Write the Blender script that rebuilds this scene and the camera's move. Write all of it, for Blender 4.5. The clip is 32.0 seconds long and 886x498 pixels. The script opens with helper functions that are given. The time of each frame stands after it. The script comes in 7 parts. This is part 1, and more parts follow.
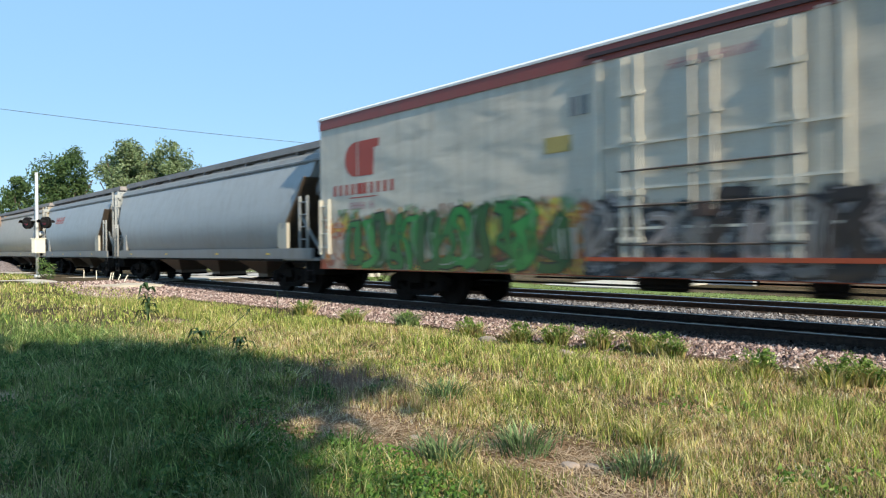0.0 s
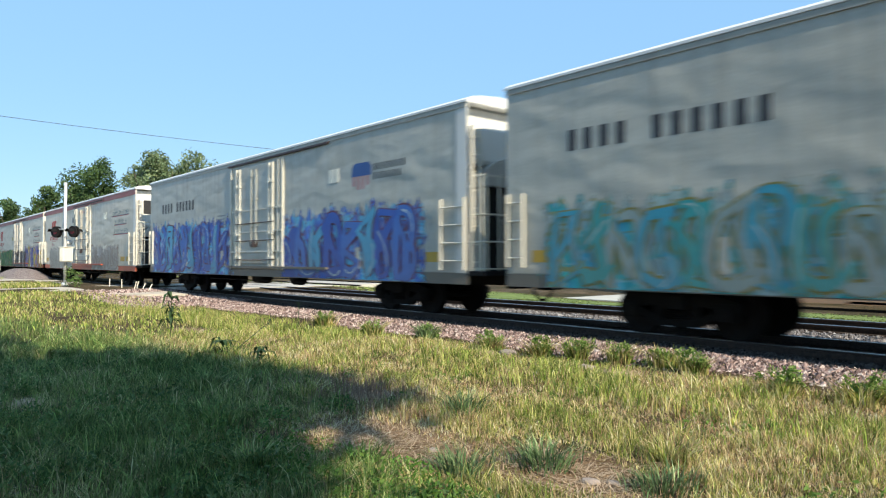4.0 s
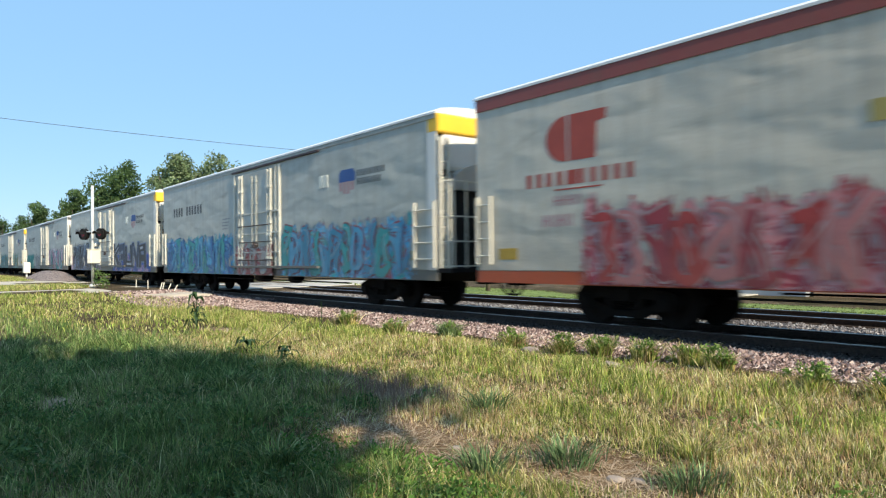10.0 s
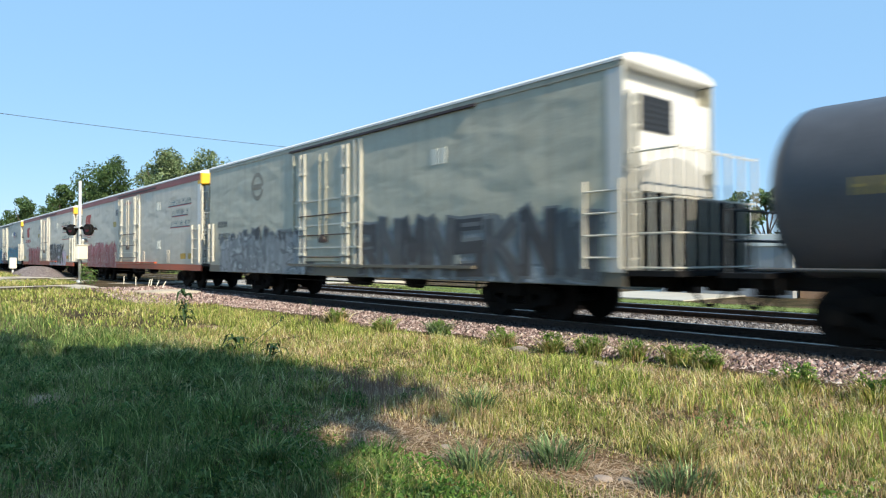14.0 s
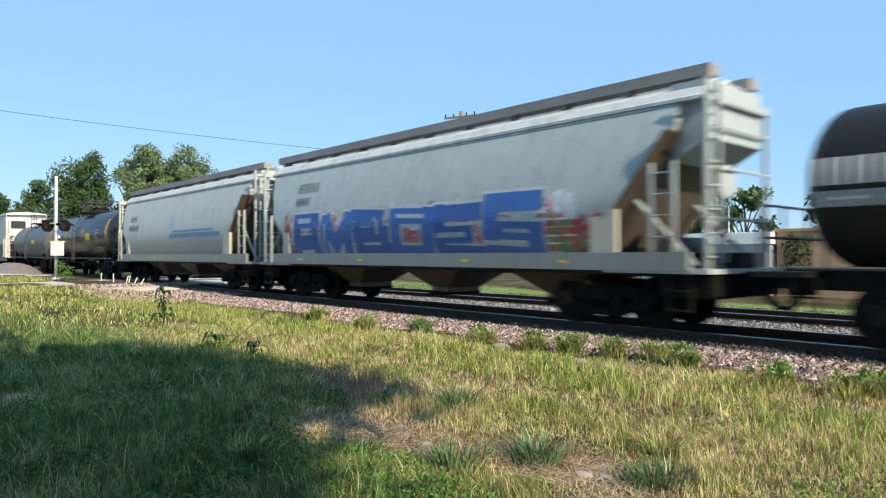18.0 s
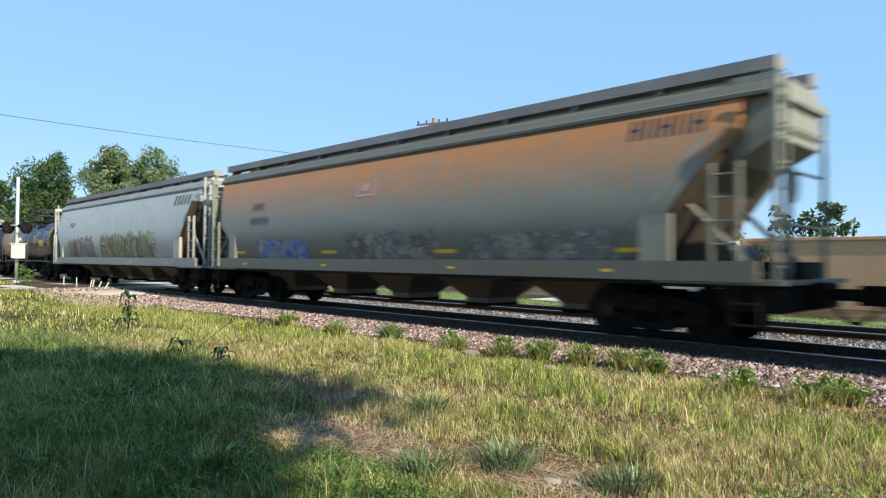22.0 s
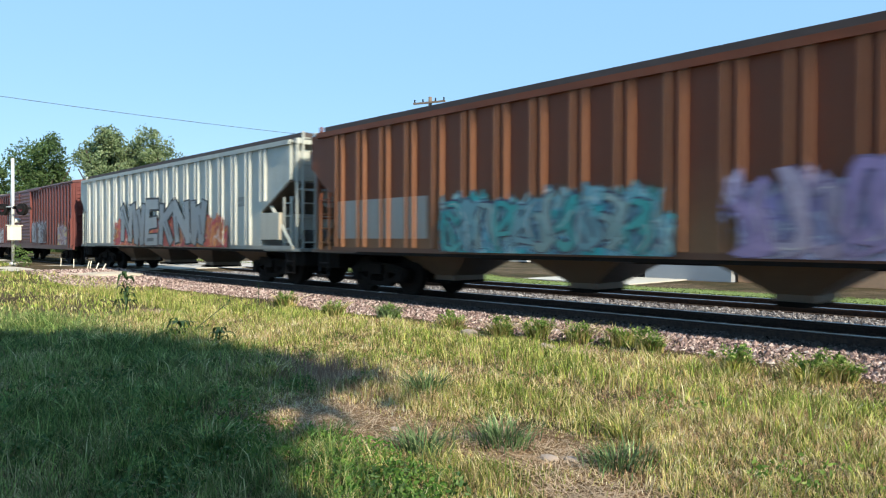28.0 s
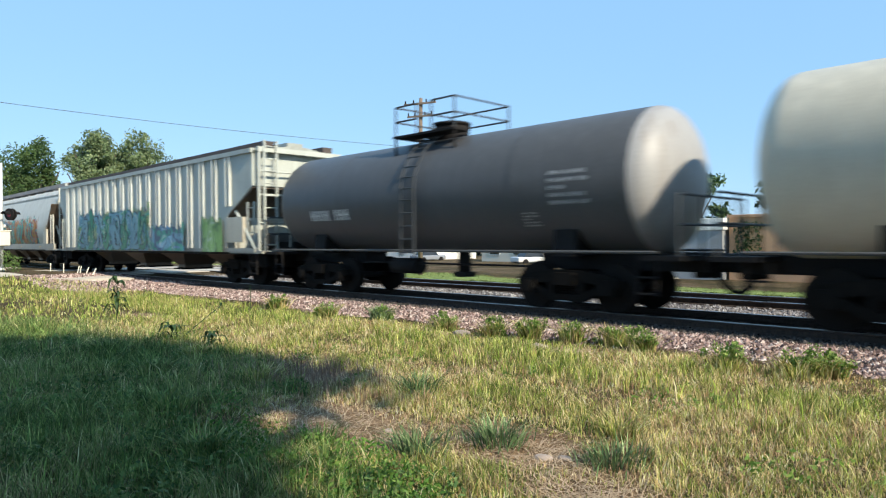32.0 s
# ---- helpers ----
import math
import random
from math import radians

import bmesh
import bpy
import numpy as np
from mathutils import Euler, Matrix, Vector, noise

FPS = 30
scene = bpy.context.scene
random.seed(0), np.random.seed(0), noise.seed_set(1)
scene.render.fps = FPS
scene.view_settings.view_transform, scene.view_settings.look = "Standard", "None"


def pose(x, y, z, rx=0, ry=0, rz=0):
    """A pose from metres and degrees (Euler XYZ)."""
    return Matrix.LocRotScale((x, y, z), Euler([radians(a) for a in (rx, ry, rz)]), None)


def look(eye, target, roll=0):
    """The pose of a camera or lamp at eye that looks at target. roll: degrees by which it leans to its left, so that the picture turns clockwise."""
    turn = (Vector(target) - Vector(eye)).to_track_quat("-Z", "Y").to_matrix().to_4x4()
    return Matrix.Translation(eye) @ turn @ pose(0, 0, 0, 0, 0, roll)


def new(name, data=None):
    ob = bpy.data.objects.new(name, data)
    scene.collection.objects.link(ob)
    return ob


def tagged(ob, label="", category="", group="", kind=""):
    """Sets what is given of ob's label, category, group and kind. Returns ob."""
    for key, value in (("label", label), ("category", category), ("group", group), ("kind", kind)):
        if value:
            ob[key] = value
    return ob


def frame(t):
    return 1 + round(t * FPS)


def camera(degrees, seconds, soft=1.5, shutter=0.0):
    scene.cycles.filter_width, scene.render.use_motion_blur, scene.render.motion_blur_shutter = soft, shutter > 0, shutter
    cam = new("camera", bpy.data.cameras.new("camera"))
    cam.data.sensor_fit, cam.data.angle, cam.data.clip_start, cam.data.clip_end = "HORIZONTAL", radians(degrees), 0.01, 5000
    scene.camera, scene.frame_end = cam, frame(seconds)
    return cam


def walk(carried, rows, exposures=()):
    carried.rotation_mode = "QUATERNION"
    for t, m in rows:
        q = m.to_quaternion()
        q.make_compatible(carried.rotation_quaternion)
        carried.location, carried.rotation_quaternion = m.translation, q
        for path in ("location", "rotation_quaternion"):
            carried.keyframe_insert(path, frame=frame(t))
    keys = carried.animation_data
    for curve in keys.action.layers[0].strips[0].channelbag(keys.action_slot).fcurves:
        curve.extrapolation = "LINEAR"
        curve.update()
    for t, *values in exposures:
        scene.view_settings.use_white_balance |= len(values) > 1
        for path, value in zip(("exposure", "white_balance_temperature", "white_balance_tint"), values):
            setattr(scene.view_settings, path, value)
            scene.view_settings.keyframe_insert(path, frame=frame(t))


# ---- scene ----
# a hand-held camera on one spot beside a double-track railway; x runs along the track, y across it, z = 0 at the rail heads
cam = camera(67.0, 32.0, soft=1.2, shutter=0.36)
EYE = (0.0, 0.0, 1.335)
# seconds, yaw, pitch, roll
PATH = [
    (0, 47.35, -0.06, 0.55), (0.5, 47.33, -0.29, 0.57), (1, 47.36, -0.48, 0.75), (1.5, 47.63, -0.61, 0.93),
    (2, 47.97, -0.62, 1.01), (2.5, 48.25, -0.47, 0.92), (4.5, 49.14, 1.37, -0.21), (5, 48.65, 1.61, -0.05),
    (5.5, 48.58, 1.57, 0.39), (6, 48.90, 1.38, 0.68), (6.5, 49.71, 1.29, 1.02), (7, 50.15, 1.24, 1.01),
    (7.5, 50.64, 1.29, 0.95), (8, 50.56, 1.32, 0.59), (8.5, 50.17, 1.18, 0.40), (9, 50.22, 1.00, 0.48),
    (9.5, 50.70, 0.87, 0.58), (10, 50.95, 0.83, 0.62), (10.5, 51.13, 0.81, 0.55), (11, 51.20, 0.80, 0.56),
    (11.5, 51.11, 0.80, 0.58), (12, 51.08, 0.82, 0.78), (12.5, 50.98, 0.78, 0.82), (13, 50.76, 0.73, 0.11),
    (13.5, 50.35, 0.72, -0.14), (14, 50.10, 0.73, 0.13), (14.5, 49.91, 0.81, 0.21), (16.5, 49.03, 0.78, 0.47),
    (17, 48.84, 0.64, 0.34), (17.5, 48.70, 0.53, 0.06), (18, 48.54, 0.50, 0.01), (18.5, 48.36, 0.55, 0.07),
    (19, 48.16, 0.77, -0.21), (19.5, 47.80, 0.96, -0.39), (20, 47.38, 1.11, -0.48), (20.5, 46.98, 1.20, -0.60),
    (21, 46.61, 1.18, -0.73), (21.5, 46.29, 1.11, -0.75), (22, 46.08, 1.06, -0.51), (22.5, 45.92, 1.04, -0.42),
    (23, 45.82, 0.98, -0.39), (23.5, 45.86, 0.43, -0.50), (24, 45.92, 0.09, -0.39), (24.5, 45.92, -0.18, -0.15),
    (26.5, 45.39, -0.60, -0.06), (27, 45.57, -0.65, -0.30), (27.5, 45.71, -0.68, -0.35), (28, 45.86, -0.68, -0.23),
    (28.5, 46.22, -0.48, 0.57), (29, 46.36, -0.37, 1.07), (29.5, 46.51, -0.27, 0.76), (30, 46.64, -0.13, 0.78),
    (30.5, 46.08, -0.13, 0.48), (31, 45.67, -0.26, 0.37), (31.5, 45.41, -0.40, 0.31), (32, 45.18, -0.60, 0.35),
]
walk(cam, [(t, pose(*EYE, 90 + p, r, y)) for t, y, p, r in PATH], [(0, 0.52), (3, 0.54), (5, 0.54), (7, 0.48), (24, 0.50), (27, 0.62), (29, 0.62), (31, 0.54), (32, 0.55)])

# ---- light ----
SUN_AZ, SUN_EL = -5.0, 33.0   # degrees: from the +x axis towards -y; above the horizon
sun_to = Vector((math.cos(radians(SUN_EL)) * math.cos(radians(SUN_AZ)), math.cos(radians(SUN_EL)) * math.sin(radians(SUN_AZ)), math.sin(radians(SUN_EL))))
world = bpy.data.worlds.new("sky")
scene.world = world
world.use_nodes = True
_n = world.node_tree.nodes
_sky = _n.new("ShaderNodeTexSky")
_sky.sky_type, _sky.sun_disc = "NISHITA", False
_sky.sun_elevation, _sky.sun_rotation = radians(SUN_EL), math.atan2(sun_to.x, sun_to.y)
_sky.air_density, _sky.dust_density, _sky.ozone_density = 1.2, 0.1, 1.4
_sky.altitude = 1200.0
_haze = _n.new("ShaderNodeMix")   # thin even haze over the whole sky
_haze.data_type = "RGBA"
_haze.inputs[0].default_value = 0.82
_haze.inputs[7].default_value = (1.52, 2.95, 4.72, 1)
world.node_tree.links.new(_sky.outputs[0], _haze.inputs[6])
world.node_tree.links.new(_haze.outputs[2], _n["Background"].inputs[0])
_n["Background"].inputs[1].default_value = 0.15
sun = new("sun", bpy.data.lights.new("sun", "SUN"))
sun.data.energy, sun.data.angle, sun.data.color = 5.0, radians(0.6), (1.0, 0.89, 0.70)
sun.matrix_world = look(sun_to * 60, (0, 0, 0))

# ---- materials ----
MATS = {}


def nodes_of(name):
    m = bpy.data.materials.new(name)
    m.use_nodes = True
    nt = m.node_tree
    return m, nt, nt.nodes["Principled BSDF"]


def link(nt, a, b):
    nt.links.new(a, b)


def tex_noise(nt, vec, scale, detail=4.0, rough=0.55, distortion=0.0):
    n = nt.nodes.new("ShaderNodeTexNoise")
    n.inputs["Scale"].default_value, n.inputs["Detail"].default_value = scale, detail
    n.inputs["Roughness"].default_value, n.inputs["Distortion"].default_value = rough, distortion
    if vec is not None:
        link(nt, vec, n.inputs["Vector"])
    return n


def mapping(nt, vec, scale=(1, 1, 1), loc=(0, 0, 0)):
    n = nt.nodes.new("ShaderNodeMapping")
    n.inputs["Scale"].default_value, n.inputs["Location"].default_value = scale, loc
    link(nt, vec, n.inputs["Vector"])
    return n.outputs[0]


def coords(nt, which="Object"):
    return nt.nodes.new("ShaderNodeTexCoord").outputs[which]


def ramp(nt, fac, stops, interpolation="LINEAR"):
    n = nt.nodes.new("ShaderNodeValToRGB")
    cr = n.color_ramp
    cr.interpolation = interpolation
    while len(cr.elements) < len(stops):
        cr.elements.new(0.5)
    for e, (p, c) in zip(cr.elements, stops):
        e.position, e.color = p, (*c, 1) if len(c) == 3 else c
    link(nt, fac, n.inputs[0])
    return n.outputs[0]


def mix(nt, fac, a, b, blend="MIX"):
    n = nt.nodes.new("ShaderNodeMix")
    n.data_type, n.blend_type = "RGBA", blend
    for s, v in ((n.inputs[0], fac), (n.inputs[6], a), (n.inputs[7], b)):
        if isinstance(v, (int, float)):
            s.default_value = v
        elif isinstance(v, tuple):
            s.default_value = (*v, 1)
        else:
            link(nt, v, s)
    return n.outputs[2]


def math_node(nt, op, a, b=0.0, c=0.0):
    n = nt.nodes.new("ShaderNodeMath")
    n.operation = op
    for s, v in zip(n.inputs, (a, b, c)):
        if isinstance(v, (int, float)):
            s.default_value = v
        else:
            link(nt, v, s)
    return n.outputs[0]


def bump(nt, bsdf, height, strength, distance):
    n = nt.nodes.new("ShaderNodeBump")
    n.inputs["Strength"].default_value, n.inputs["Distance"].default_value = strength, distance
    link(nt, height, n.inputs["Height"])
    link(nt, n.outputs[0], bsdf.inputs["Normal"])


def grey(v):
    return (v, v, v)


def simple(name, col, rough=0.6, metal=0.0, vary=0.25, scale=6.0, bumpy=0.0, spec=None):
    """A surface with two scales of stain and a fine relief."""
    if name in MATS:
        return MATS[name]
    m, nt, b = nodes_of(name)
    o = coords(nt)
    big, fine = tex_noise(nt, o, scale * 0.25), tex_noise(nt, o, scale * 5, 6)
    lo = tuple(c * (1 - vary) for c in col)
    hi = tuple(min(1, c * (1 + vary)) for c in col)
    c1 = ramp(nt, big.outputs[0], [(0.3, lo), (0.7, hi)])
    c2 = mix(nt, 0.5, c1, ramp(nt, fine.outputs[0], [(0.3, lo), (0.7, hi)]))
    link(nt, c2, b.inputs["Base Color"])
    b.inputs["Roughness"].default_value, b.inputs["Metallic"].default_value = rough, metal
    if spec is not None:
        b.inputs["Specular IOR Level"].default_value = spec
    if bumpy:
        bump(nt, b, fine.outputs[0], bumpy, 0.02)
    MATS[name] = m
    return m


def car_paint(name, col, streak=(0.16, 0.11, 0.07), grime=0.45, ripple=0.5, rough=0.45, rust=None, rust_amount=0.0, low=None):
    """Weathered paint on sheet steel: vertical run-off streaks, dust near the sill, shallow buckles in the sheet. On
    round hoppers low also carries painted shade.
    """
    if name in MATS:
        return MATS[name]
    m, nt, b = nodes_of(name)
    o = coords(nt)
    runs = tex_noise(nt, mapping(nt, o, (3.2, 3.2, 0.22)), 1.6, 6, 0.6)
    cloud = tex_noise(nt, mapping(nt, o, (0.5, 0.5, 0.9)), 1.0, 3)
    fine = tex_noise(nt, o, 26, 5)
    base = mix(nt, math_node(nt, "MULTIPLY", cloud.outputs[0], 0.35), col, tuple(c * 0.72 for c in col))
    f = math_node(nt, "MULTIPLY", math_node(nt, "SMOOTH_MAX", math_node(nt, "SUBTRACT", runs.outputs[0], 0.47), 0.0, 0.05), grime * 3.2)
    c = mix(nt, f, base, streak)
    z = nt.nodes.new("ShaderNodeSeparateXYZ")
    link(nt, o, z.inputs[0])
    n = nt.nodes.new("ShaderNodeMapRange")
    link(nt, math_node(nt, "ADD", z.outputs[2], math_node(nt, "MULTIPLY", cloud.outputs[0], 1.2)), n.inputs[0])
    n.inputs[1].default_value, n.inputs[2].default_value, n.inputs[3].default_value, n.inputs[4].default_value = 1.5, 3.1, 0.85 if low else 0.62, 0.0
    c = mix(nt, n.outputs[0], c, low or tuple(0.5 * v + 0.5 * s for v, s in zip(col, streak)))
    if rust:
        r = nt.nodes.new("ShaderNodeMapRange")
        spread = math_node(nt, "ADD", z.outputs[2], math_node(nt, "MULTIPLY", math_node(nt, "SUBTRACT", runs.outputs[0], 0.5), 1.7))
        link(nt, spread, r.inputs[0])
        r.inputs[1].default_value, r.inputs[2].default_value, r.inputs[3].default_value, r.inputs[4].default_value = 2.5, 3.8, 0.0, rust_amount
        c = mix(nt, r.outputs[0], c, rust)
    c = mix(nt, 0.12, c, ramp(nt, fine.outputs[0], [(0.3, grey(0.1)), (0.7, grey(0.9))]), "OVERLAY")
    link(nt, c, b.inputs["Base Color"])
    rr = ramp(nt, fine.outputs[0], [(0.2, grey(rough - 0.1)), (0.8, grey(rough + 0.15))])
    link(nt, rr, b.inputs["Roughness"])
    b.inputs["Specular IOR Level"].default_value = 0.36
    buckle = tex_noise(nt, mapping(nt, o, (0.55, 0.55, 1.25), (random.random() * 9, 0, 0)), 1.5, 1.5, 0.4, 0.35)
    if ripple:
        bump(nt, b, buckle.outputs[0], ripple, 0.30)
    MATS[name] = m
    return m


def graffiti_paint(name, palette, outline, seed, cell=1.3, solid=0.0):
    """Clouds of spray paint with flowing lines over them and a ragged edge where the paint ends."""
    m, nt, b = nodes_of(name)
    o, g = coords(nt), coords(nt, "Generated")
    flow = tex_noise(nt, mapping(nt, o, (0.85, 0.0, 1.1), (seed * 3.7, 0, seed)), 0.9 * cell, 2, 0.5, 1.6)
    k = len(palette)
    stops = []
    for i, p in enumerate(palette):
        stops += [(0.34 + 0.32 * i / k, p), (0.34 + 0.32 * (i + 0.8) / k, p)]
    c = ramp(nt, flow.outputs[0], stops)
    shade = tex_noise(nt, mapping(nt, o, (5, 1, 1)), 1.5, 4)
    c = mix(nt, 0.35, c, ramp(nt, shade.outputs[0], [(0.35, grey(0.08)), (0.65, grey(0.92))]), "OVERLAY")
    curve = tex_noise(nt, mapping(nt, o, (1.1, 0.0, 0.8), (seed, 0, seed * 2)), 1.3 * cell, 1.5, 0.5, 2.2)
    off = math_node(nt, "ABSOLUTE", math_node(nt, "SUBTRACT", curve.outputs[0], 0.5))
    line = ramp(nt, off, [(0.018, grey(0.85)), (0.03, grey(0))])
    c = mix(nt, line, c, outline)
    glint = ramp(nt, math_node(nt, "ABSOLUTE", math_node(nt, "SUBTRACT", curve.outputs[0], 0.58)), [(0.010, grey(0.4)), (0.018, grey(0))])
    c = mix(nt, glint, c, (0.62, 0.65, 0.65))
    link(nt, c, b.inputs["Base Color"])
    b.inputs["Roughness"].default_value = 0.5
    s = nt.nodes.new("ShaderNodeSeparateXYZ")
    link(nt, g, s.inputs[0])
    rag = tex_noise(nt, mapping(nt, o, (2.6, 0.0, 0.7), (seed * 2.1, 0, 0)), 1.6, 4, 0.65)
    up = math_node(nt, "MULTIPLY", math_node(nt, "SUBTRACT", 1.0, s.outputs[2]), 2.4)
    side = math_node(nt, "MULTIPLY", math_node(nt, "MINIMUM", s.outputs[0], math_node(nt, "SUBTRACT", 1.0, s.outputs[0])), 9.0)
    edge = math_node(nt, "ADD", math_node(nt, "MINIMUM", up, side), math_node(nt, "MULTIPLY", math_node(nt, "SUBTRACT", rag.outputs[0], 0.60), 2.6 - solid))
    a = ramp(nt, edge, [(0.0, grey(0)), (0.10, grey(1))])
    link(nt, a, b.inputs["Alpha"])
    MATS[name] = m
    return m


# ---- mesh tools ----
def box(bm, x0, x1, y0, y1, z0, z1):
    v = [bm.verts.new((x, y, z)) for x in (x0, x1) for y in (y0, y1) for z in (z0, z1)]
    for f in ((0, 1, 3, 2), (4, 6, 7, 5), (0, 4, 5, 1), (2, 3, 7, 6), (0, 2, 6, 4), (1, 5, 7, 3)):
        bm.faces.new([v[i] for i in f])
    return bm


def rod(bm, p, q, r, n=8, cap=True, r2=None):
    p, q = Vector(p), Vector(q)
    d = (q - p).normalized()
    a = d.orthogonal().normalized()
    b = d.cross(a)
    r2 = r if r2 is None else r2
    ra = [bm.verts.new(p + r * (math.cos(2 * math.pi * i / n) * a + math.sin(2 * math.pi * i / n) * b)) for i in range(n)]
    rb = [bm.verts.new(q + r2 * (math.cos(2 * math.pi * i / n) * a + math.sin(2 * math.pi * i / n) * b)) for i in range(n)]
    for i in range(n):
        f = bm.faces.new((ra[i], ra[(i + 1) % n], rb[(i + 1) % n], rb[i]))
        f.smooth = n > 6
    if cap:
        bm.faces.new(ra[::-1])
        bm.faces.new(rb)
    return bm


def prism(bm, prof, x0, x1, smooth=False):
    """A closed (y, z) outline drawn out along x."""
    a = [bm.verts.new((x0, y, z)) for y, z in prof]
    b = [bm.verts.new((x1, y, z)) for y, z in prof]
    n = len(prof)
    for i in range(n):
        bm.faces.new((a[i], a[(i + 1) % n], b[(i + 1) % n], b[i])).smooth = smooth
    bm.faces.new(a[::-1])
    bm.faces.new(b)
    return bm


def soften(bm, w, seg=2):
    bmesh.ops.recalc_face_normals(bm, faces=bm.faces)
    es = [e for e in bm.edges if len(e.link_faces) == 2 and e.calc_face_angle(0) > 0.6]
    bmesh.ops.bevel(bm, geom=es, offset=w, segments=seg, affect="EDGES", profile=0.5)
    return bm


def to_mesh(name, bm, material):
    bmesh.ops.recalc_face_normals(bm, faces=bm.faces)
    me = bpy.data.meshes.new(name)
    bm.to_mesh(me)
    bm.free()
    me.materials.append(material)
    return me


def put(name, me, parent, loc=(0, 0, 0), label=""):
    ob = new(name, me)
    ob.parent = parent
    ob.location = loc
    return tagged(ob, label)


def part(name, bm, material, parent, label=""):
    """Links a bmesh as one mesh under a thing or a part."""
    return put(name, to_mesh(name, bm, material), parent, (0, 0, 0), label)


def thing(name, loc=(0, 0, 0), rz=0.0, **tags):
    ob = new(name)
    ob.matrix_basis = pose(*loc, 0, 0, rz)
    return tagged(ob, **tags)


def solid(name, bm, material, **tags):
    return tagged(new(name, to_mesh(name, bm, material)), **tags)


def B():
    return bmesh.new()
# ---- the train ----
TRACK_Y = 11.72
SIDE = 1.57          # half width of a car
M_TRUCK = simple("truck_steel", (0.010, 0.009, 0.008), 0.9, 0.0, 0.4, 8, 0.3, 0.08)
M_WHEEL = simple("wheel_steel", (0.012, 0.010, 0.009), 0.8, 0.0, 0.3, 6, 0.1, 0.12)
M_BLACK = simple("black_fittings", (0.014, 0.013, 0.013), 0.75, 0.0, 0.4, 5, 0.0, 0.15)
M_WHITE = car_paint("white_paint", (0.72, 0.71, 0.67), grime=0.3, ripple=0.0)
M_CREAM = simple("cream_rods", (0.62, 0.59, 0.50), 0.5, 0.0, 0.15, 5)
M_YELLOW = simple("yellow_paint", (0.80, 0.48, 0.03), 0.5, 0.0, 0.12, 6)
M_GRILLE = simple("dark_grille", (0.015, 0.015, 0.016), 0.5, 0.0, 0.3, 9)
M_INK = simple("dark_lettering", (0.03, 0.03, 0.035), 0.6, 0.0, 0.3, 8)
M_PALE_INK = simple("white_lettering", (0.7, 0.7, 0.68), 0.6, 0.0, 0.15, 8)
M_RED_INK = simple("red_lettering", (0.42, 0.07, 0.045), 0.6, 0.0, 0.2, 8)
M_TEAL_INK = simple("teal_lettering", (0.02, 0.12, 0.15), 0.6, 0.0, 0.2, 8)
M_BLUE_INK = simple("blue_lettering", (0.03, 0.09, 0.28), 0.6, 0.0, 0.2, 8)
FADED_RED = simple("faded_red", (0.50, 0.24, 0.24), 0.6, 0, 0.2, 6)
M_STENCIL = simple("placard_white", (0.72, 0.70, 0.60), 0.6, 0.0, 0.12, 8)

WHEEL_R = 0.457
TRUCK_MESH = {}


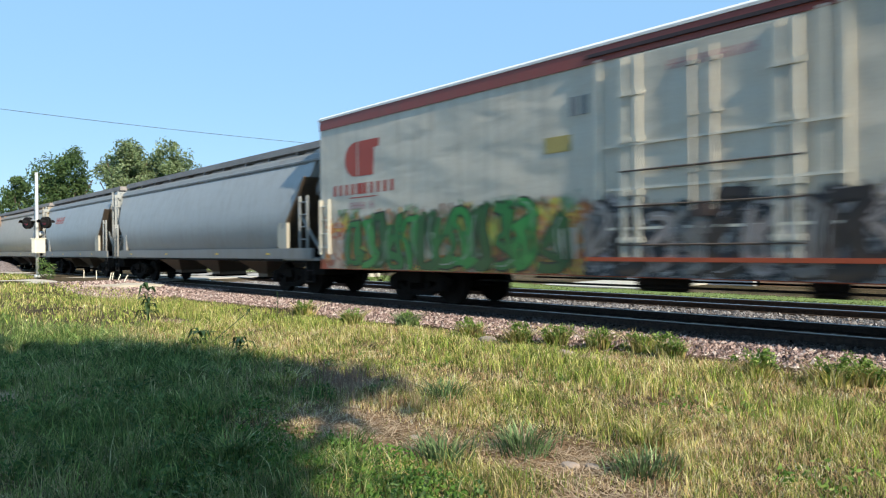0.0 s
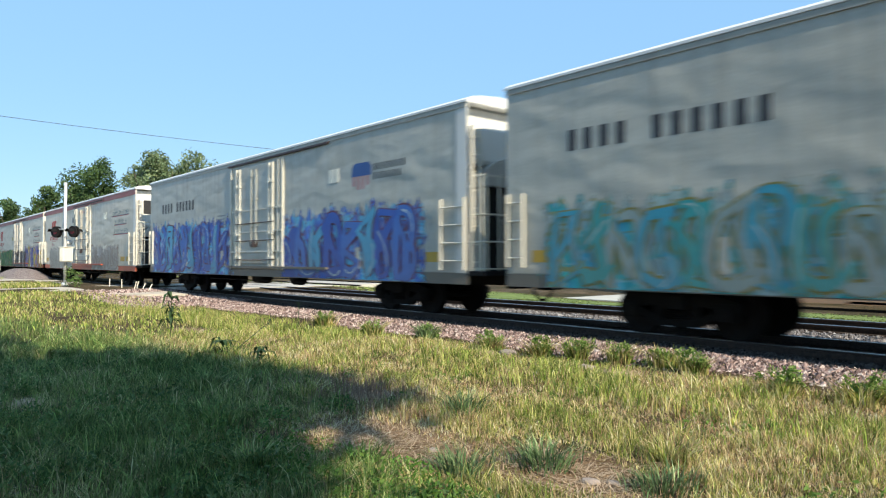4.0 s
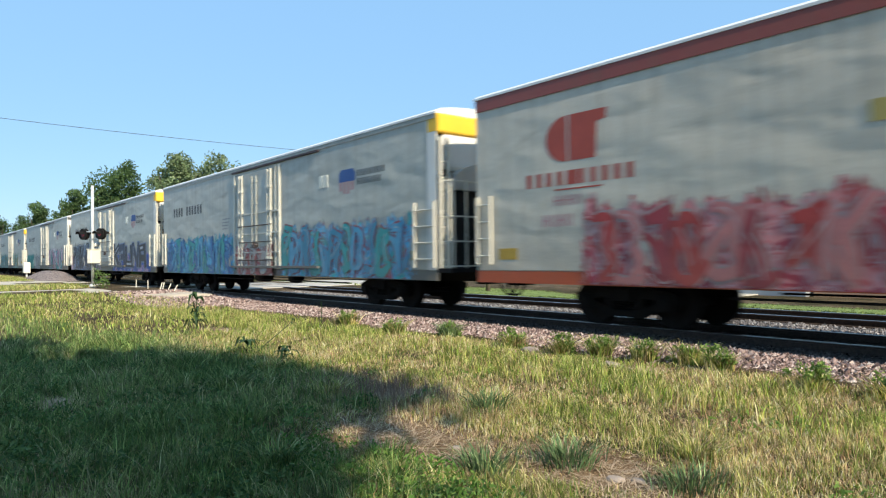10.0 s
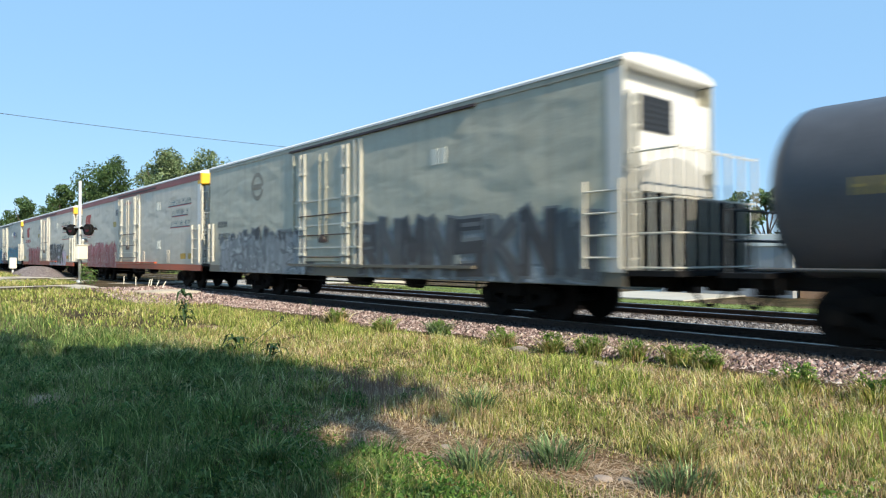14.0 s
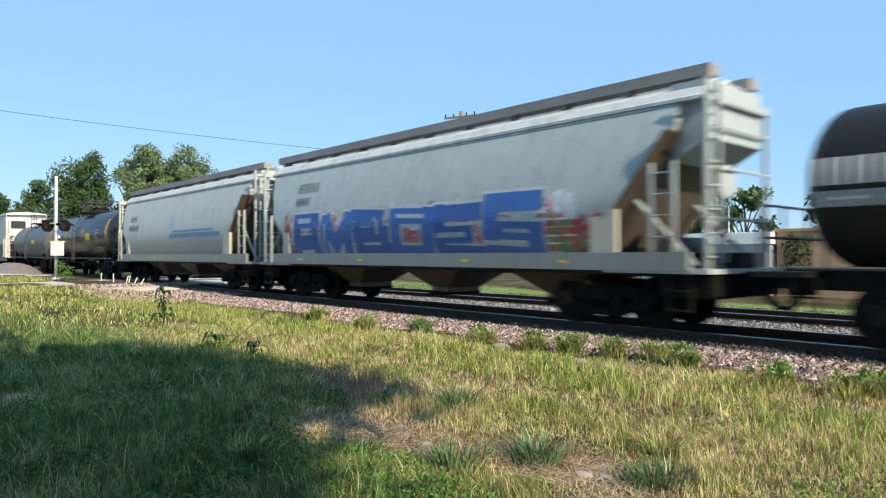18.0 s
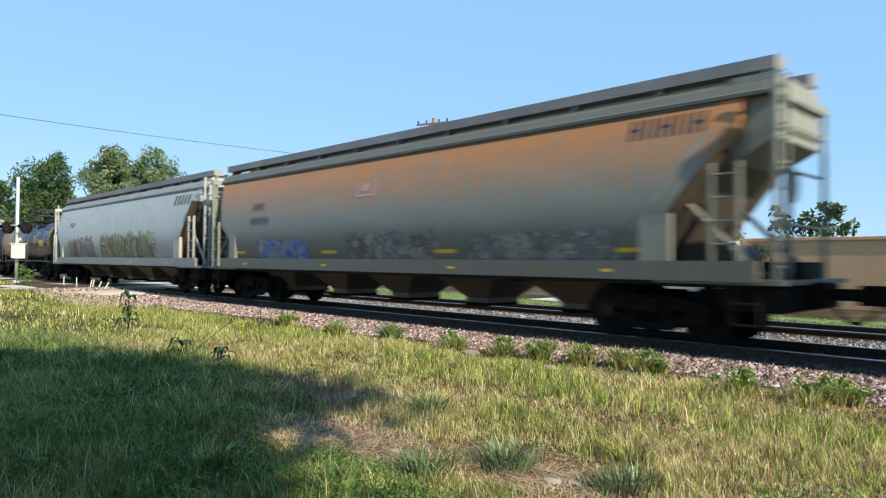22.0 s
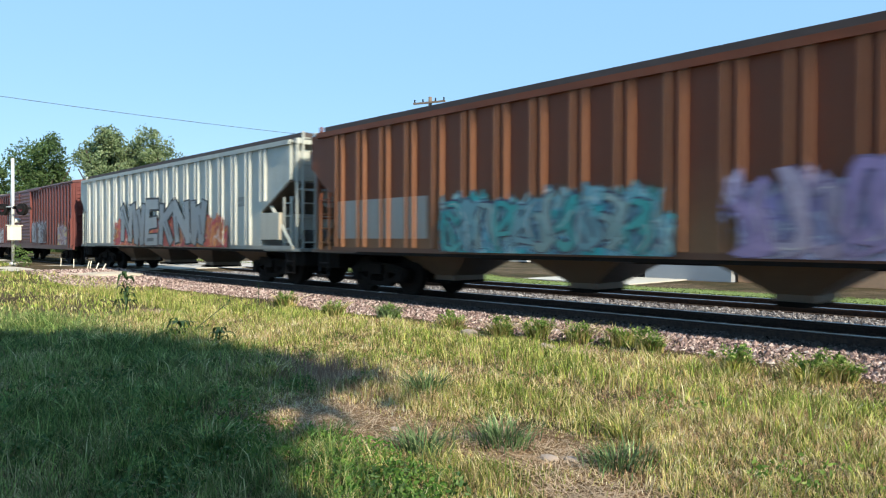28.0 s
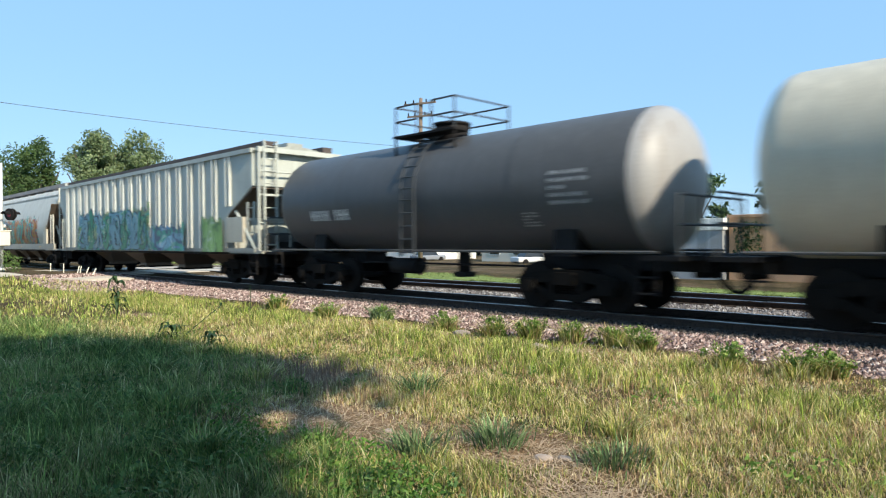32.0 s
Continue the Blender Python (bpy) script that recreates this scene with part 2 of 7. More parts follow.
def truck_meshes():
    bm = B()
    for s in (-1, 1):
        y = s * 0.735
        rod(bm, (0, y - 0.065, 0), (0, y + 0.065, 0), WHEEL_R, 28)
        rod(bm, (0, y - s * 0.10, 0), (0, y - s * 0.065, 0), WHEEL_R + 0.03, 28)
        rod(bm, (0, y + s * 0.066, 0), (0, y + s * 0.10, 0), 0.15, 14)
        for k in range(6):
            a = k * math.pi / 3
            rod(bm, (0.3 * math.cos(a), y + s * 0.06, 0.3 * math.sin(a)), (0.3 * math.cos(a), y + s * 0.072, 0.3 * math.sin(a)), 0.05, 6)
    rod(bm, (0, -1.0, 0), (0, 1.0, 0), 0.075, 12)
    TRUCK_MESH["wheelset"] = to_mesh("wheelset", bm, M_WHEEL)
    bm = B()
    # cast side frame: top chord, tension arms, column guides, journal boxes
    top = [(-1.15, 0.62), (-0.95, 0.70), (-0.35, 0.78), (0.35, 0.78), (0.95, 0.70), (1.15, 0.62), (1.15, 0.46), (0.80, 0.50), (0.32, 0.58), (-0.32, 0.58), (-0.80, 0.50), (-1.15, 0.46)]
    low = [(-0.98, 0.52), (-0.42, 0.20), (0.42, 0.20), (0.98, 0.52), (0.74, 0.52), (0.34, 0.32), (-0.34, 0.32), (-0.74, 0.52)]
    for prof in (top, low):
        a = [bm.verts.new((x, -0.09, z)) for x, z in prof]
        b = [bm.verts.new((x, 0.09, z)) for x, z in prof]
        n = len(prof)
        for i in range(n):
            bm.faces.new((a[i], a[(i + 1) % n], b[(i + 1) % n], b[i]))
        bm.faces.new(a[::-1])
        bm.faces.new(b)
    for x in (-0.34, 0.34):
        box(bm, x - 0.07, x + 0.07, -0.10, 0.10, 0.24, 0.70)
    for x in (-0.889, 0.889):
        box(bm, x - 0.17, x + 0.17, -0.13, 0.11, 0.32, 0.62)
        rod(bm, (x, -0.17, 0.457), (x, 0.0, 0.457), 0.12, 12)
    TRUCK_MESH["side_frame"] = to_mesh("side_frame", bm, M_TRUCK)
    bm = B()
    box(bm, -0.22, 0.22, -1.18, 1.18, 0.50, 0.74)
    rod(bm, (0, 0, 0.74), (0, 0, 0.86), 0.2, 14)
    TRUCK_MESH["bolster"] = to_mesh("bolster", bm, M_TRUCK)
    bm = B()
    rings = [[bm.verts.new((r * math.cos(0.785 * i), r * math.sin(0.785 * i), 0.31 + 0.0225 * k)) for i in range(8)] for k in range(11) for r in (0.078 if k % 2 else 0.052,)]
    for p, q in zip(rings, rings[1:]):
        for i in range(8):
            bm.faces.new((p[i], p[(i + 1) % 8], q[(i + 1) % 8], q[i]))
    bm.faces.new(rings[0][::-1])
    bm.faces.new(rings[-1])
    TRUCK_MESH["spring"] = to_mesh("spring", bm, M_TRUCK)
    bm = B()
    box(bm, -0.06, 0.06, -0.9, 0.9, 0.36, 0.46)
    for s in (-1, 1):
        box(bm, -0.08, 0.03, s * 0.735 - 0.05, s * 0.735 + 0.05, 0.30, 0.56)
    TRUCK_MESH["brake_beam"] = to_mesh("brake_beam", bm, M_TRUCK)


truck_meshes()
WHEELSETS = {-1: [], 1: []}


def truck(car, x):
    t = put("truck", TRUCK_MESH["bolster"], car, (x, 0, 0), "black cast steel four-wheel truck")
    for s in (-1, 1):
        put("side_frame", TRUCK_MESH["side_frame"], t, (0, s * 1.0, 0))
        for d in (-0.18, 0.0, 0.18):
            put("spring", TRUCK_MESH["spring"], t, (d, s * 1.0, 0))
        put("brake_beam", TRUCK_MESH["brake_beam"], t, (s * 0.35, 0, 0))
        WHEELSETS[s].append(put("wheelset", TRUCK_MESH["wheelset"], t, (s * 0.889, 0, WHEEL_R), "steel wheels with shiny treads"))


def coupler(car, x, s):
    bm = B()
    box(bm, min(x, x + s * 0.75), max(x, x + s * 0.75), -0.09, 0.09, 0.78, 0.96)
    box(bm, min(x + s * 0.6, x + s * 0.85), max(x + s * 0.6, x + s * 0.85), -0.16, 0.16, 0.72, 1.02)
    box(bm, x - 0.15, x + 0.15, -0.3, 0.3, 0.68, 1.05)
    part("coupler", bm, M_TRUCK, car)
    bm = B()
    pts = [(x + s * (0.1 + 0.14 * k), 0.28, 0.72 - 0.32 * math.sin(math.pi * k / 5)) for k in range(6)]
    for p, q in zip(pts, pts[1:]):
        rod(bm, p, q, 0.03, 6)
    part("brake_hose", bm, M_BLACK, car)


def underframe(car, x0, x1, z=0.85):
    bm = B()
    box(bm, x0, x1, -0.32, 0.32, z - 0.1, z + 0.35)
    part("centre_sill", bm, M_BLACK, car)


def ladder(car, x, y, z0, z1, axis="x", w=0.42, material=None, rungs=None, r=0.02):
    """A ladder with two rails; its rungs run along the axis given."""
    bm = B()
    n = rungs or max(2, int((z1 - z0) / 0.36))
    for s in (-0.5, 0.5):
        p = (x + s * w, y) if axis == "x" else (x, y + s * w)
        box(bm, p[0] - 0.03, p[0] + 0.03, p[1] - 0.03, p[1] + 0.03, z0, z1)
    for k in range(n):
        z = z0 + (k + 0.5) * (z1 - z0) / n
        if axis == "x":
            rod(bm, (x - w / 2, y, z), (x + w / 2, y, z), r, 6)
        else:
            rod(bm, (x, y - w / 2, z), (x, y + w / 2, z), r, 6)
    part("ladder", bm, material or M_CREAM, car)


def glyphs(car, x0, z0, h, text, material, surf, pitch=0.72, name="lettering", slant=0.0, stroke=0.17):
    """Marks that cannot be read: one plain block a character ('x'), a gap for a blank, 'l' a thin one."""
    if " " in text:
        # one part a word
        for k, word in enumerate(text.split(" ")):
            ahead = len(" ".join(text.split(" ")[:k])) + (1 if k else 0)
            if word:
                last = glyphs(car, x0 + ahead * h * pitch, z0, h, word, material, surf, pitch, name, slant, stroke)
        return last
    bm = B()
    x = x0
    for ch in text:
        w = h * pitch
        if ch == "x" or ch == "l":
            t = h * stroke
            cols = ((x + w * 0.08, x + w * 0.08 + t), (x + w * 0.62, x + w * 0.62 + t)) if ch == "x" else ((x + w * 0.3, x + w * 0.3 + t),)
            for a, b in cols:
                strip(bm, a, b, z0, z0 + h, surf, 0.004, slant)
            if ch == "x" and int(x * 37) % 3:
                for zz in (z0 + h * 0.43,):
                    strip(bm, x + w * 0.1, x + w * 0.75, zz, zz + h * stroke, surf, 0.0045, slant)
        elif ch == "b":
            strip(bm, x + 0.10 * w, x + 0.60 * w, z0, z0 + h, surf, 0.004, slant)
        elif ch == "-":
            strip(bm, x, x + w, z0, z0 + h, surf, 0.004, slant)
        x += w
    return part(name, bm, material, car)


def strip(bm, xa, xb, za, zb, surf, lift, slant=0.0, nz=None):
    """A patch of paint that follows the side: surf(z) is the side's y (near side)."""
    nz = nz or max(1, int((zb - za) / 0.09))
    prev = None
    for k in range(nz + 1):
        z = za + (zb - za) * k / nz
        y = surf(z) - lift
        row = (bm.verts.new((xa + slant * (z - za), y, z)), bm.verts.new((xb + slant * (z - za), y, z)))
        if prev:
            bm.faces.new((prev[0], prev[1], row[1], row[0]))
        prev = row


def outline(car, pts, material, name, label):
    """One flat painted shape on the near side, from (x, z) corners."""
    bm = B()
    bm.faces.new([bm.verts.new((x, -SIDE - 0.004, z)) for x, z in pts])
    return part(name, bm, material, car, label)


GRAF_COUNT = [0]


# strokes of sprayed letter forms, corner to corner in a unit square
FORMS = {
    "A": ((0, 0, 0.08, 1), (0.08, 1, 0.92, 1), (0.92, 1, 1, 0), (0.05, 0.40, 0.95, 0.40)),
    "N": ((0, 0, 0, 1), (0, 1, 1, 0), (1, 0, 1, 1)),
    "M": ((0, 0, 0.04, 1), (0.04, 1, 0.5, 0.25), (0.5, 0.25, 0.96, 1), (0.96, 1, 1, 0)),
    "W": ((0, 1, 0.2, 0), (0.2, 0, 0.5, 0.8), (0.5, 0.8, 0.8, 0), (0.8, 0, 1, 1)),
    "B": ((0, 0, 0, 1), (0, 1, 0.9, 0.95), (0.9, 0.95, 0.85, 0.5), (0, 0.5, 0.95, 0.5), (0.95, 0.5, 1, 0.02), (0, 0, 1, 0)),
    "O": ((0, 0, 0, 1), (0, 1, 1, 1), (1, 1, 1, 0), (0, 0, 1, 0)),
    "E": ((0, 0, 0, 1), (0, 1, 1, 1), (0, 0.5, 0.8, 0.5), (0, 0, 1, 0)),
    "S": ((1, 1, 0, 1), (0, 1, 0, 0.52), (0, 0.52, 1, 0.48), (1, 0.48, 1, 0), (1, 0, 0, 0)),
    "K": ((0, 0, 0, 1), (0, 0.45, 1, 1), (0.25, 0.6, 1, 0)),
    "R": ((0, 0, 0, 1), (0, 1, 1, 0.95), (1, 0.95, 0.95, 0.5), (0, 0.48, 0.95, 0.5), (0.4, 0.48, 1, 0)),
    "T": ((0.5, 0, 0.5, 1), (0, 1, 1, 1)),
    "U": ((0, 1, 0, 0), (0, 0, 1, 0), (1, 0, 1, 1)),
}


def spray(col):
    return sprayed("%02d%02d%02d" % tuple(round(99 * c) for c in col), col)


def block_letters(car, xa, xb, za, zb, forms, fills, outline, shine, surf, seed, lift=0.012, fat=0.30, edge=0.055):
    """A row of fat sprayed letters: outlined strokes that follow the side, with pale glints on them."""
    rr = random.Random(seed)
    n = len(forms)
    w = (xb - xa) / n

    def stroke(bm, p, q, wide, up):
        d = Vector((q[0] - p[0], q[1] - p[1]))
        d.normalize()
        p, q = Vector(p) - d * wide * 0.42, Vector(q) + d * wide * 0.42
        nrm = Vector((-d.y, d.x)) * wide / 2
        prev = None
        for k in range(5):
            c = p.lerp(q, k / 4)
            row = [bm.verts.new((v.x, surf(v.y) - up, v.y)) for v in (c + nrm, c - nrm)]
            if prev:
                bm.faces.new((prev[0], prev[1], row[1], row[0]))
            prev = row
    for k, ch in enumerate(forms):
        fw = min(fat * w, 0.24 * (zb - za) + 0.05)
        x0, x1 = xa + w * k + fw * 0.55, xa + w * (k + 1) - fw * 0.45
        z0, z1 = za + fw * 0.5 + 0.06 * rr.random() * (zb - za), zb - fw * 0.5 - 0.12 * rr.random() * (zb - za)
        lean = rr.uniform(-0.14, 0.14)

        def at_unit(u, v):
            z = z0 + (z1 - z0) * v
            return (x0 + (x1 - x0) * u + lean * (z - (z0 + z1) / 2), z)
        segs = []
        for a in FORMS[ch]:
            j = [rr.uniform(-0.05, 0.05) for _ in range(4)]
            segs.append((at_unit(a[0] + j[0], a[1] + j[1]), at_unit(a[2] + j[2], a[3] + j[3])))
        base = lift + 0.004 * (k % 2)
        bm = B()
        for i, (p, q) in enumerate(segs):
            stroke(bm, p, q, fw + 2 * edge, base + 0.0005 * i)
        letter = part("graffiti_letter", bm, outline, car, "sprayed block letter")
        bm = B()
        for i, (p, q) in enumerate(segs):
            stroke(bm, p, q, fw * rr.uniform(0.85, 1.05), base + 0.010 + 0.0005 * i)
        part("letter_fill", bm, fills[k % len(fills)], letter)
        if shine is not None:
            bm = B()
            p, q = rr.choice(segs)
            t0, t1 = rr.uniform(0.0, 0.3), rr.uniform(0.6, 1.0)
            off = fw * rr.uniform(-0.25, 0.25)
            stroke(bm, (p[0] + (q[0] - p[0]) * t0 + off, p[1] + (q[1] - p[1]) * t0), (p[0] + (q[0] - p[0]) * t1 + off, p[1] + (q[1] - p[1]) * t1), fw * rr.uniform(0.15, 0.35), base + 0.017)
            part("letter_glint", bm, shine, letter)


# bent strokes of tangled shapes that cannot be read: start, bend, end
BENDS = ((0.1, 0, -0.15, 0.5, 0.25, 1.0), (0.2, 1.0, 1.1, 1.05, 0.75, 0.45), (0.7, 0.55, 1.25, 0.25, 0.3, 0.0), (0.0, 0.75, 0.6, 0.55, 0.55, 0.0), (0.9, 1.05, 0.3, 0.8, 0.95, 0.1), (0.05, 0.35, 0.6, 0.7, 1.05, 0.95), (0.1, 0.1, 0.6, -0.1, 1.1, 0.2))


def tangle(car, xa, xb, za, zb, n, fills, outline, shine, surf, seed, lift=0.013, fat=0.24, edge=0.045):
    """A row of interlocking bent shapes with outlines, tapered at their ends."""
    rr = random.Random(seed)
    w = (xb - xa) / n

    def brush(bm, pts, wide, up):
        prev = None
        for k, p in enumerate(pts):
            d = (pts[min(k + 1, len(pts) - 1)] - pts[max(k - 1, 0)]).normalized()
            t = k / (len(pts) - 1)
            nrm = Vector((-d.y, d.x)) * wide * 0.5 * (0.55 + 0.6 * abs(math.sin(math.pi * (0.15 + 2.7 * t))))
            row = [bm.verts.new((v.x, surf(max(za, v.y)) - up - 0.0002 * k, max(za, v.y))) for v in (p + nrm, p - nrm)]
            if prev:
                bm.faces.new((prev[0], prev[1], row[1], row[0]))
            prev = row
    for k in range(n):
        x0 = xa + w * k - 0.05 * w
        h = (zb - za) * rr.uniform(0.82, 1.0)
        ww = w * rr.uniform(0.95, 1.15)
        fw = fat * min(w, h) * rr.uniform(0.95, 1.25)
        path = []
        for a in rr.sample(BENDS, rr.choice((3, 3, 4))):
            q = [v + rr.uniform(-0.12, 0.12) for v in a]
            p0, p1, p2 = (Vector((x0 + ww * q[i], za + 0.06 * h + 0.88 * h * q[i + 1])) for i in (0, 2, 4))
            if path and (path[-1] - p2).length < (path[-1] - p0).length:
                p0, p2 = p2, p0
            path += [p0 * (1 - t) ** 2 + p1 * (2 * t * (1 - t)) + p2 * t * t for t in [j / 8 for j in range(9)]]
        base = lift + 0.004 * (k % 2)
        bm = B()
        brush(bm, path, fw + 2.6 * edge, base)
        shape = part("graffiti_shape", bm, outline, car, "sprayed bent letter shape")
        bm = B()
        brush(bm, path, fw, base + 0.010)
        part("shape_fill", bm, fills[k % len(fills)], shape)
        bm = B()
        brush(bm, path[1:8], fw * 0.18, base + 0.018)
        part("shape_glint", bm, shine, shape)


def graffiti(car, xa, xb, za, zb, palette, outline, surf, seed, cell=1.3, solid_edge=0.0, lift=0.007, letters=True):
    """A cloud of spray paint, with letters on it where it is large enough."""
    GRAF_COUNT[0] += 1
    bm = B()
    strip(bm, xa, xb, za, zb, surf, lift, 0, 10)
    m = graffiti_paint("spray_paint_%d" % GRAF_COUNT[0], palette, outline, seed, cell, solid_edge)
    p = part("graffiti", bm, m, car, "sprayed graffiti")
    if letters and zb - za > 1.05 and xb - xa > 2.5:
        rr = random.Random(int(seed * 100))
        n = max(3, round((xb - xa) / (0.42 * (zb - za))))
        f = [spray(c) for c in palette[:3]]
        pale = tuple(0.45 * c + 0.36 for c in palette[-1])
        tangle(car, xa + 0.05 * (xb - xa), xb - 0.07 * (xb - xa), za + 0.02, zb - 0.10 * (zb - za), n, f, spray(outline), spray(pale), surf, int(seed * 10), lift + 0.006, rr.uniform(0.22, 0.30), 0.032)
    return p


def flat_side(z):
    return -SIDE


def roof_prism(x0, x1, half, z0, z1):
    bm = B()
    prof = [(-half, z0 - 0.05), (-half, z0)] + [(half * math.cos(math.pi * (1 - k / 8)), z0 + (z1 - z0) * math.sin(math.pi * k / 8)) for k in range(1, 8)] + [(half, z0), (half, z0 - 0.05)]
    prism(bm, prof, x0, x1)
    return bm


def cold_end(car, L, style, end_top):
    """The trailing end of a refrigerator car: recessed wall, cooling unit, machinery bay behind a railing."""
    grey_car = style == "grey"
    floor_z = 3.45 if grey_car else 2.95
    out = 0.55 if grey_car else 1.05
    bm = B()
    box(bm, L - 0.38, L - 0.30, -SIDE + 0.04, SIDE - 0.04, floor_z, 4.84)
    part("end_wall", bm, M_WHITE, car, "white trailing end wall")
    if end_top:
        bm = B()
        box(bm, L - 0.36, L + 0.10, -SIDE - 0.014, SIDE + 0.006, 4.42, 4.90)
        soften(bm, 0.04, 1)
        part("end_cap", bm, M_YELLOW, car, "yellow painted top of the end")
    bm = B()
    box(bm, L - 0.32, L + 0.06, -1.40, 1.40, floor_z + 0.05, 4.42)
    soften(bm, 0.10, 2)
    part("cooling_unit", bm, M_WHITE, car, "white refrigeration unit casing")
    if not grey_car:
        bm = B()
        box(bm, L + 0.05, L + 0.075, -1.22, -0.10, 3.66, 4.34)
        for k in range(6):
            box(bm, L + 0.07, L + 0.09, -1.19, -0.13, 3.70 + k * 0.11, 3.74 + k * 0.11)
        part("grille", bm, M_GRILLE, car)
    # the rounded casing of the fan below it
    bm = B()
    n = 14
    prof = [(-1.25 + 2.3 * k / n, floor_z - 0.35 + 0.62 * math.sqrt(max(0.0, 1 - (2 * k / n - 1) ** 2))) for k in range(n + 1)] + [(1.05, floor_z - 0.42), (-1.25, floor_z - 0.42)]
    prism(bm, prof, L - 0.30, L + 0.20)
    part("fan_casing", bm, simple("casing_grey", (0.42, 0.41, 0.38), 0.5, 0, 0.2, 4), car, "pale grey rounded fan casing")
    bm = B()
    box(bm, L - 0.38, L - 0.30, -SIDE + 0.04, SIDE - 0.04, 1.0, floor_z)
    part("machine_bay", bm, M_GRILLE, car, "dark machinery bay")
    bm = B()
    box(bm, L - 0.3, L + out, -SIDE + 0.02, SIDE - 0.02, 1.0, 1.10)
    part("end_platform", bm, M_BLACK, car)
    for yy in (-1.45, -1.05, -0.65, -0.25, 0.25, 0.75, 1.3):
        bm = B()
        box(bm, L + out - 0.07, L + out - 0.03, yy - 0.018, yy + 0.018, 1.1, 3.25)
        part("railing_post", bm, M_CREAM, car)
    for k in range(1, 4):
        bm = B()
        box(bm, L + out * k / 4 - 0.02, L + out * k / 4 + 0.02, -1.52, -1.48, 1.1, 3.25)
        part("railing_post", bm, M_CREAM, car)
    for zz in (1.15, 1.75, 2.35, 3.2):
        bm = B()
        rod(bm, (L + out - 0.05, -1.5, zz), (L + out - 0.05, 1.35, zz), 0.018, 6)
        rod(bm, (L, -1.5, zz), (L + out - 0.05, -1.5, zz), 0.018, 6)
        part("guard_rail", bm, M_CREAM, car)
    bm = B()
    box(bm, L - 0.28, L + out - 0.12, -1.25, 1.2, 1.1, 2.35)
    box(bm, L - 0.28, L + 0.10, -1.3, 1.3, 2.35, floor_z - 0.42)
    soften(bm, 0.04, 1)
    part("engine_box", bm, M_BLACK, car)
    ladder(car, L + 0.13, -SIDE + 0.14, 1.1, 4.3, "y", 0.24, M_CREAM)


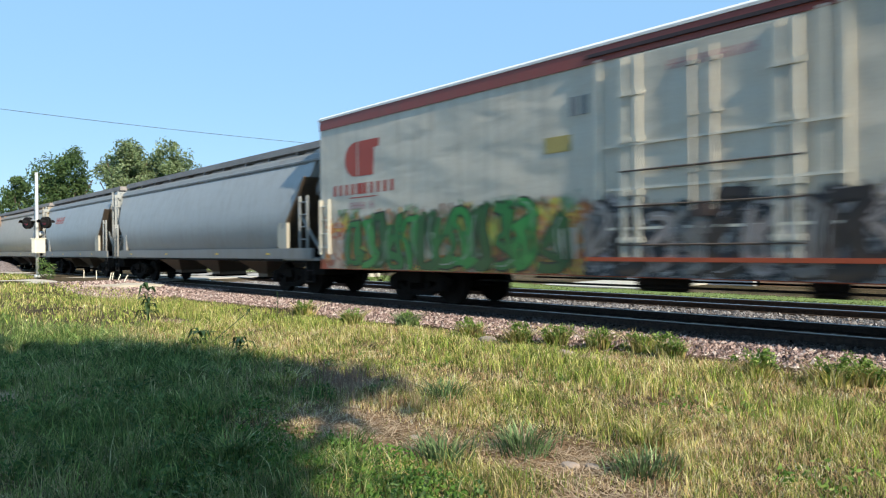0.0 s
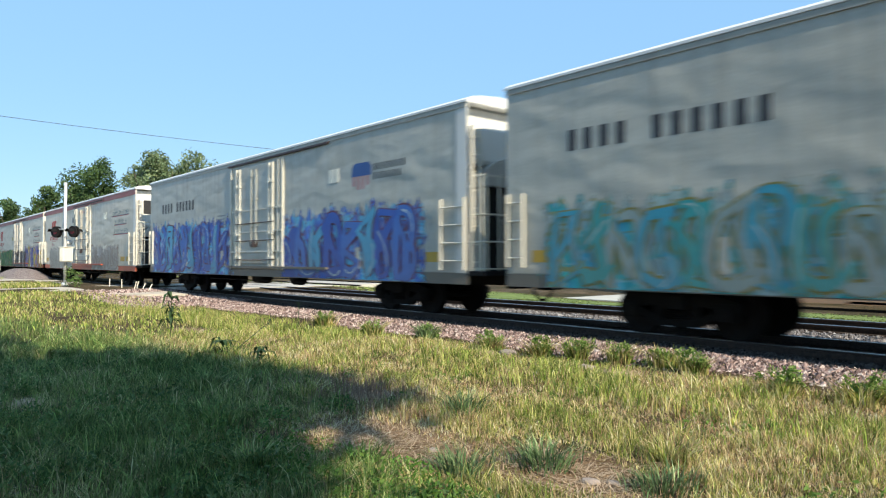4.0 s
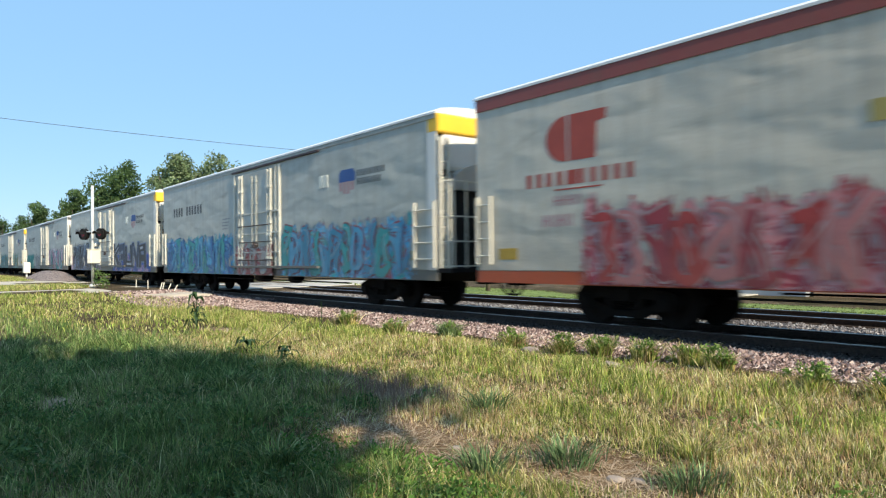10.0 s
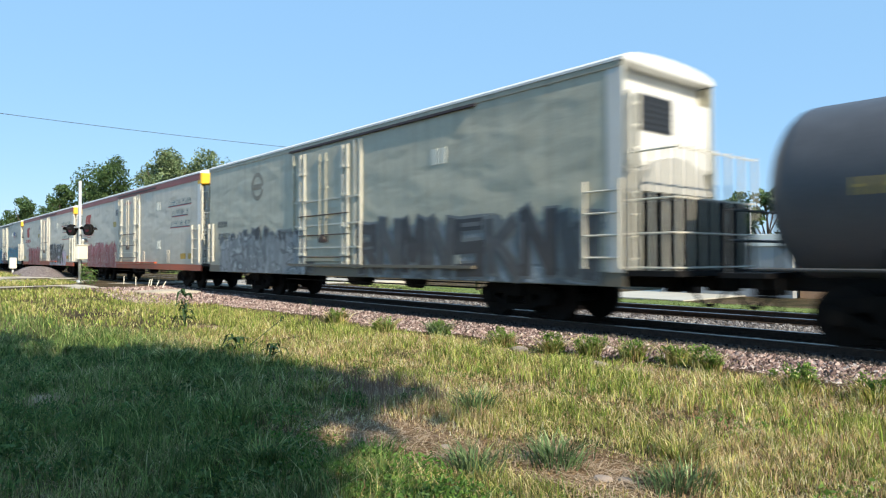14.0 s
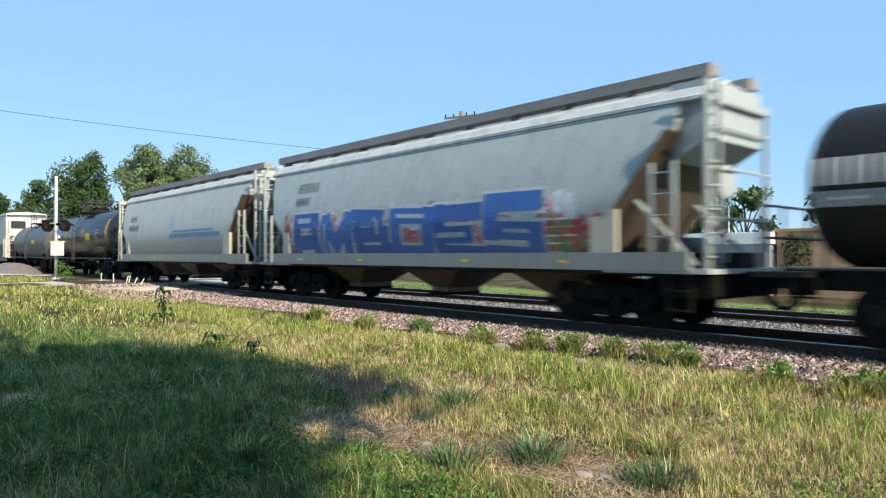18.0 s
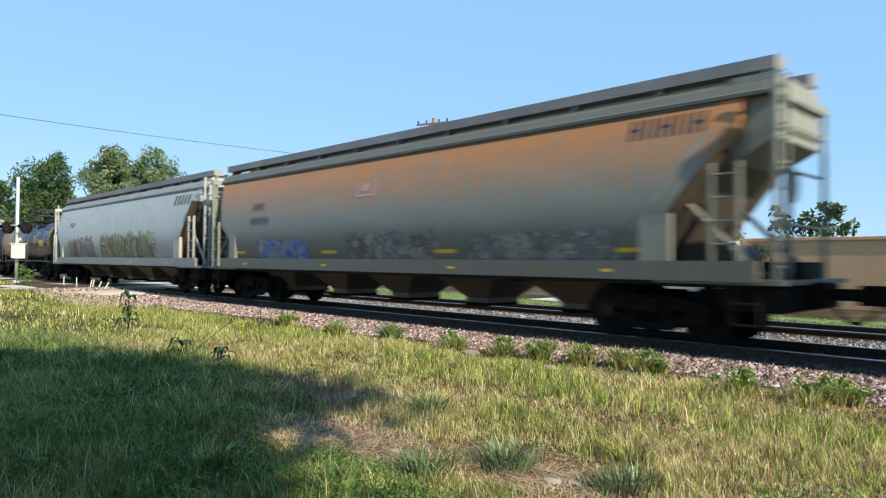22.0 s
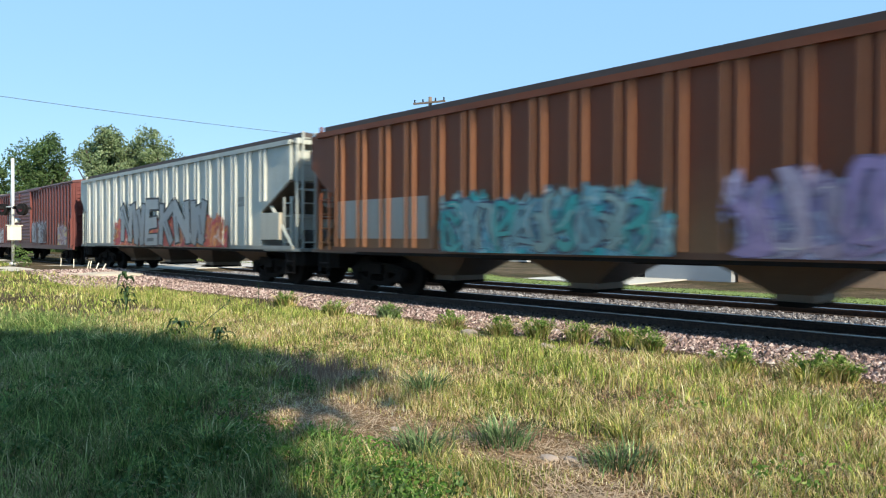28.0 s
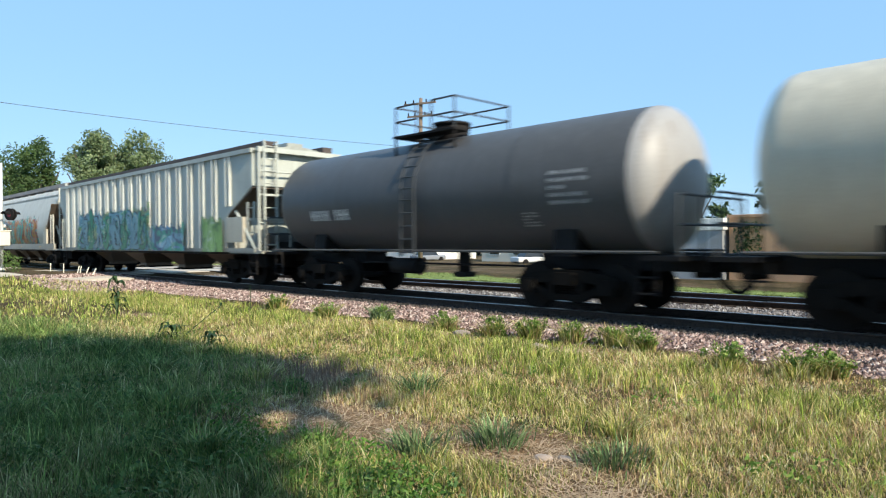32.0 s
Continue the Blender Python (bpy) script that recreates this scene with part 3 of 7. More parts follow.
def reefer(x, style, graf=(), end_top=None, label="", L=21.75, blocks=(), mark=0.0):
    """A long mechanical refrigerator car; x = 0 at its leading end."""
    car = thing("refrigerator_car", category="rail car", group="cars of the freight train", label=label)
    red = style == "red"
    tone = {"red": (0.63, 0.58, 0.48), "grey": (0.475, 0.475, 0.42), "olive": (0.53, 0.51, 0.40)}[style]
    body_m = car_paint("reefer_" + style, tone, ripple=0.17, grime=0.35)
    deep = 0.35
    dx = 0.33 if L > 20 else -1.55   # the door stands a little off the middle
    sill_m = car_paint("sill_" + style, (0.60, 0.085, 0.022) if red else tuple(c * 0.30 for c in tone), ripple=0, grime=0.35 if red else 0.6)
    bm = B()
    box(bm, 0.0, L - deep, -SIDE, SIDE, 1.05, 4.86)
    soften(bm, 0.03)
    part("body", bm, body_m, car)
    for s in (-1, 1):
        bm = B()
        box(bm, L - deep, L, s * SIDE - (0.04 if s > 0 else 0), s * SIDE + (0.04 if s < 0 else 0), 1.05, 4.86)
        part("corner_panel", bm, body_m, car)
    part("roof", roof_prism(-0.03, L + 0.03, SIDE + 0.035, 4.94, 5.14), simple("roof_white", (0.74, 0.74, 0.72), 0.5, 0, 0.12, 3), car, "white arched roof")
    bm = B()
    for s in (-1, 1):
        box(bm, 0.02, L - 0.02, s * (SIDE + 0.012) - 0.012, s * (SIDE + 0.012) + 0.012, 4.62 if red else 4.78, 4.885)
    part("eave_band", bm, car_paint("band_" + style, (0.31, 0.08, 0.065) if red else tuple(c * 0.8 for c in tone), ripple=0), car)
    bm = B()
    for s in (-1, 1):
        box(bm, 0.0, L, s * (SIDE - 0.046) - 0.04, s * (SIDE - 0.046) + 0.04, 0.80, 1.06)
    part("side_sill", bm, sill_m, car)
    bm = B()
    box(bm, 0.3, L - 0.3, -SIDE + 0.08, SIDE - 0.08, 0.98, 1.05)
    part("floor_pan", bm, M_BLACK, car)
    # the plug door and its gear, near side
    y = -SIDE
    bm = B()
    box(bm, 9.32 + dx, 12.22 + dx, y - 0.055, y + 0.01, 1.22, 4.60)
    soften(bm, 0.02, 1)
    door = part("plug_door", bm, body_m, car, "flush sliding plug door with lock rods")
    for rx, wid in ((9.38 + dx, 0.045), (9.64 + dx, 0.045), (11.92 + dx, 0.045), (12.16 + dx, 0.045)):
        bm = B()
        box(bm, rx - wid, rx + wid, y - 0.10, y - 0.05, 1.12, 4.57)
        for zz in (1.4, 2.2, 3.1, 3.9):
            box(bm, rx - wid - 0.04, rx + wid + 0.04, y - 0.12, y - 0.05, zz, zz + 0.09)
        part("lock_rod", bm, M_CREAM, door)
    for rx in (8.85 + dx, 12.50 + dx, 12.78 + dx):
        bm = B()
        box(bm, rx - 0.045, rx + 0.045, y - 0.06, y + 0.0, 1.05, 4.65)
        part("door_post", bm, M_CREAM if rx > 9 else body_m, car)
    for zz in (2.30, 3.05, 1.62):
        bm = B()
        box(bm, 9.0 + dx, 12.8 + dx, y - 0.085, y - 0.055, zz, zz + 0.045)
        part("door_rail", bm, M_CREAM, door)
    dark_gear = simple("door_gear_dark", (0.10, 0.075, 0.06), 0.7, 0.0, 0.3, 9)
    for zz in (1.36, 2.02, 2.62):
        bm = B()
        rod(bm, (9.3 + dx, y - 0.09, zz), (12.25 + dx, y - 0.09, zz), 0.018, 6)
        part("lock_bar", bm, dark_gear, door)
    for rx in (10.62, 10.98):
        bm = B()
        rod(bm, (rx + dx, y - 0.085, 1.9), (rx + dx, y - 0.085, 4.45), 0.022, 6)
        for zz in (2.5, 3.4, 4.2):
            box(bm, rx + dx - 0.06, rx + dx + 0.06, y - 0.11, y - 0.05, zz, zz + 0.06)
        part("lock_shaft", bm, body_m, door)
    bm = B()
    box(bm, 10.55 + dx, 11.05 + dx, y - 0.10, y - 0.055, 1.80, 1.98)
    rod(bm, (10.8 + dx, y - 0.13, 1.9), (10.8 + dx, y - 0.05, 1.9), 0.11, 12)
    part("door_handle", bm, simple("handle_dark", (0.08, 0.05, 0.04), 0.6), door)
    bm = B()
    box(bm, 8.6 + dx, min(15.9, L - 1.2), y - 0.07, y + 0.0, 4.72, 4.78)
    part("upper_door_track", bm, simple("track_dark", (0.05, 0.03, 0.03) if red else (0.12, 0.12, 0.12), 0.6), car)
    bm = B()
    box(bm, 8.6 + dx, min(15.9, L - 1.2), y - 0.11, y + 0.0, 1.08, 1.15)
    part("lower_door_track", bm, sill_m, car)
    # placards
    for px in ((16.0, 16.3) if L > 20 else (14.45, 14.75)):
        for pz in ((3.82, 1.98) if red else (3.75,)):
            bm = B()
            box(bm, px - 0.12, px + 0.12, y - 0.012, y, pz - 0.19, pz + 0.19)
            part("placard", bm, M_STENCIL, car)
    for px, pw in ((1.0, 0.55), (19.6, 0.7), (20.55, 0.6)) if L > 20 else ():
        bm = B()
        box(bm, px - pw / 2, px + pw / 2, y - 0.006, y, 1.30, 1.54)
        part("reflector_plate", bm, simple("dull_yellow", (0.46, 0.29, 0.04), 0.6, 0, 0.25, 9), car)
    for px in (4.4, 8.3, 13.6, 17.4) if L > 20 else (4.0, 15.0):
        bm = B()
        box(bm, px - 0.09, px + 0.09, y - 0.02, y, 1.12, 1.7)
        box(bm, px + 0.22, px + 0.36, y - 0.02, y, 1.12, 1.7)
        part("side_step_plate", bm, body_m, car)
    # leading end ladder, trailing end machinery
    ladder(car, 0.30, y - 0.06, 1.2, 2.7, "x", 0.42, M_CREAM)
    ladder(car, L - 0.44, y - 0.06, 1.12, 2.75, "x", 0.80, M_CREAM, 4)
    bm = B()
    box(bm, L - 0.36, L + 0.004, y - 0.010, y + 0.004, 1.06, 4.86)
    part("corner_post", bm, M_WHITE, car, "white corner post")
    cold_end(car, L, style, end_top)
    underframe(car, -0.1, L + 0.1)
    for bx, bw in ((9.5, 0.9), (12.4, 0.5)):
        bm = B()
        rod(bm, (bx, -0.75, 0.72), (bx + bw, -0.75, 0.72), 0.2, 12)
        part("air_reservoir", bm, M_BLACK, car)
    bm = B()
    for yy in (-0.95, 0.95):
        rod(bm, (5.6, yy, 0.62), (16.6, yy, 0.62), 0.022, 6)
    part("brake_rod", bm, M_BLACK, car)
    # marks
    if red:
        outline(car, [(mark + 2.62 + 0.50 * math.cos(math.pi * (0.5 + k / 12)), 3.67 + 0.45 * math.sin(math.pi * (0.5 + k / 12))) for k in range(13)] + [(mark + 2.66, 3.22), (mark + 2.66, 4.12)], M_RED_INK, "emblem", "red block emblem, rounded half")
        outline(car, [(mark + 2.72, 3.22), (mark + 3.36, 3.22), (mark + 3.40, 3.90), (mark + 3.60, 3.92), (mark + 3.62, 4.12), (mark + 2.72, 4.12)], M_RED_INK, "emblem", "red block emblem, angular half")
        glyphs(car, mark + 1.55, 2.76, 0.28, "bbbb-bbbbb", M_RED_INK, flat_side, 0.98)
        glyphs(car, mark + 2.3, 2.36, 0.20, "xxxx x", FADED_RED, flat_side, 0.9)
        glyphs(car, mark + 2.0, 1.95, 0.24, "xxxx xxxx", FADED_RED, flat_side, 0.85)
        bm = B()
        box(bm, 7.95, 8.55, y - 0.012, y, 3.12, 3.42)
        part("warning_plate", bm, simple("plate_ochre", (0.40, 0.32, 0.10), 0.6, 0, 0.25, 9), car)
        for vx in (8.62, 8.86):
            bm = B()
            box(bm, vx - 0.07, vx + 0.07, y - 0.02, y, 3.75, 4.1)
            part("vent_plate", bm, simple("vent_grey", (0.22, 0.22, 0.22), 0.6), car)
        glyphs(car, 10.2 + dx, 4.2, 0.16, "xxxxxxxxxx", FADED_RED, lambda z: y - 0.06, 0.9)
        bm = B()
        strip(bm, mark + 2.35, mark + 3.5, 2.66, 2.69, flat_side, 0.004)
        part("stripe", bm, M_RED_INK, car)
        for k, (tx, tz, n) in enumerate(((17.6, 3.75, 13), (18.1, 3.28, 9), (17.9, 2.78, 11))):
            bm = B()
            strip(bm, tx, tx + n * 0.235, tz - 0.08, tz - 0.045, flat_side, 0.004)
            part("stripe", bm, M_RED_INK, car)
            bm = B()
            strip(bm, tx, tx + n * 0.235, tz - 0.045, tz - 0.012, flat_side, 0.004)
            part("stripe", bm, M_TEAL_INK, car)
            glyphs(car, tx + 0.1, tz + 0.02, 0.21, "x" + "l x"[k % 2] + "xxlxx xlxxx"[: n - 2], M_TEAL_INK, flat_side, 1.08, slant=0.25, stroke=0.13)
    elif style == "grey":
        glyphs(car, 1.6, 3.42, 0.40, "bbbb bbbbbb", M_INK, flat_side, 0.90)
        shield = outline(car, [(17.10, 3.62), (18.02, 3.62), (18.02, 3.86), (17.90, 3.98), (17.22, 3.98), (17.10, 3.86)], M_BLUE_INK, "emblem", "blue and red shield emblem")
        for k in range(4):
            bm = B()
            strip(bm, 17.14 + 0.22 * k, 17.26 + 0.22 * k, 3.26 if k in (1, 2) else 3.36, 3.62, flat_side, 0.004)
            part("shield_stripe", bm, FADED_RED, shield)
        glyphs(car, 18.12, 3.72, 0.18, "bbbbbbbb", M_INK, flat_side, 1.0)
        glyphs(car, 18.12, 3.48, 0.18, "bbbbbbb", M_INK, flat_side, 1.0)
        for zz in (1.92, 2.34):
            glyphs(car, 18.3, zz, 0.15, "xxx xxxx", simple("faint_ink", (0.24, 0.25, 0.25), 0.6), flat_side, 0.9)
        for k in range(4):
            bm = B()
            strip(bm, 7.8, 8.6 - 0.1 * k, 3.0 - k * 0.13, 3.04 - k * 0.13, flat_side, 0.004)
            part("data_line", bm, simple("faint_ink", (0.24, 0.25, 0.25), 0.6), car)
    else:
        glyphs(car, 0.9, 2.52, 0.24, "bbbbb", M_INK, flat_side, 0.8)
        glyphs(car, 0.95, 2.06, 0.24, "bbbbbb", M_INK, flat_side, 0.8)
        faded = simple("faded_emblem", (0.26, 0.235, 0.185), 0.6)
        bm = B()
        rings = [[bm.verts.new((4.52 + r * math.cos(0.24 * k), -SIDE - 0.004, 3.86 + r * math.sin(0.24 * k))) for k in range(26)] for r in (0.34, 0.50)]
        for k in range(25):
            bm.faces.new((rings[0][k], rings[1][k], rings[1][k + 1], rings[0][k + 1]))
        ring = part("emblem", bm, faded, car, "faded round emblem")
        bm = B()
        strip(bm, 4.2, 4.85, 3.74, 3.95, flat_side, 0.005)
        part("emblem_bar", bm, faded, ring)
    for i, (xa, xb, za, zb, pal, line, cell) in enumerate(graf):
        graffiti(car, xa, xb, min(za, 0.82), zb, pal, line, (lambda z: -SIDE - 0.06) if xa < 11.5 + dx and xb > 9.6 + dx else flat_side, x * 0.37 + i * 5.1, abs(cell), letters=cell > 0 and not any(b[0] < xb and b[1] > xa for b in blocks))
    for i, b in enumerate(blocks):
        block_letters(car, *b, flat_side, i * 3 + int(x) % 17)
    truck(car, 3.6)
    truck(car, L - 3.1)
    coupler(car, -0.15, -1)
    coupler(car, L + 0.15, 1)
    return car


def hopper_side(z):
    """The bulged side of a round-bodied covered hopper."""
    if z < 2.2:
        return -(SIDE - 0.16 * ((2.2 - z) / 0.85) ** 2)
    return -(SIDE - 0.42 * ((z - 2.2) / 1.76) ** 1.6)


def covered_hopper(x, L, tone, key, ribs=0, bays=5, graf=(), marks=(), rust=None, rust_amount=0.0, rib_tone=None, label="", low=None, roof_tone=None, emblem=None, blocks=(), panel=None):
    """A covered hopper: sloped ends, outlet chutes, roof walk; ribs = 0 for a smooth round body, else the number of side posts."""
    car = thing("covered_hopper", category="rail car", group="cars of the freight train", label=label)
    # round bodies: low is brown dirt plus shade painted on the tucked lower side
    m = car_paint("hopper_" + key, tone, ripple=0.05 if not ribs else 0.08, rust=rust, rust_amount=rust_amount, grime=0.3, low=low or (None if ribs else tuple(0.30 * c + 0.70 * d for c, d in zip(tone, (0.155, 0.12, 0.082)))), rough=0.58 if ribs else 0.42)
    surf = flat_side if ribs else hopper_side
    top = 4.14 if ribs else 3.96
    # body with sloping ends: the ends retreat towards the sill
    e_top = 0.45
    if ribs:
        front, rear = ((4.2, 0.05), (3.3, 0.05), (2.3, 1.22), (1.36, 1.26)), ((4.2, 0.45), (3.05, 0.45), (2.2, 2.08), (1.36, 2.12))
    else:
        front, rear = ((4.2, 0.42), (3.8, 0.45), (3.2, 0.72), (2.5, 1.02), (2.1, 1.48), (1.85, 1.72), (1.36, 2.15)), ((4.2, 0.70), (3.5, 0.75), (1.36, 2.45))
    base = 1.16 if ribs else 1.36
    zs = [base + (top - base) * k / 14 for k in range(15)]
    bm = B()
    rings = []
    for z in zs:
        a = float(np.interp(z, [q[0] for q in front[::-1]], [q[1] for q in front[::-1]]))
        b = L - float(np.interp(z, [q[0] for q in rear[::-1]], [q[1] for q in rear[::-1]]))
        y = surf(z)
        rings.append([bm.verts.new(p) for p in ((a, y, z), (b, y, z), (b, -y, z), (a, -y, z))])
    for a, b in zip(rings, rings[1:]):
        for i in range(4):
            fc = bm.faces.new((a[i], a[(i + 1) % 4], b[(i + 1) % 4], b[i]))
            fc.smooth = i in (0, 2) and not ribs
    bm.faces.new(rings[0][::-1])
    bm.faces.new(rings[-1])
    bmesh.ops.recalc_face_normals(bm, faces=bm.faces)
    for e in bm.edges:
        e.smooth = e.calc_face_angle(0) < 0.5
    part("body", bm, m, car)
    if rust:
        m = car_paint("hopper_ends_" + key, tuple(1.35 * c for c in tone), ripple=0, grime=0.6)
    ytop = -surf(top)
    # the pale hoppers' roof_tone is raised to paint in sun on the roof edge
    rm = car_paint("hopper_roof_" + key, roof_tone or tuple(c * (0.75 if ribs else 0.62) for c in tone), ripple=0, grime=0.6)
    bm = B()
    if ribs:
        prof = [(ytop + 0.03, top - 0.02), (ytop + 0.03, top + 0.03), (ytop - 0.10, top + 0.06), (1.0, top + 0.10), (0.3, top + 0.22)]
    else:
        prof = [(ytop + 0.05, top - 0.02), (ytop + 0.05, top + 0.04), (ytop + 0.01, top + 0.07), (ytop - 0.06, top + 0.19), (ytop - 0.10, top + 0.20), (0.90, top + 0.30), (0.3, top + 0.38)]
    prism(bm, [(-a, b) for a, b in prof] + prof[::-1], e_top - 0.2, L - e_top + 0.1)
    part("roof", bm, rm, car)
    za, xa, zb, xb = (3.03, 0.46, 2.18, 2.10) if ribs else (3.46, 0.78, 1.38, 2.41)
    bm = B()
    v = [bm.verts.new(p) for p in ((L - xa, -SIDE + 0.02, za), (L - xa, SIDE - 0.02, za), (L - xb, SIDE - 0.02, zb), (L - xb, -SIDE + 0.02, zb), (L - xa + 0.02, -SIDE + 0.02, za - 0.03), (L - xa + 0.02, SIDE - 0.02, za - 0.03), (L - xb + 0.02, SIDE - 0.02, zb - 0.03), (L - xb + 0.02, -SIDE + 0.02, zb - 0.03))]
    for f in ((0, 1, 2, 3), (4, 7, 6, 5), (0, 4, 5, 1), (1, 5, 6, 2), (2, 6, 7, 3), (3, 7, 4, 0)):
        bm.faces.new([v[i] for i in f])
    # brown dirt, darkened further for the shade under the slope
    part("slope_sheet", bm, car_paint("slope_dirt_shade", (0.085, 0.068, 0.052), ripple=0, grime=0.8), car, "dirty brown slope sheet with shade in its colour")
    bm = B()
    box(bm, e_top + 0.1, L - e_top - 0.1, -0.28, 0.28, 4.30, 4.50)
    part("loading_trough", bm, rm, car)
    bm = B()
    wy, wz = (1.06, 4.20) if ribs else (0.76, 4.38)
    for s in (-1, 1):
        box(bm, 0.15, L - 0.30, s * wy - 0.17, s * wy + 0.17, wz, wz + (0.24 if ribs else 0.20))
        for k in range(11):
            xx = 0.5 + (L - 1.0) * k / 10
            box(bm, xx - 0.03, xx + 0.03, s * wy - 0.15, s * wy + 0.15, top + 0.05, wz + 0.01)
    part("roof_walk", bm, simple("roof_walk_dark", (0.075, 0.06, 0.055), 0.8, 0.1, 0.3, 4) if ribs else simple("roof_walk_grey", (0.30, 0.275, 0.26), 0.7, 0.2, 0.3, 4), car, "dark grating roof walk")
    if not ribs:
        bm = B()
        for sd in (-1, 1):
            y = -sd * surf(3.90)
            rod(bm, (0.5, y, 3.90), (L - 1.1, y, 3.90), 0.022, 6)
        part("eave_bead", bm, rm, car)
    # sill
    bm = B()
    for s in (-1, 1):
        box(bm, 0.35, L - 0.35, s * (SIDE - 0.05) - 0.05, s * (SIDE - 0.05) + 0.05, 1.06, base + 0.02)
    part("side_sill", bm, car_paint("hopper_sill_" + key, tuple(0.68 * c for c in tone), ripple=0, grime=0.6), car)
    bm = B()
    for s in (-1, 1):
        box(bm, 0.4, L - 0.4, s * (SIDE - 0.10) - 0.05, s * (SIDE - 0.10) + 0.05, 0.99, 1.06)
    part("sill_flange", bm, M_BLACK, car)
    if ribs:
        # rib_tone is lighter than the body to paint in sun on the posts' faces
        rmx = car_paint("hopper_rib_" + key, rib_tone or tone, ripple=0, grime=0.3)
        for k in range(ribs):
            xx = 1.42 + (L - 3.34) * k / (ribs - 1)
            zlow = 1.18 if xx < L - 2.0 else 2.5
            if xx > L - 0.9:
                continue
            bm = B()
            for d in (-0.13, 0.13):
                box(bm, xx + d - 0.026, xx + d + 0.026, -SIDE - 0.075, -SIDE + 0.005, zlow, top - 0.06)
            part("side_post", bm, rmx, car)
        bm = B()
        for s in (-1, 1):
            box(bm, e_top - 0.05, L - e_top + 0.05, s * (SIDE + 0.03) - 0.05, s * (SIDE + 0.03) + 0.05, top - 0.07, top + 0.06)
        part("top_chord", bm, m, car)
    else:
        for d in (0.10, 0.42):
            bm = B()
            strip(bm, 0.0, 0.09, 1.9, 3.45, lambda z: hopper_side(z) - 0.012, 0.0, (2.45 - 0.75) / 2.14)
            for v in bm.verts:
                v.co.x += L - 2.02 - d
            part("end_stiffener", bm, m, car)
    if panel:
        bm = B()
        strip(bm, panel[0], panel[1], panel[2], panel[3], surf, 0.006)
        part("repainted_panel", bm, car_paint("panel_grey", (0.38, 0.37, 0.33), ripple=0, grime=0.6), car, "pale grey repainted panel")
        for zz in (panel[3] - 0.35, panel[3] - 0.8):
            glyphs(car, panel[0] + 0.5, zz, 0.2, "xxxx", M_INK, surf, 0.9)
    # outlets
    om = car_paint("outlet_" + key, (0.075, 0.055, 0.04), ripple=0, grime=0.8)
    span, shift = (3.9, 0.15) if ribs else (2.68, -0.25) if bays == 5 else (3.8, 0.2)
    for k in range(bays):
        c = L / 2 + shift + span * (k - (bays - 1) / 2)
        bm = B()
        h0, h1 = (1.25 if span > 3 else 1.05), 0.32
        v = []
        for z, hw, yy in ((1.10, h0, 1.05), (0.52, h1, 0.55), (0.40, h1, 0.55)):
            v.append([bm.verts.new(p) for p in ((c - hw, -yy, z), (c + hw, -yy, z), (c + hw, yy, z), (c - hw, yy, z))])
        for a, b in zip(v, v[1:]):
            for i in range(4):
                bm.faces.new((a[i], b[i], b[(i + 1) % 4], a[(i + 1) % 4]))
        bm.faces.new(v[0])
        bm.faces.new(v[2][::-1])
        ch = part("outlet_chute", bm, om, car)
        bm = B()
        box(bm, c - 0.26, c + 0.26, -0.62, 0.62, 0.33, 0.41)
        rod(bm, (c - 0.12, -0.8, 0.37), (c - 0.12, 0.8, 0.37), 0.03, 8)
        part("outlet_gate", bm, M_TRUCK, ch)
    # ends
    for s, ex in ((-1, 0.0), (1, L)):
        inx = ex - s * 2.0
        bm = B()
        box(bm, min(ex, inx), max(ex, inx), -SIDE + 0.04, SIDE - 0.04, 1.02, 1.10)
        part("end_platform", bm, rm, car)
        py = SIDE - 0.10 if ribs or s < 0 else 1.10
        for yy in (-py, py):
            bm = B()
            box(bm, ex - s * 0.24 - 0.035, ex - s * 0.24 + 0.035, yy - 0.035, yy + 0.035, 1.08, top + 0.1)
            part("end_post", bm, m, car)
            bm = B()
            p0, p1 = Vector((ex - s * 0.45, yy, 1.15)), Vector((ex - s * 1.9, yy, 2.6))
            rod(bm, p0, p1, 0.05, 6)
            part("end_brace", bm, m, car)
        bm = B()
        box(bm, ex - s * 0.24 - 0.05, ex - s * 0.24 + 0.05, -py - 0.05, py + 0.05, top - 0.05, top + 0.10)
        part("end_beam", bm, m, car)
        for zz in (1.95, 2.8, 3.5):
            bm = B()
            rod(bm, (ex - s * 0.22, -py, zz), (ex - s * 0.22, py, zz), 0.028, 6)
            part("cross_bar", bm, m, car)
        if s < 0 or ribs:
            ladder(car, ex - s * 0.75, -SIDE - 0.03 if s < 0 else -SIDE + 0.12, 1.1, 2.6, "x", 0.40, m, 4, 0.016)
        else:
            ladder(car, ex - 0.85, -SIDE + 0.06, 1.1, 2.9, "x", 0.42, m, None, 0.016)
            bm = B()
            hood = [(ex - 0.95, 4.30), (ex - 0.30, 4.30), (ex - 0.30, 3.30), (ex - 0.95, 2.95)]
            va = [bm.verts.new((hx, -1.02, hz)) for hx, hz in hood]
            vb = [bm.verts.new((hx, 1.02, hz)) for hx, hz in hood]
            for i in range(4):
                bm.faces.new((va[i], va[(i + 1) % 4], vb[(i + 1) % 4], vb[i]))
            bm.faces.new(va[::-1])
            bm.faces.new(vb)
            part("end_hood", bm, m, car, "pale closed upper end")
        ladder(car, ex - s * 0.16, -SIDE + 0.45, 1.1, top + 0.3, "y", 0.42, m)
        bm = B()
        gx = (1.60 if ribs else 2.0) if s > 0 else 1.85
        gw = 0.2 if s < 0 else 0.55 if ribs else 0.28
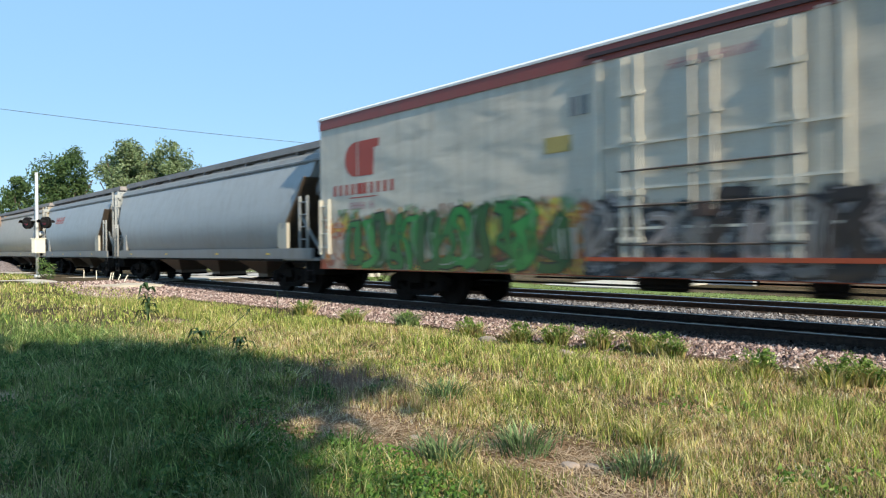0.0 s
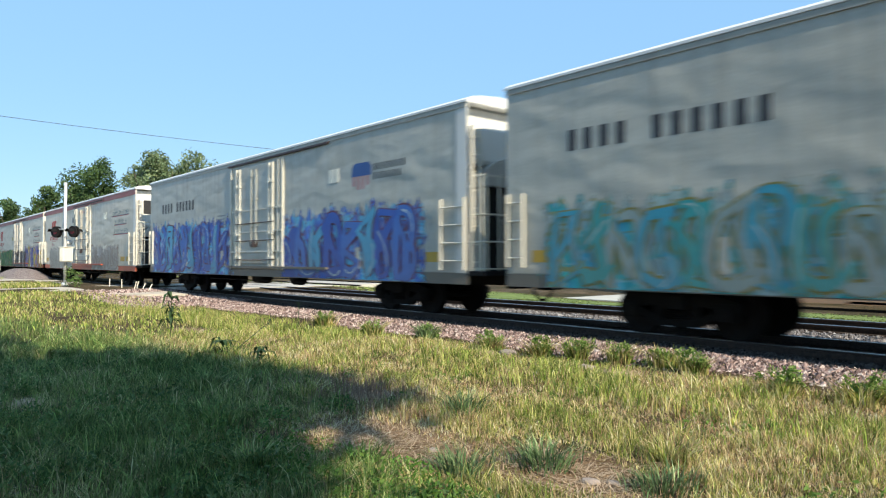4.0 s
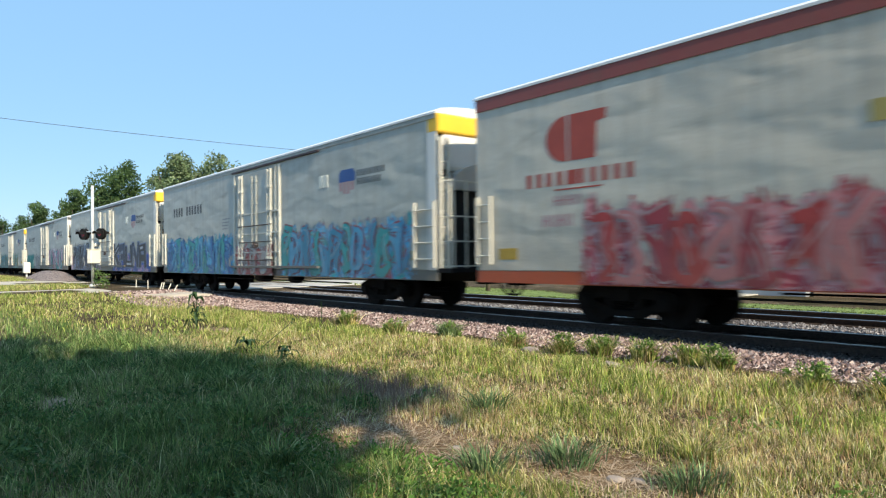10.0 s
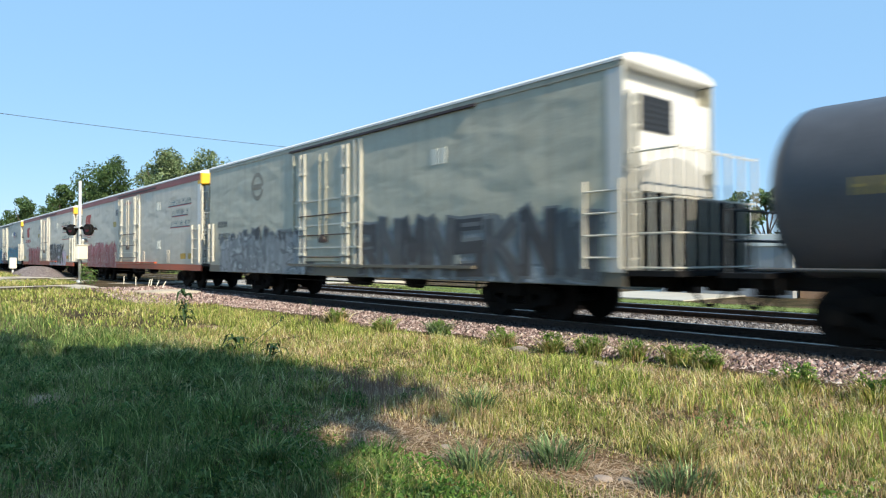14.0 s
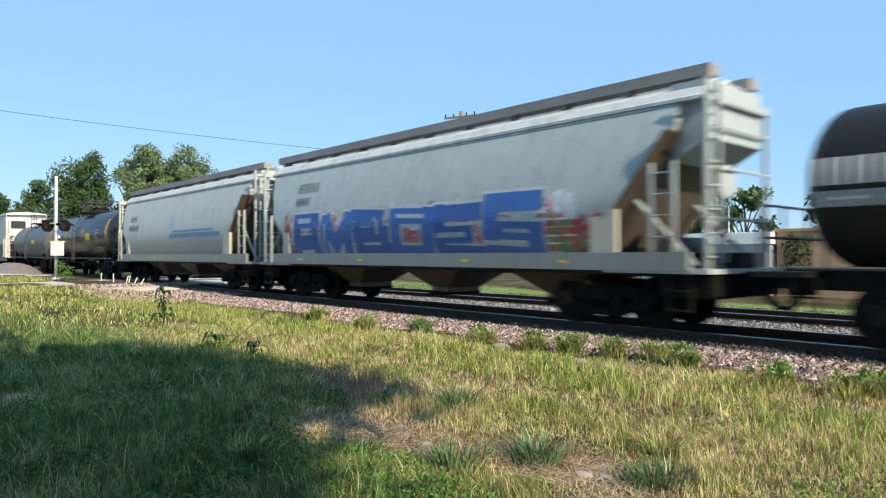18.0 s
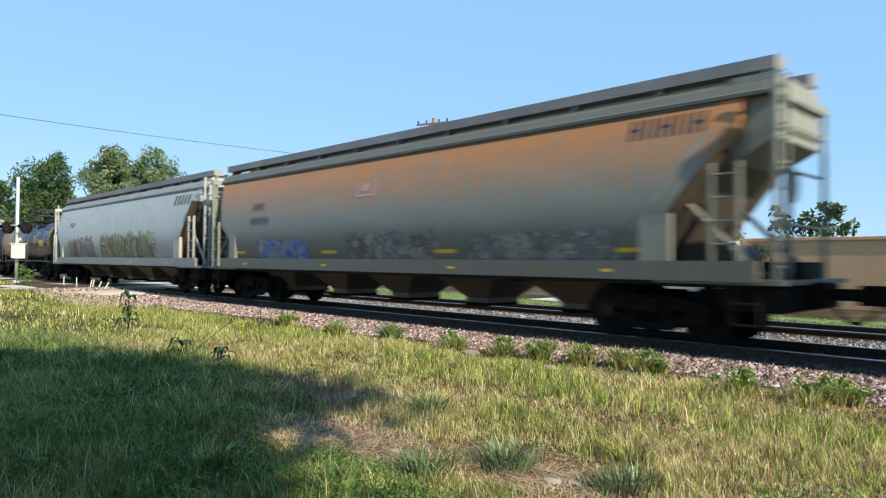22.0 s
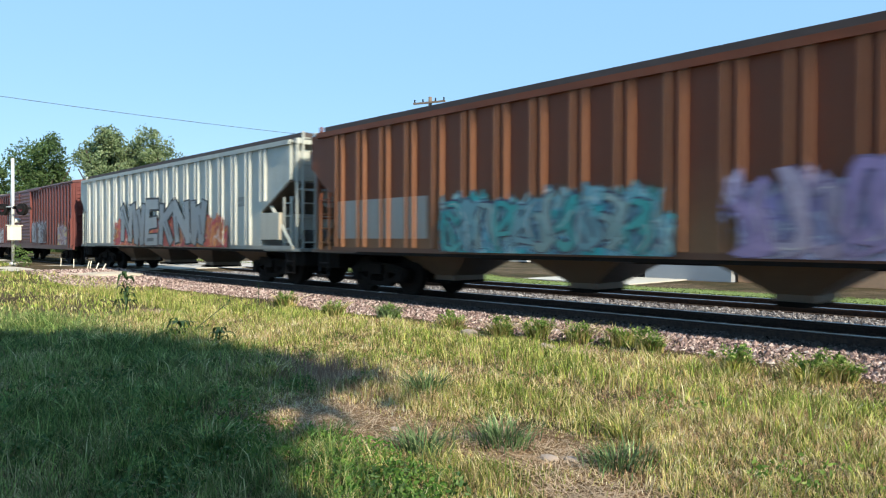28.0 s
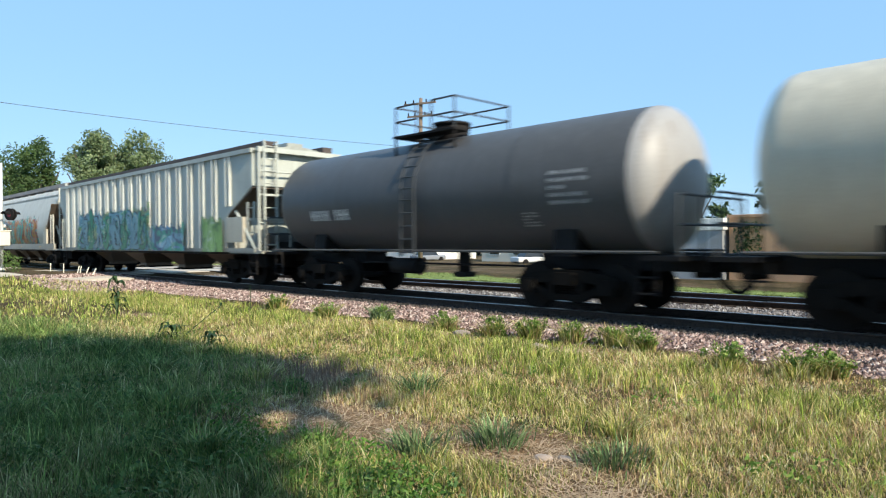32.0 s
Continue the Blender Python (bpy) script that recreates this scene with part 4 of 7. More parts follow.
        box(bm, ex - s * gx - gw, ex - s * gx + gw, -SIDE + 0.0, -SIDE + 0.10, 1.36, 2.15)
        part("gusset_plate", bm, car_paint("gusset_cream", (0.58, 0.54, 0.44), ripple=0) if s > 0 and tone[0] > 0.35 else m, car)
        bm = B()
        rod(bm, (ex - s * 1.3, -0.55, 1.45), (ex - s * 1.3, 0.6, 1.45), 0.22, 12)
        part("air_reservoir", bm, simple("tank_dull", (0.07, 0.065, 0.06), 0.7), car)
        if s > 0:
            bm = B()
            rod(bm, (ex - 0.3, -0.35, 2.6), (ex - 0.26, -0.35, 2.6), 0.3, 16)
            rod(bm, (ex - 0.3, -0.35, 1.2), (ex - 0.3, -0.35, 2.6), 0.03, 6)
            part("brake_wheel", bm, m, car)
        a, b = sorted((ex - s * 0.05, ex - s * 1.0))
        bm = B()
        box(bm, a, b, -1.35, 1.35, 0.60, 1.02)
        soften(bm, 0.03, 1)
        part("end_sill", bm, M_TRUCK, car)
        bm = B()
        for d in (-0.2, 0.2):
            box(bm, ex - s * 0.55 + d - 0.02, ex - s * 0.55 + d + 0.02, -SIDE + 0.06, -SIDE + 0.10, 0.38, 1.06)
        for zz in (0.40, 0.72):
            box(bm, ex - s * 0.55 - 0.2, ex - s * 0.55 + 0.2, -SIDE + 0.04, -SIDE + 0.12, zz, zz + 0.03)
        part("sill_step", bm, M_BLACK, car)
        coupler(car, ex, s)
    underframe(car, 0.1, L - 0.1, 1.02)
    for a in marks:
        glyphs(car, a[0], a[1], a[2], a[3], a[4], surf, 0.8)
    for i, b in enumerate(blocks):
        block_letters(car, *b, (lambda z: -SIDE - 0.08) if ribs else surf, i * 3 + 5)
    if emblem:
        for xa, xb, za, zb, mm in emblem:
            bm = B()
            strip(bm, xa, xb, za, zb, surf, 0.005)
            part("emblem", bm, mm, car)
    for px in () if ribs else (2.75, L * 0.38, L * 0.64, L - 2.9):
        bm = B()
        strip(bm, px - 0.11, px + 0.11, 1.18, 1.235, lambda z: -SIDE, 0.006)
        part("reflector_plate", bm, M_YELLOW, car)
    for i, (xa, xb, za, zb, pal, line, cell) in enumerate(graf):
        gs = (lambda z: -SIDE - 0.08) if ribs else surf
        graffiti(car, xa, xb, za, zb, pal, line, gs, x * 0.31 + i * 4.3, cell, letters=not any(b[0] < xb and b[1] > xa for b in blocks))
    truck(car, 2.35)
    truck(car, L - 2.35)
    return car


def sprayed(name, col):
    return car_paint("spray_" + name, col, ripple=0.1, grime=0.25, rough=0.5)


def tank_car(x, L, tone, key, radius=1.45, head=None, panel=None, bands=False, label="", marks=(), cz=2.5, rough=0.4):
    """A tank car: round shell with dished heads, dome platform with railings, walkway sill."""
    car = thing("tank_car", category="rail car", group="cars of the freight train", label=label)
    m = car_paint("tank_" + key, tone, tuple(1.7 * c + 0.006 for c in tone), ripple=0.05, grime=0.3, rough=rough)
    m.node_tree.nodes["Principled BSDF"].inputs["Specular IOR Level"].default_value = 0.28
    bm = B()
    n = 40
    xs = [(0.75 - 0.62 * math.sin(a), radius * math.cos(a)) for a in [math.pi / 2 * (1 - k / 7) for k in range(8)]]
    prof = xs + [(L - px, r) for px, r in xs[::-1]]
    rings = []
    for px, r in prof:
        rings.append([bm.verts.new((px, max(r, 0.02) * math.sin(2 * math.pi * i / n), cz + max(r, 0.02) * math.cos(2 * math.pi * i / n))) for i in range(n)])
    for a, b in zip(rings, rings[1:]):
        for i in range(n):
            bm.faces.new((a[i], a[(i + 1) % n], b[(i + 1) % n], b[i])).smooth = True
    bm.faces.new(rings[0])
    bm.faces.new(rings[-1][::-1])
    part("shell", bm, m, car)
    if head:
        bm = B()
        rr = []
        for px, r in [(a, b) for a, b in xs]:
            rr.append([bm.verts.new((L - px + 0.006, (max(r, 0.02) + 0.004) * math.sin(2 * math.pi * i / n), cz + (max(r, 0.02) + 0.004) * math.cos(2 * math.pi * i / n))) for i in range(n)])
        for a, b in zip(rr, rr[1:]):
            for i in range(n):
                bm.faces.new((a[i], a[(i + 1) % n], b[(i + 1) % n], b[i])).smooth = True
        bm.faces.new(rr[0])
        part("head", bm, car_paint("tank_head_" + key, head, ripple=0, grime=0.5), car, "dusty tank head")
    for wx in (L * 0.27, L * 0.5, L * 0.73):
        bm = B()
        for i in range(n):
            a, b = 2 * math.pi * i / n, 2 * math.pi * (i + 1) / n
            q = [bm.verts.new((wx + d, (radius + 0.008) * math.sin(t), cz + (radius + 0.008) * math.cos(t))) for t in (a, b) for d in (-0.025, 0.025)]
            bm.faces.new((q[0], q[1], q[3], q[2])).smooth = True
        part("weld_band", bm, m, car)
    c = L * 0.5
    zt = cz + radius
    bm = B()
    rod(bm, (c, 0, zt - 0.15), (c, 0, zt + 0.32), 0.42, 20)
    rod(bm, (c, 0, zt + 0.32), (c, 0, zt + 0.38), 0.46, 20)
    part("dome", bm, M_BLACK, car)
    bm = B()
    rod(bm, (c - 0.75, 0.1, zt - 0.1), (c - 0.75, 0.1, zt + 0.3), 0.16, 12)
    part("valve", bm, M_BLACK, car)
    bm = B()
    box(bm, c - 1.05, c + 1.05, -1.02, -0.5, zt + 0.02, zt + 0.07)
    box(bm, c - 1.05, c + 1.05, 0.5, 1.02, zt + 0.02, zt + 0.07)
    box(bm, c - 1.05, c - 0.8, -0.5, 0.5, zt + 0.02, zt + 0.07)
    for xx in (c - 1.0, c + 1.0):
        for yy in (-0.95, 0.95):
            rod(bm, (xx, yy, zt - 0.55), (xx, yy, zt + 0.04), 0.03, 6)
    part("dome_platform", bm, M_BLACK, car)
    pm = simple("tank_railing", (0.04, 0.045, 0.05), 0.6)
    corners = [(c - 1.0, -0.95), (c - 0.25, -0.95), (c + 0.25, -0.95), (c + 1.0, -0.95), (c + 1.0, 0.95), (c - 1.0, 0.95)]
    for px, py in corners:
        bm = B()
        rod(bm, (px, py, zt + 0.04), (px, py, zt + 0.78), 0.022, 6)
        part("railing_post", bm, pm, car)
    for zz in (zt + 0.78, zt + 0.42):
        for p, q in ((corners[0], corners[1]), (corners[2], corners[3]), (corners[3], corners[4]), (corners[4], corners[5]), (corners[5], corners[0])):
            bm = B()
            rod(bm, (*p, zz), (*q, zz), 0.022, 6)
            part("hand_rail", bm, pm, car)
    # side ladder following the shell
    way = [(-radius - 0.12, 1.0), (-radius - 0.12, cz - 0.2)] + [((radius + 0.13) * math.sin(radians(-96 + k * 11)), cz + (radius + 0.13) * math.cos(radians(-96 + k * 11))) for k in range(9)]
    steps = None
    for s in (-0.22, 0.22):
        bm = B()
        last = None
        for wy, wz in way:
            ring = [bm.verts.new((c + s + dx, wy + dy, wz)) for dx, dy in ((-0.02, -0.02), (0.02, -0.02), (0.02, 0.02), (-0.02, 0.02))]
            if last:
                for i in range(4):
                    bm.faces.new((last[i], last[(i + 1) % 4], ring[(i + 1) % 4], ring[i]))
            last = ring
        rail = part("ladder_rail", bm, pm, car)
        steps = steps or rail
    spots = [(-radius - 0.12, 1.1 + k * 0.3) for k in range(4)] + [((radius + 0.13) * math.sin(radians(-96 + k * 10)), cz + (radius + 0.13) * math.cos(radians(-96 + k * 10))) for k in range(10)]
    for wy, wz in spots:
        bm = B()
        rod(bm, (c - 0.22, wy, wz), (c + 0.22, wy, wz), 0.018, 6)
        part("rung", bm, pm, steps)
    # running boards, end gear
    bm = B()
    for s in (-1, 1):
        rod(bm, (0.2, s * 1.38, 1.14), (L - 0.2, s * 1.38, 1.14), 0.028, 6)
    part("grab_rail", bm, simple("rail_grey", (0.09, 0.09, 0.09), 0.6, 0.2), car)
    for s, ex in ((-1, 0.0), (1, L)):
        a, b = sorted((ex + s * 0.25, ex - s * 3.3))
        bm = B()
        box(bm, a, b, -0.36, 0.36, 0.78, 1.12)
        part("stub_sill", bm, M_BLACK, car)
        bm = B()
        box(bm, min(ex + s * 0.3, ex - s * 0.45), max(ex + s * 0.3, ex - s * 0.45), -1.42, 1.42, 1.0, 1.08)
        part("end_platform", bm, M_BLACK, car)
        bm = B()
        for yy in (-1.35, -0.5, 0.5, 1.35):
            rod(bm, (ex + s * 0.2, yy, 1.08), (ex + s * 0.2, yy, 2.1), 0.024, 6)
        rod(bm, (ex + s * 0.2, -1.35, 2.1), (ex + s * 0.2, 1.35, 2.1), 0.024, 6)
        rod(bm, (ex + s * 0.2, -1.35, 1.6), (ex + s * 0.2, 1.35, 1.6), 0.024, 6)
        part("end_railing", bm, pm, car)
        sx = ex - s * 2.2
        bm = B()
        prof = [(-1.15, 1.05), (1.15, 1.05)] + [((radius + 0.02) * math.sin(radians(t)), cz - (radius + 0.02) * math.cos(radians(t))) for t in (50, 25, 0, -25, -50)]
        prism(bm, prof, sx - 0.25, sx + 0.25)
        part("saddle", bm, M_BLACK, car)
        bm = B()
        for yy in (-1.3,):
            for d in (-0.18, 0.18):
                box(bm, ex - s * 0.4 + d - 0.02, ex - s * 0.4 + d + 0.02, yy - 0.02, yy + 0.02, 0.4, 1.0)
            for zz in (0.42, 0.7):
                box(bm, ex - s * 0.4 - 0.2, ex - s * 0.4 + 0.2, yy - 0.03, yy + 0.03, zz, zz + 0.03)
        part("sill_step", bm, M_BLACK, car)
        coupler(car, ex + s * 0.1, s)
    bm = B()
    rod(bm, (c - 1.6, -0.5, 0.75), (c - 0.6, -0.5, 0.75), 0.2, 12)
    part("air_reservoir", bm, M_BLACK, car)
    bm = B()
    rod(bm, (c + 0.4, 0, cz - radius), (c + 0.4, 0, 0.6), 0.16, 12)
    box(bm, c + 0.2, c + 0.6, -0.2, 0.2, 0.5, 0.62)
    part("bottom_outlet", bm, M_BLACK, car)
    bm = B()
    rod(bm, (3.2, -0.6, 0.82), (L - 3.2, -0.6, 0.82), 0.025, 6)
    part("brake_rod", bm, M_BLACK, car)

    def surf(z):
        return -math.sqrt(max(0.01, (radius + 0.004) ** 2 - (z - cz) ** 2))
    if bands:
        for px in (0.85, 1.12, L * 0.34, L * 0.365, L * 0.60, L * 0.625, L - 1.2, L - 0.93):
            bm = B()
            strip(bm, px - 0.055, px + 0.055, cz - 0.1 if 2 < px < L - 2 else cz - 0.3, cz + 0.38 if 2 < px < L - 2 else cz + 0.8, surf, 0.006)
            part("yellow_band", bm, M_YELLOW, car)
    for (xa, xb, za, zb, mm) in panel or ():
        if mm.name.startswith("stencil"):
            for k in range(5):
                zz = za + (zb - za) * (k + 0.2) / 5
                glyphs(car, xa, zz, 0.55 * (zb - za) / 5, ("xxxxxxxxxxx xxxx", "xxxxxx xxxxxxxx", "xxxxxxx")[k % 3][: int((xb - xa) / (0.4 * (zb - za) / 5))], mm, surf, 0.72, "stencil_line")
            continue
        bm = B()
        strip(bm, xa, xb, za, zb, surf, 0.006, 0, 5)
        part("stencil_panel", bm, mm, car)
    for a in marks:
        glyphs(car, a[0], a[1], a[2], a[3], a[4], surf, 0.8)
    truck(car, 2.2)
    truck(car, L - 2.2)
    return car


def boxcar(x, L, label=""):
    car = thing("boxcar", category="rail car", group="cars of the freight train", label=label)
    m = car_paint("boxcar_red", (0.16, 0.045, 0.04), ripple=0.05, grime=0.5, streak=(0.06, 0.03, 0.025))
    bm = B()
    box(bm, 0, L, -SIDE + 0.02, SIDE - 0.02, 1.0, 4.25)
    part("body", bm, m, car)
    part("roof", roof_prism(-0.05, L + 0.05, SIDE + 0.05, 4.3, 4.45), car_paint("boxcar_roof", (0.13, 0.05, 0.045), ripple=0, grime=0.6), car)
    d0, d1 = 5.45, 10.8
    k = 0
    xx = 0.15
    while xx < L - 0.1:
        if not d0 - 0.1 < xx < d1 + 0.1:
            bm = B()
            box(bm, xx - 0.09, xx + 0.09, -SIDE - 0.04, -SIDE + 0.03, 1.05, 4.2)
            part("side_post", bm, m, car)
        xx += 0.56
    bm = B()
    box(bm, d0, d1, -SIDE - 0.06, -SIDE + 0.02, 1.15, 4.15)
    door = part("sliding_door", bm, m, car, "corrugated sliding door")
    for k in range(14):
        bm = B()
        prism(bm, [(-SIDE - 0.055, 1.3 + k * 0.2), (-SIDE - 0.11, 1.36 + k * 0.2), (-SIDE - 0.11, 1.40 + k * 0.2), (-SIDE - 0.055, 1.46 + k * 0.2)], d0 + 0.08, d1 - 0.08)
        part("corrugation", bm, m, door)
    for xx in (d0 + 0.03, d1 - 0.03, (d0 + d1) / 2):
        bm = B()
        box(bm, xx - 0.05, xx + 0.05, -SIDE - 0.12, -SIDE, 1.15, 4.15)
        part("lock_rod", bm, m, door)
    for zz in (1.05, 4.18):
        bm = B()
        box(bm, d0 - 1.5, d1 + 2.2, -SIDE - 0.09, -SIDE, zz, zz + 0.07)
        part("door_track", bm, m, car)
    bm = B()
    for s in (-1, 1):
        box(bm, 0.0, L, s * (SIDE - 0.04) - 0.05, s * (SIDE - 0.04) + 0.05, 0.82, 1.02)
    part("side_sill", bm, m, car)
    for k in range(7):
        bm = B()
        box(bm, L - 0.01, L + 0.07, -SIDE + 0.15, SIDE - 0.15, 1.35 + k * 0.42, 1.57 + k * 0.42)
        part("end_corrugation", bm, m, car)
    for ex in (0.3, L - 0.3):
        ladder(car, ex, -SIDE - 0.07, 0.9, 2.4, "x", 0.4, m)
    ladder(car, L + 0.1, -SIDE + 0.35, 0.95, 4.2, "y", 0.4, m)
    glyphs(car, 1.2, 3.0, 0.3, "xx xxxxx", M_PALE_INK, lambda z: -SIDE - 0.05, 0.8)
    graffiti(car, 10.9, 14.2, 1.15, 2.5, [(0.5, 0.5, 0.52), (0.3, 0.3, 0.33), (0.12, 0.04, 0.04)], (0.03, 0.03, 0.035), lambda z: -SIDE - 0.05, 3.1, 2.2)
    graffiti(car, 1.5, 3.6, 1.1, 2.2, [(0.5, 0.5, 0.52), (0.16, 0.05, 0.04)], (0.35, 0.35, 0.36), lambda z: -SIDE - 0.05, 8.1, 2.2)
    graffiti(car, 16.2, 18.0, 1.05, 2.3, [(0.55, 0.35, 0.05), (0.3, 0.2, 0.25), (0.16, 0.05, 0.04)], (0.35, 0.3, 0.3), lambda z: -SIDE - 0.05, 5.1, 2.2)
    underframe(car, 0, L)
    coupler(car, 0, -1)
    coupler(car, L, 1)
    truck(car, 2.6)
    truck(car, L - 2.6)
    return car


# colours of the spray paint
DKGREEN = (0.02, 0.12, 0.03)
BLUE, SKY, TEAL = (0.03, 0.10, 0.42), (0.08, 0.35, 0.55), (0.03, 0.33, 0.34)
REDC, PINK, ORANGE, YEL = (0.45, 0.05, 0.05), (0.50, 0.26, 0.40), (0.55, 0.20, 0.04), (0.60, 0.45, 0.06)
WHT, SILVER, DARK, VIOLET = (0.65, 0.66, 0.66), (0.36, 0.38, 0.40), (0.02, 0.02, 0.025), (0.30, 0.24, 0.48)

PALE, CREAM_T, GREY_T = (0.47, 0.485, 0.455), (0.50, 0.48, 0.41), (0.36, 0.38, 0.38)
# ---- ground and track ----
rng = np.random.default_rng(7)


def smooth(a, b, t):
    t = min(1.0, max(0.0, (t - a) / (b - a)))
    return t * t * (3 - 2 * t)


def ground_z(x, y):
    """Grass level: a low rise at the road, a fall behind the tracks."""
    z = -0.28 + 0.05 * noise.noise(Vector((x * 0.35, y * 0.35, 0))) * (1 if abs(x) < 60 else 0)
    z += 0.26 * smooth(-26, -33, x) * smooth(-2, 4, y)
    z -= 0.92 * smooth(19.0, 31.0, y)
    return z


BARE = ((-4.75, 3.55, 1.05, 0.60), (-3.25, 4.15, 0.95, 0.50), (-8.7, 1.40, 0.35, 0.16), (-6.7, 4.6, 0.6, 0.3), (-8.4, 8.35, 0.8, 0.3), (-5.7, 8.2, 0.5, 0.25), (-2.2, 3.6, 0.7, 0.35), (-15.3, 5.8, 1.0, 0.35))


def grass_soil():
    m, nt, b = nodes_of("grass_soil")
    o = coords(nt)
    big, mid, fine = tex_noise(nt, o, 0.45, 3), tex_noise(nt, o, 2.2, 4), tex_noise(nt, o, 30, 6)
    # dark: soil under the grass, deepened for the shade between the blades
    dark = ramp(nt, big.outputs[0], [(0.35, (0.055, 0.048, 0.022)), (0.50, (0.10, 0.075, 0.042)), (0.64, (0.15, 0.11, 0.07))])
    pale = ramp(nt, mid.outputs[0], [(0.35, (0.16, 0.10, 0.055)), (0.65, (0.36, 0.24, 0.145))])
    near = None
    for cx, cy, wx, wy in BARE:
        d = nt.nodes.new("ShaderNodeVectorMath")
        d.operation = "LENGTH"
        link(nt, mapping(nt, o, (1 / wx, 1 / wy, 0), (-cx / wx, -cy / wy, 0)), d.inputs[0])
        near = d.outputs["Value"] if near is None else math_node(nt, "MINIMUM", near, d.outputs["Value"])
    edge = math_node(nt, "ADD", near, math_node(nt, "MULTIPLY", math_node(nt, "SUBTRACT", mid.outputs[0], 0.5), 1.6))
    c = mix(nt, ramp(nt, math_node(nt, "MULTIPLY", edge, 0.5), [(0.38, grey(1)), (0.68, grey(0))]), dark, pale)
    c = mix(nt, 0.6, c, ramp(nt, fine.outputs[0], [(0.3, grey(0.12)), (0.7, grey(0.85))]), "OVERLAY")
    link(nt, c, b.inputs["Base Color"])
    b.inputs["Roughness"].default_value = 0.95
    b.inputs["Specular IOR Level"].default_value = 0.1
    bump(nt, b, fine.outputs[0], 1.0, 0.10)
    return m


bm = B()
nx = [-2500, -900, -400, -200, -120] + [-90 + 1.5 * k for k in range(70)] + [30, 60, 120, 400, 2500]
ny = [-2500, -300, -60, -20, -8] + [-4 + 0.7 * k for k in range(19)] + [9.4, 11, 19, 21, 23, 25, 27, 29, 31, 34, 60, 100, 200, 500, 2500]
vs = [[bm.verts.new((x, y, ground_z(x, y))) for y in ny] for x in nx]
for i in range(len(nx) - 1):
    for j in range(len(ny) - 1):
        bm.faces.new((vs[i][j], vs[i + 1][j], vs[i + 1][j + 1], vs[i][j + 1])).smooth = True
solid("ground", bm, grass_soil(), label="rough grassy ground beside the railway", kind="structure", category="ground")


lawn = B()
lx, ly = [x for x in nx if -91 < x < 61], [y for y in ny if 20 < y < 35]
lv = [[lawn.verts.new((x, y, ground_z(x, y) + 0.03)) for y in ly] for x in lx]
for i in range(len(lx) - 1):
    for j in range(len(ly) - 1):
        lawn.faces.new((lv[i][j], lv[i + 1][j], lv[i + 1][j + 1], lv[i][j + 1])).smooth = True
solid("lawn", lawn, simple("lawn_turf", (0.16, 0.21, 0.065), 0.95, 0, 0.35, 5, 0.6, 0.1), label="mown green lawn beyond the tracks", kind="structure", category="lawn")


def rock_mat(name, stops, scale=14.0):
    m, nt, b = nodes_of(name)
    o = coords(nt)
    g = nt.nodes.new("ShaderNodeNewGeometry")
    c = ramp(nt, g.outputs["Random Per Island"], stops)
    f = tex_noise(nt, o, scale * 3, 5)
    c = mix(nt, 0.35, c, ramp(nt, f.outputs[0], [(0.3, grey(0.15)), (0.7, grey(0.85))]), "OVERLAY")
    link(nt, c, b.inputs["Base Color"])
    b.inputs["Roughness"].default_value = 0.9
    bump(nt, b, f.outputs[0], 0.4, 0.01)
    return m


def bed_mat():
    m, nt, b = nodes_of("ballast_bed")
    o = coords(nt)
    v = nt.nodes.new("ShaderNodeTexVoronoi")
    v.inputs["Scale"].default_value = 16
    link(nt, o, v.inputs["Vector"])
    sep = nt.nodes.new("ShaderNodeSeparateColor")
    link(nt, v.outputs["Color"], sep.inputs[0])
    c = ramp(nt, sep.outputs[0], [(0, (0.09, 0.07, 0.065)), (0.4, (0.24, 0.18, 0.165)), (0.8, (0.33, 0.27, 0.25)), (1, (0.42, 0.37, 0.34))])
    big = tex_noise(nt, o, 0.7, 4)
    c = mix(nt, math_node(nt, "MULTIPLY", big.outputs[0], 0.35), c, (0.13, 0.105, 0.09))
    link(nt, c, b.inputs["Base Color"])
    b.inputs["Roughness"].default_value = 0.95
    bump(nt, b, v.outputs["Distance"], 0.9, 0.05)
    return m


def bed_z(y):
    if y < 10.15:
        return -0.36 + (y - 8.7) / 1.45 * 0.19
    return -0.17 if y < 17.7 else -0.17 - (y - 17.7) * 0.16


bm = B()
prism(bm, [(8.7, -0.42), (8.7, -0.36), (10.15, -0.17), (17.7, -0.17), (19.2, -0.41), (19.2, -0.6)], -500, 250)
solid("ballast_bed", bm, bed_mat(), label="bed of crushed pink-grey rock under the tracks", kind="structure", category="ballast")


